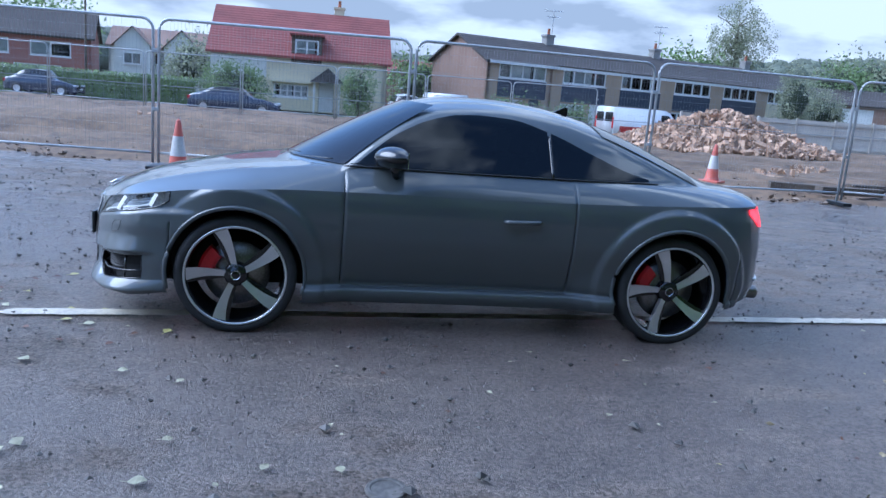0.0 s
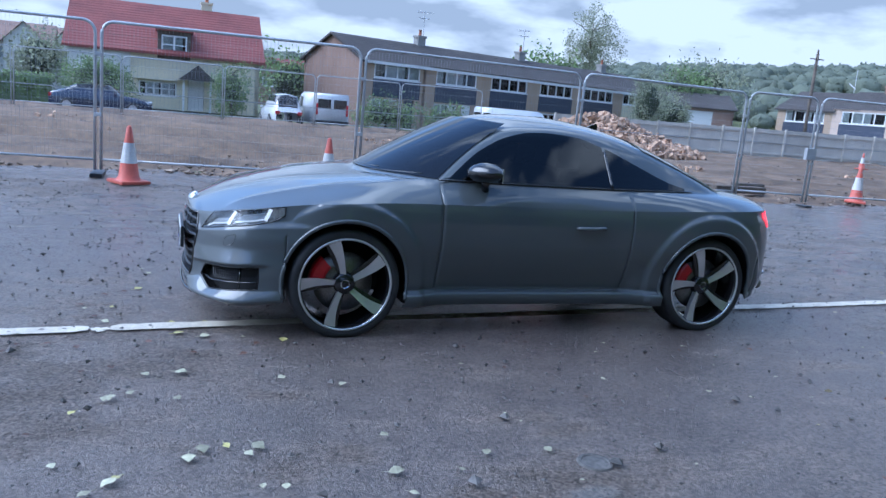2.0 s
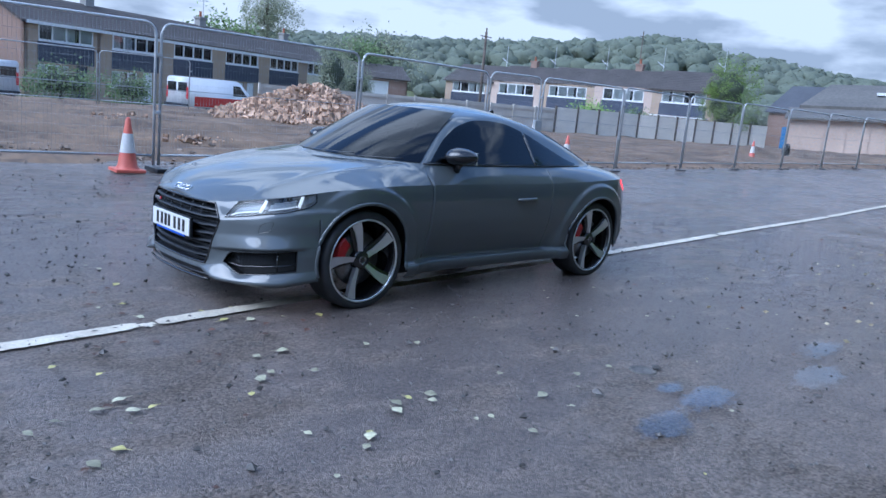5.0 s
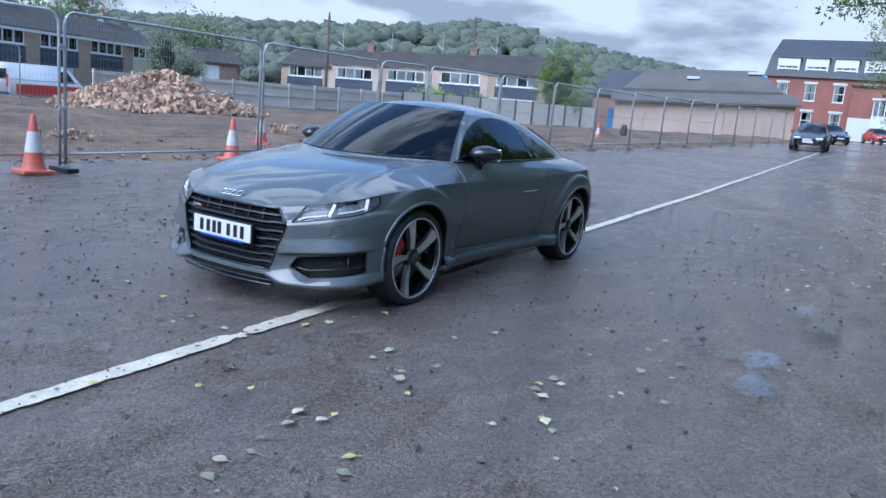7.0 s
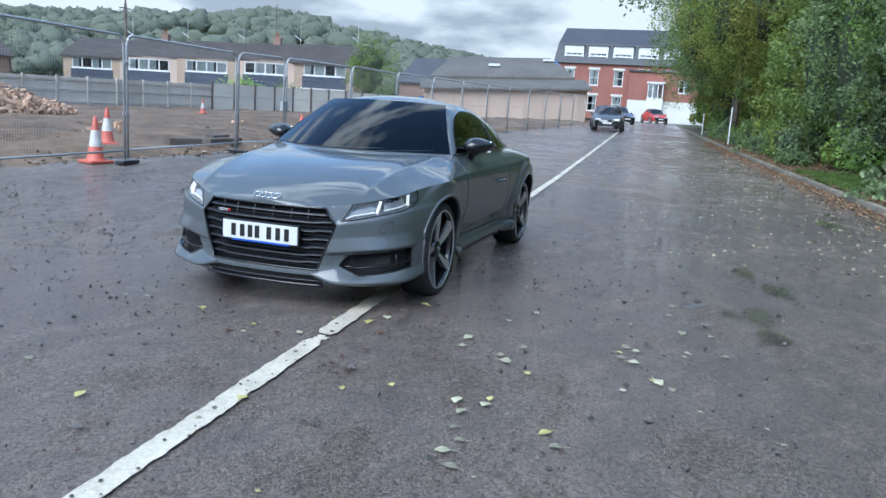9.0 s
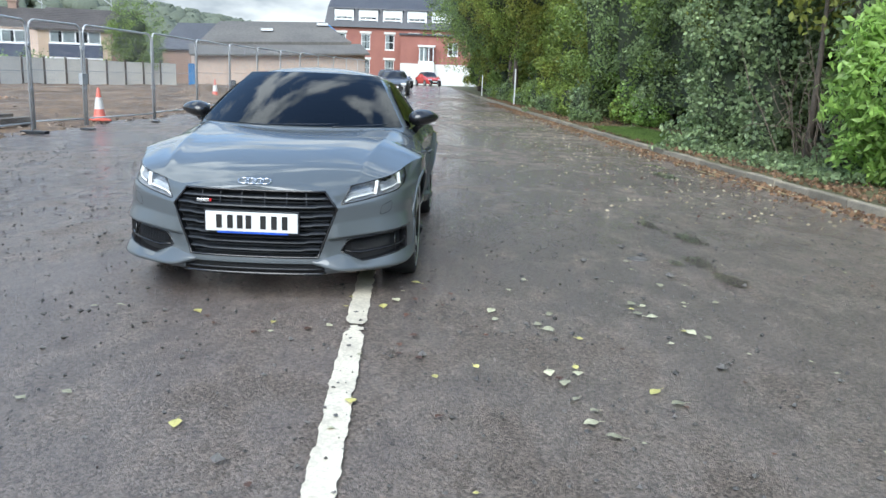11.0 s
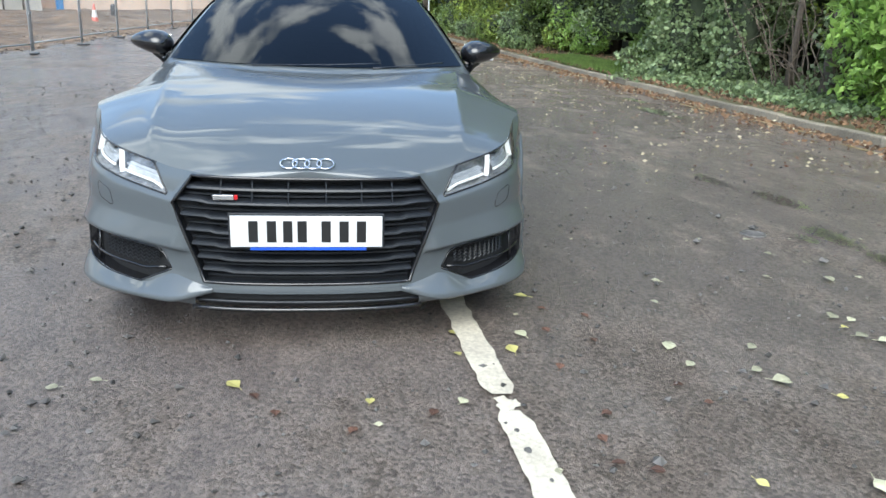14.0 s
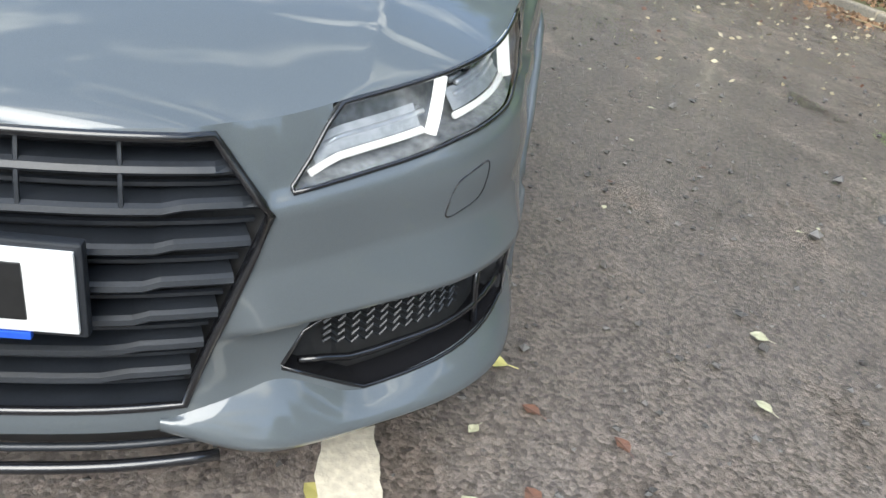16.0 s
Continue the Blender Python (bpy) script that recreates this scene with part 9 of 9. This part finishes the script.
while count < 290:
    x, y = random.uniform(-5.5, 11), random.uniform(-5.6, 0.6)
    yk = float(kerb_y(x))
    if y < yk + 0.1 or random.random() > (0.85 if y < -1.0 else 0.30) or (abs(x) < 2.05 and -0.85 < y < 0.92):
        continue
    drop_leaf(x, y, random.choices(range(6), (5, 4, 1, 5, 2, 1))[0], random.uniform(0, 360), random.uniform(0.35, 0.75))
    count += 1
# many smaller leaves strewn over the road beside the hedge
r_ = np.random.default_rng(955)
n = 1500
lx = r_.uniform(1.2, 24, n)
ly = kerb_y(lx) + 0.1 + np.abs(r_.normal(0, 1.9, n))
keep = (ly < line_y(lx) + 0.6) & ~((np.abs(lx) < 2.1) & (ly > -0.9))
lx, ly = lx[keep], ly[keep]
half = len(lx) // 2
for mat, sl in ((M_LEAF_STREWN, slice(0, 2 * half - half // 3)), (M_LEAF_BROWN, slice(2 * half - half // 3, None))):
    strewn = leaf_mesh("strewn_leaves", np.stack([lx[sl], ly[sl], rise(lx[sl], ly[sl]) + 0.016], 1), 0.044, mat, None, "", "", r_, 0.0, 0.5, 0.86)
    tagged(strewn, "small fallen leaves strewn over the wet road", "leaves", kind="stuff")
# drifts of brown leaves along the kerb
r_ = np.random.default_rng(960)
n = 3800
lx = r_.uniform(1.0, 34, n)
ly = np.array([float(kerb_y(v)) for v in lx]) + 0.03 + np.abs(r_.normal(0, 0.28, n))
lz = rise(lx, ly) - 0.03 * np.clip(1 - (ly - kerb_y(lx)) / 0.8, 0, 1) ** 2 + r_.uniform(0.006, 0.03, n)
tagged(leaf_mesh("leaf_drift", np.stack([lx, ly, lz], 1), 0.06, M_LITTER, None, "", "", r_, 0.0, 0.7, 0.9), "drift of brown leaves along the kerb", "leaves", kind="stuff")
n = 9000
lx = r_.uniform(1.0, 40, n)
ly = np.array([float(kerb_y(v)) for v in lx]) - 0.14 - r_.uniform(0, 1, n) ** 1.5 * 2.2
lz = np.array([verge_z(a, b) for a, b in zip(lx, ly)]) + r_.uniform(0.01, 0.06, n)
tagged(leaf_mesh("verge_litter", np.stack([lx, ly, lz], 1), 0.06, M_LITTER, None, "", "", r_, 0.0, 0.7, 0.85), "brown and yellow leaves lying on the verge", "leaves", kind="stuff")
# grass blades
n = 16000
lx = r_.uniform(10.4, 15.5, n)
ly = np.array([float(kerb_y(v)) for v in lx]) - 0.16 - r_.uniform(0, 1, n) * 1.3
lz = np.array([verge_z(a, b) for a, b in zip(lx, ly)]) + 0.05
tagged(leaf_mesh("verge_grass", np.stack([lx, ly, lz], 1), 0.12, M_BLADE, None, "", "", r_, -1.4, 0.12), "short green grass on the verge", "grass", kind="stuff")
# grit and small stones on the tarmac
verts, faces = [], []
r_ = np.random.default_rng(970)
lumps_at = [(-2.87, -2.48), (-0.14, -2.48), (0.62, -2.03), (0.93, -2.39), (-0.70, -2.10), (-0.40, -2.59), (0.77, -2.18), (-1.61, -2.67), (-1.05, -2.66), (-2.47, -1.82), (-2.91, -1.06), (-4.02, -0.46), (-0.49, -3.13)]
for i in range(13000):
    x, y = lumps_at[i] if i < len(lumps_at) else (r_.uniform(-6, 7), r_.uniform(-5.0, 5.8))
    if y < float(kerb_y(x)) + 0.2:
        continue
    s = 0.024 if i < len(lumps_at) else r_.choice([0.004, 0.006, 0.010, 0.016], p=[0.40, 0.34, 0.20, 0.06])
    if y > 0.5:
        s *= 1.2
    k = len(verts)
    z = gz(x, y) + 0.008 + s * 0.4
    for u in ((1, 0, 0), (-1, 0, 0), (0, 1, 0), (0, -1, 0), (0, 0, 0.7), (0, 0, -0.7)):
        q = np.array(u) * s * r_.uniform(0.6, 1.3)
        verts.append((x + q[0] + r_.normal(0, s * 0.2), y + q[1] + r_.normal(0, s * 0.2), z + q[2]))
    faces += [tuple(k + j for j in f) for f in ((0, 2, 4), (2, 1, 4), (1, 3, 4), (3, 0, 4), (2, 0, 5), (1, 2, 5), (3, 1, 5), (0, 3, 5))]
tagged(pydata("grit", verts, faces, M_STONE), "small dark stones scattered on the tarmac", "stones", kind="stuff")
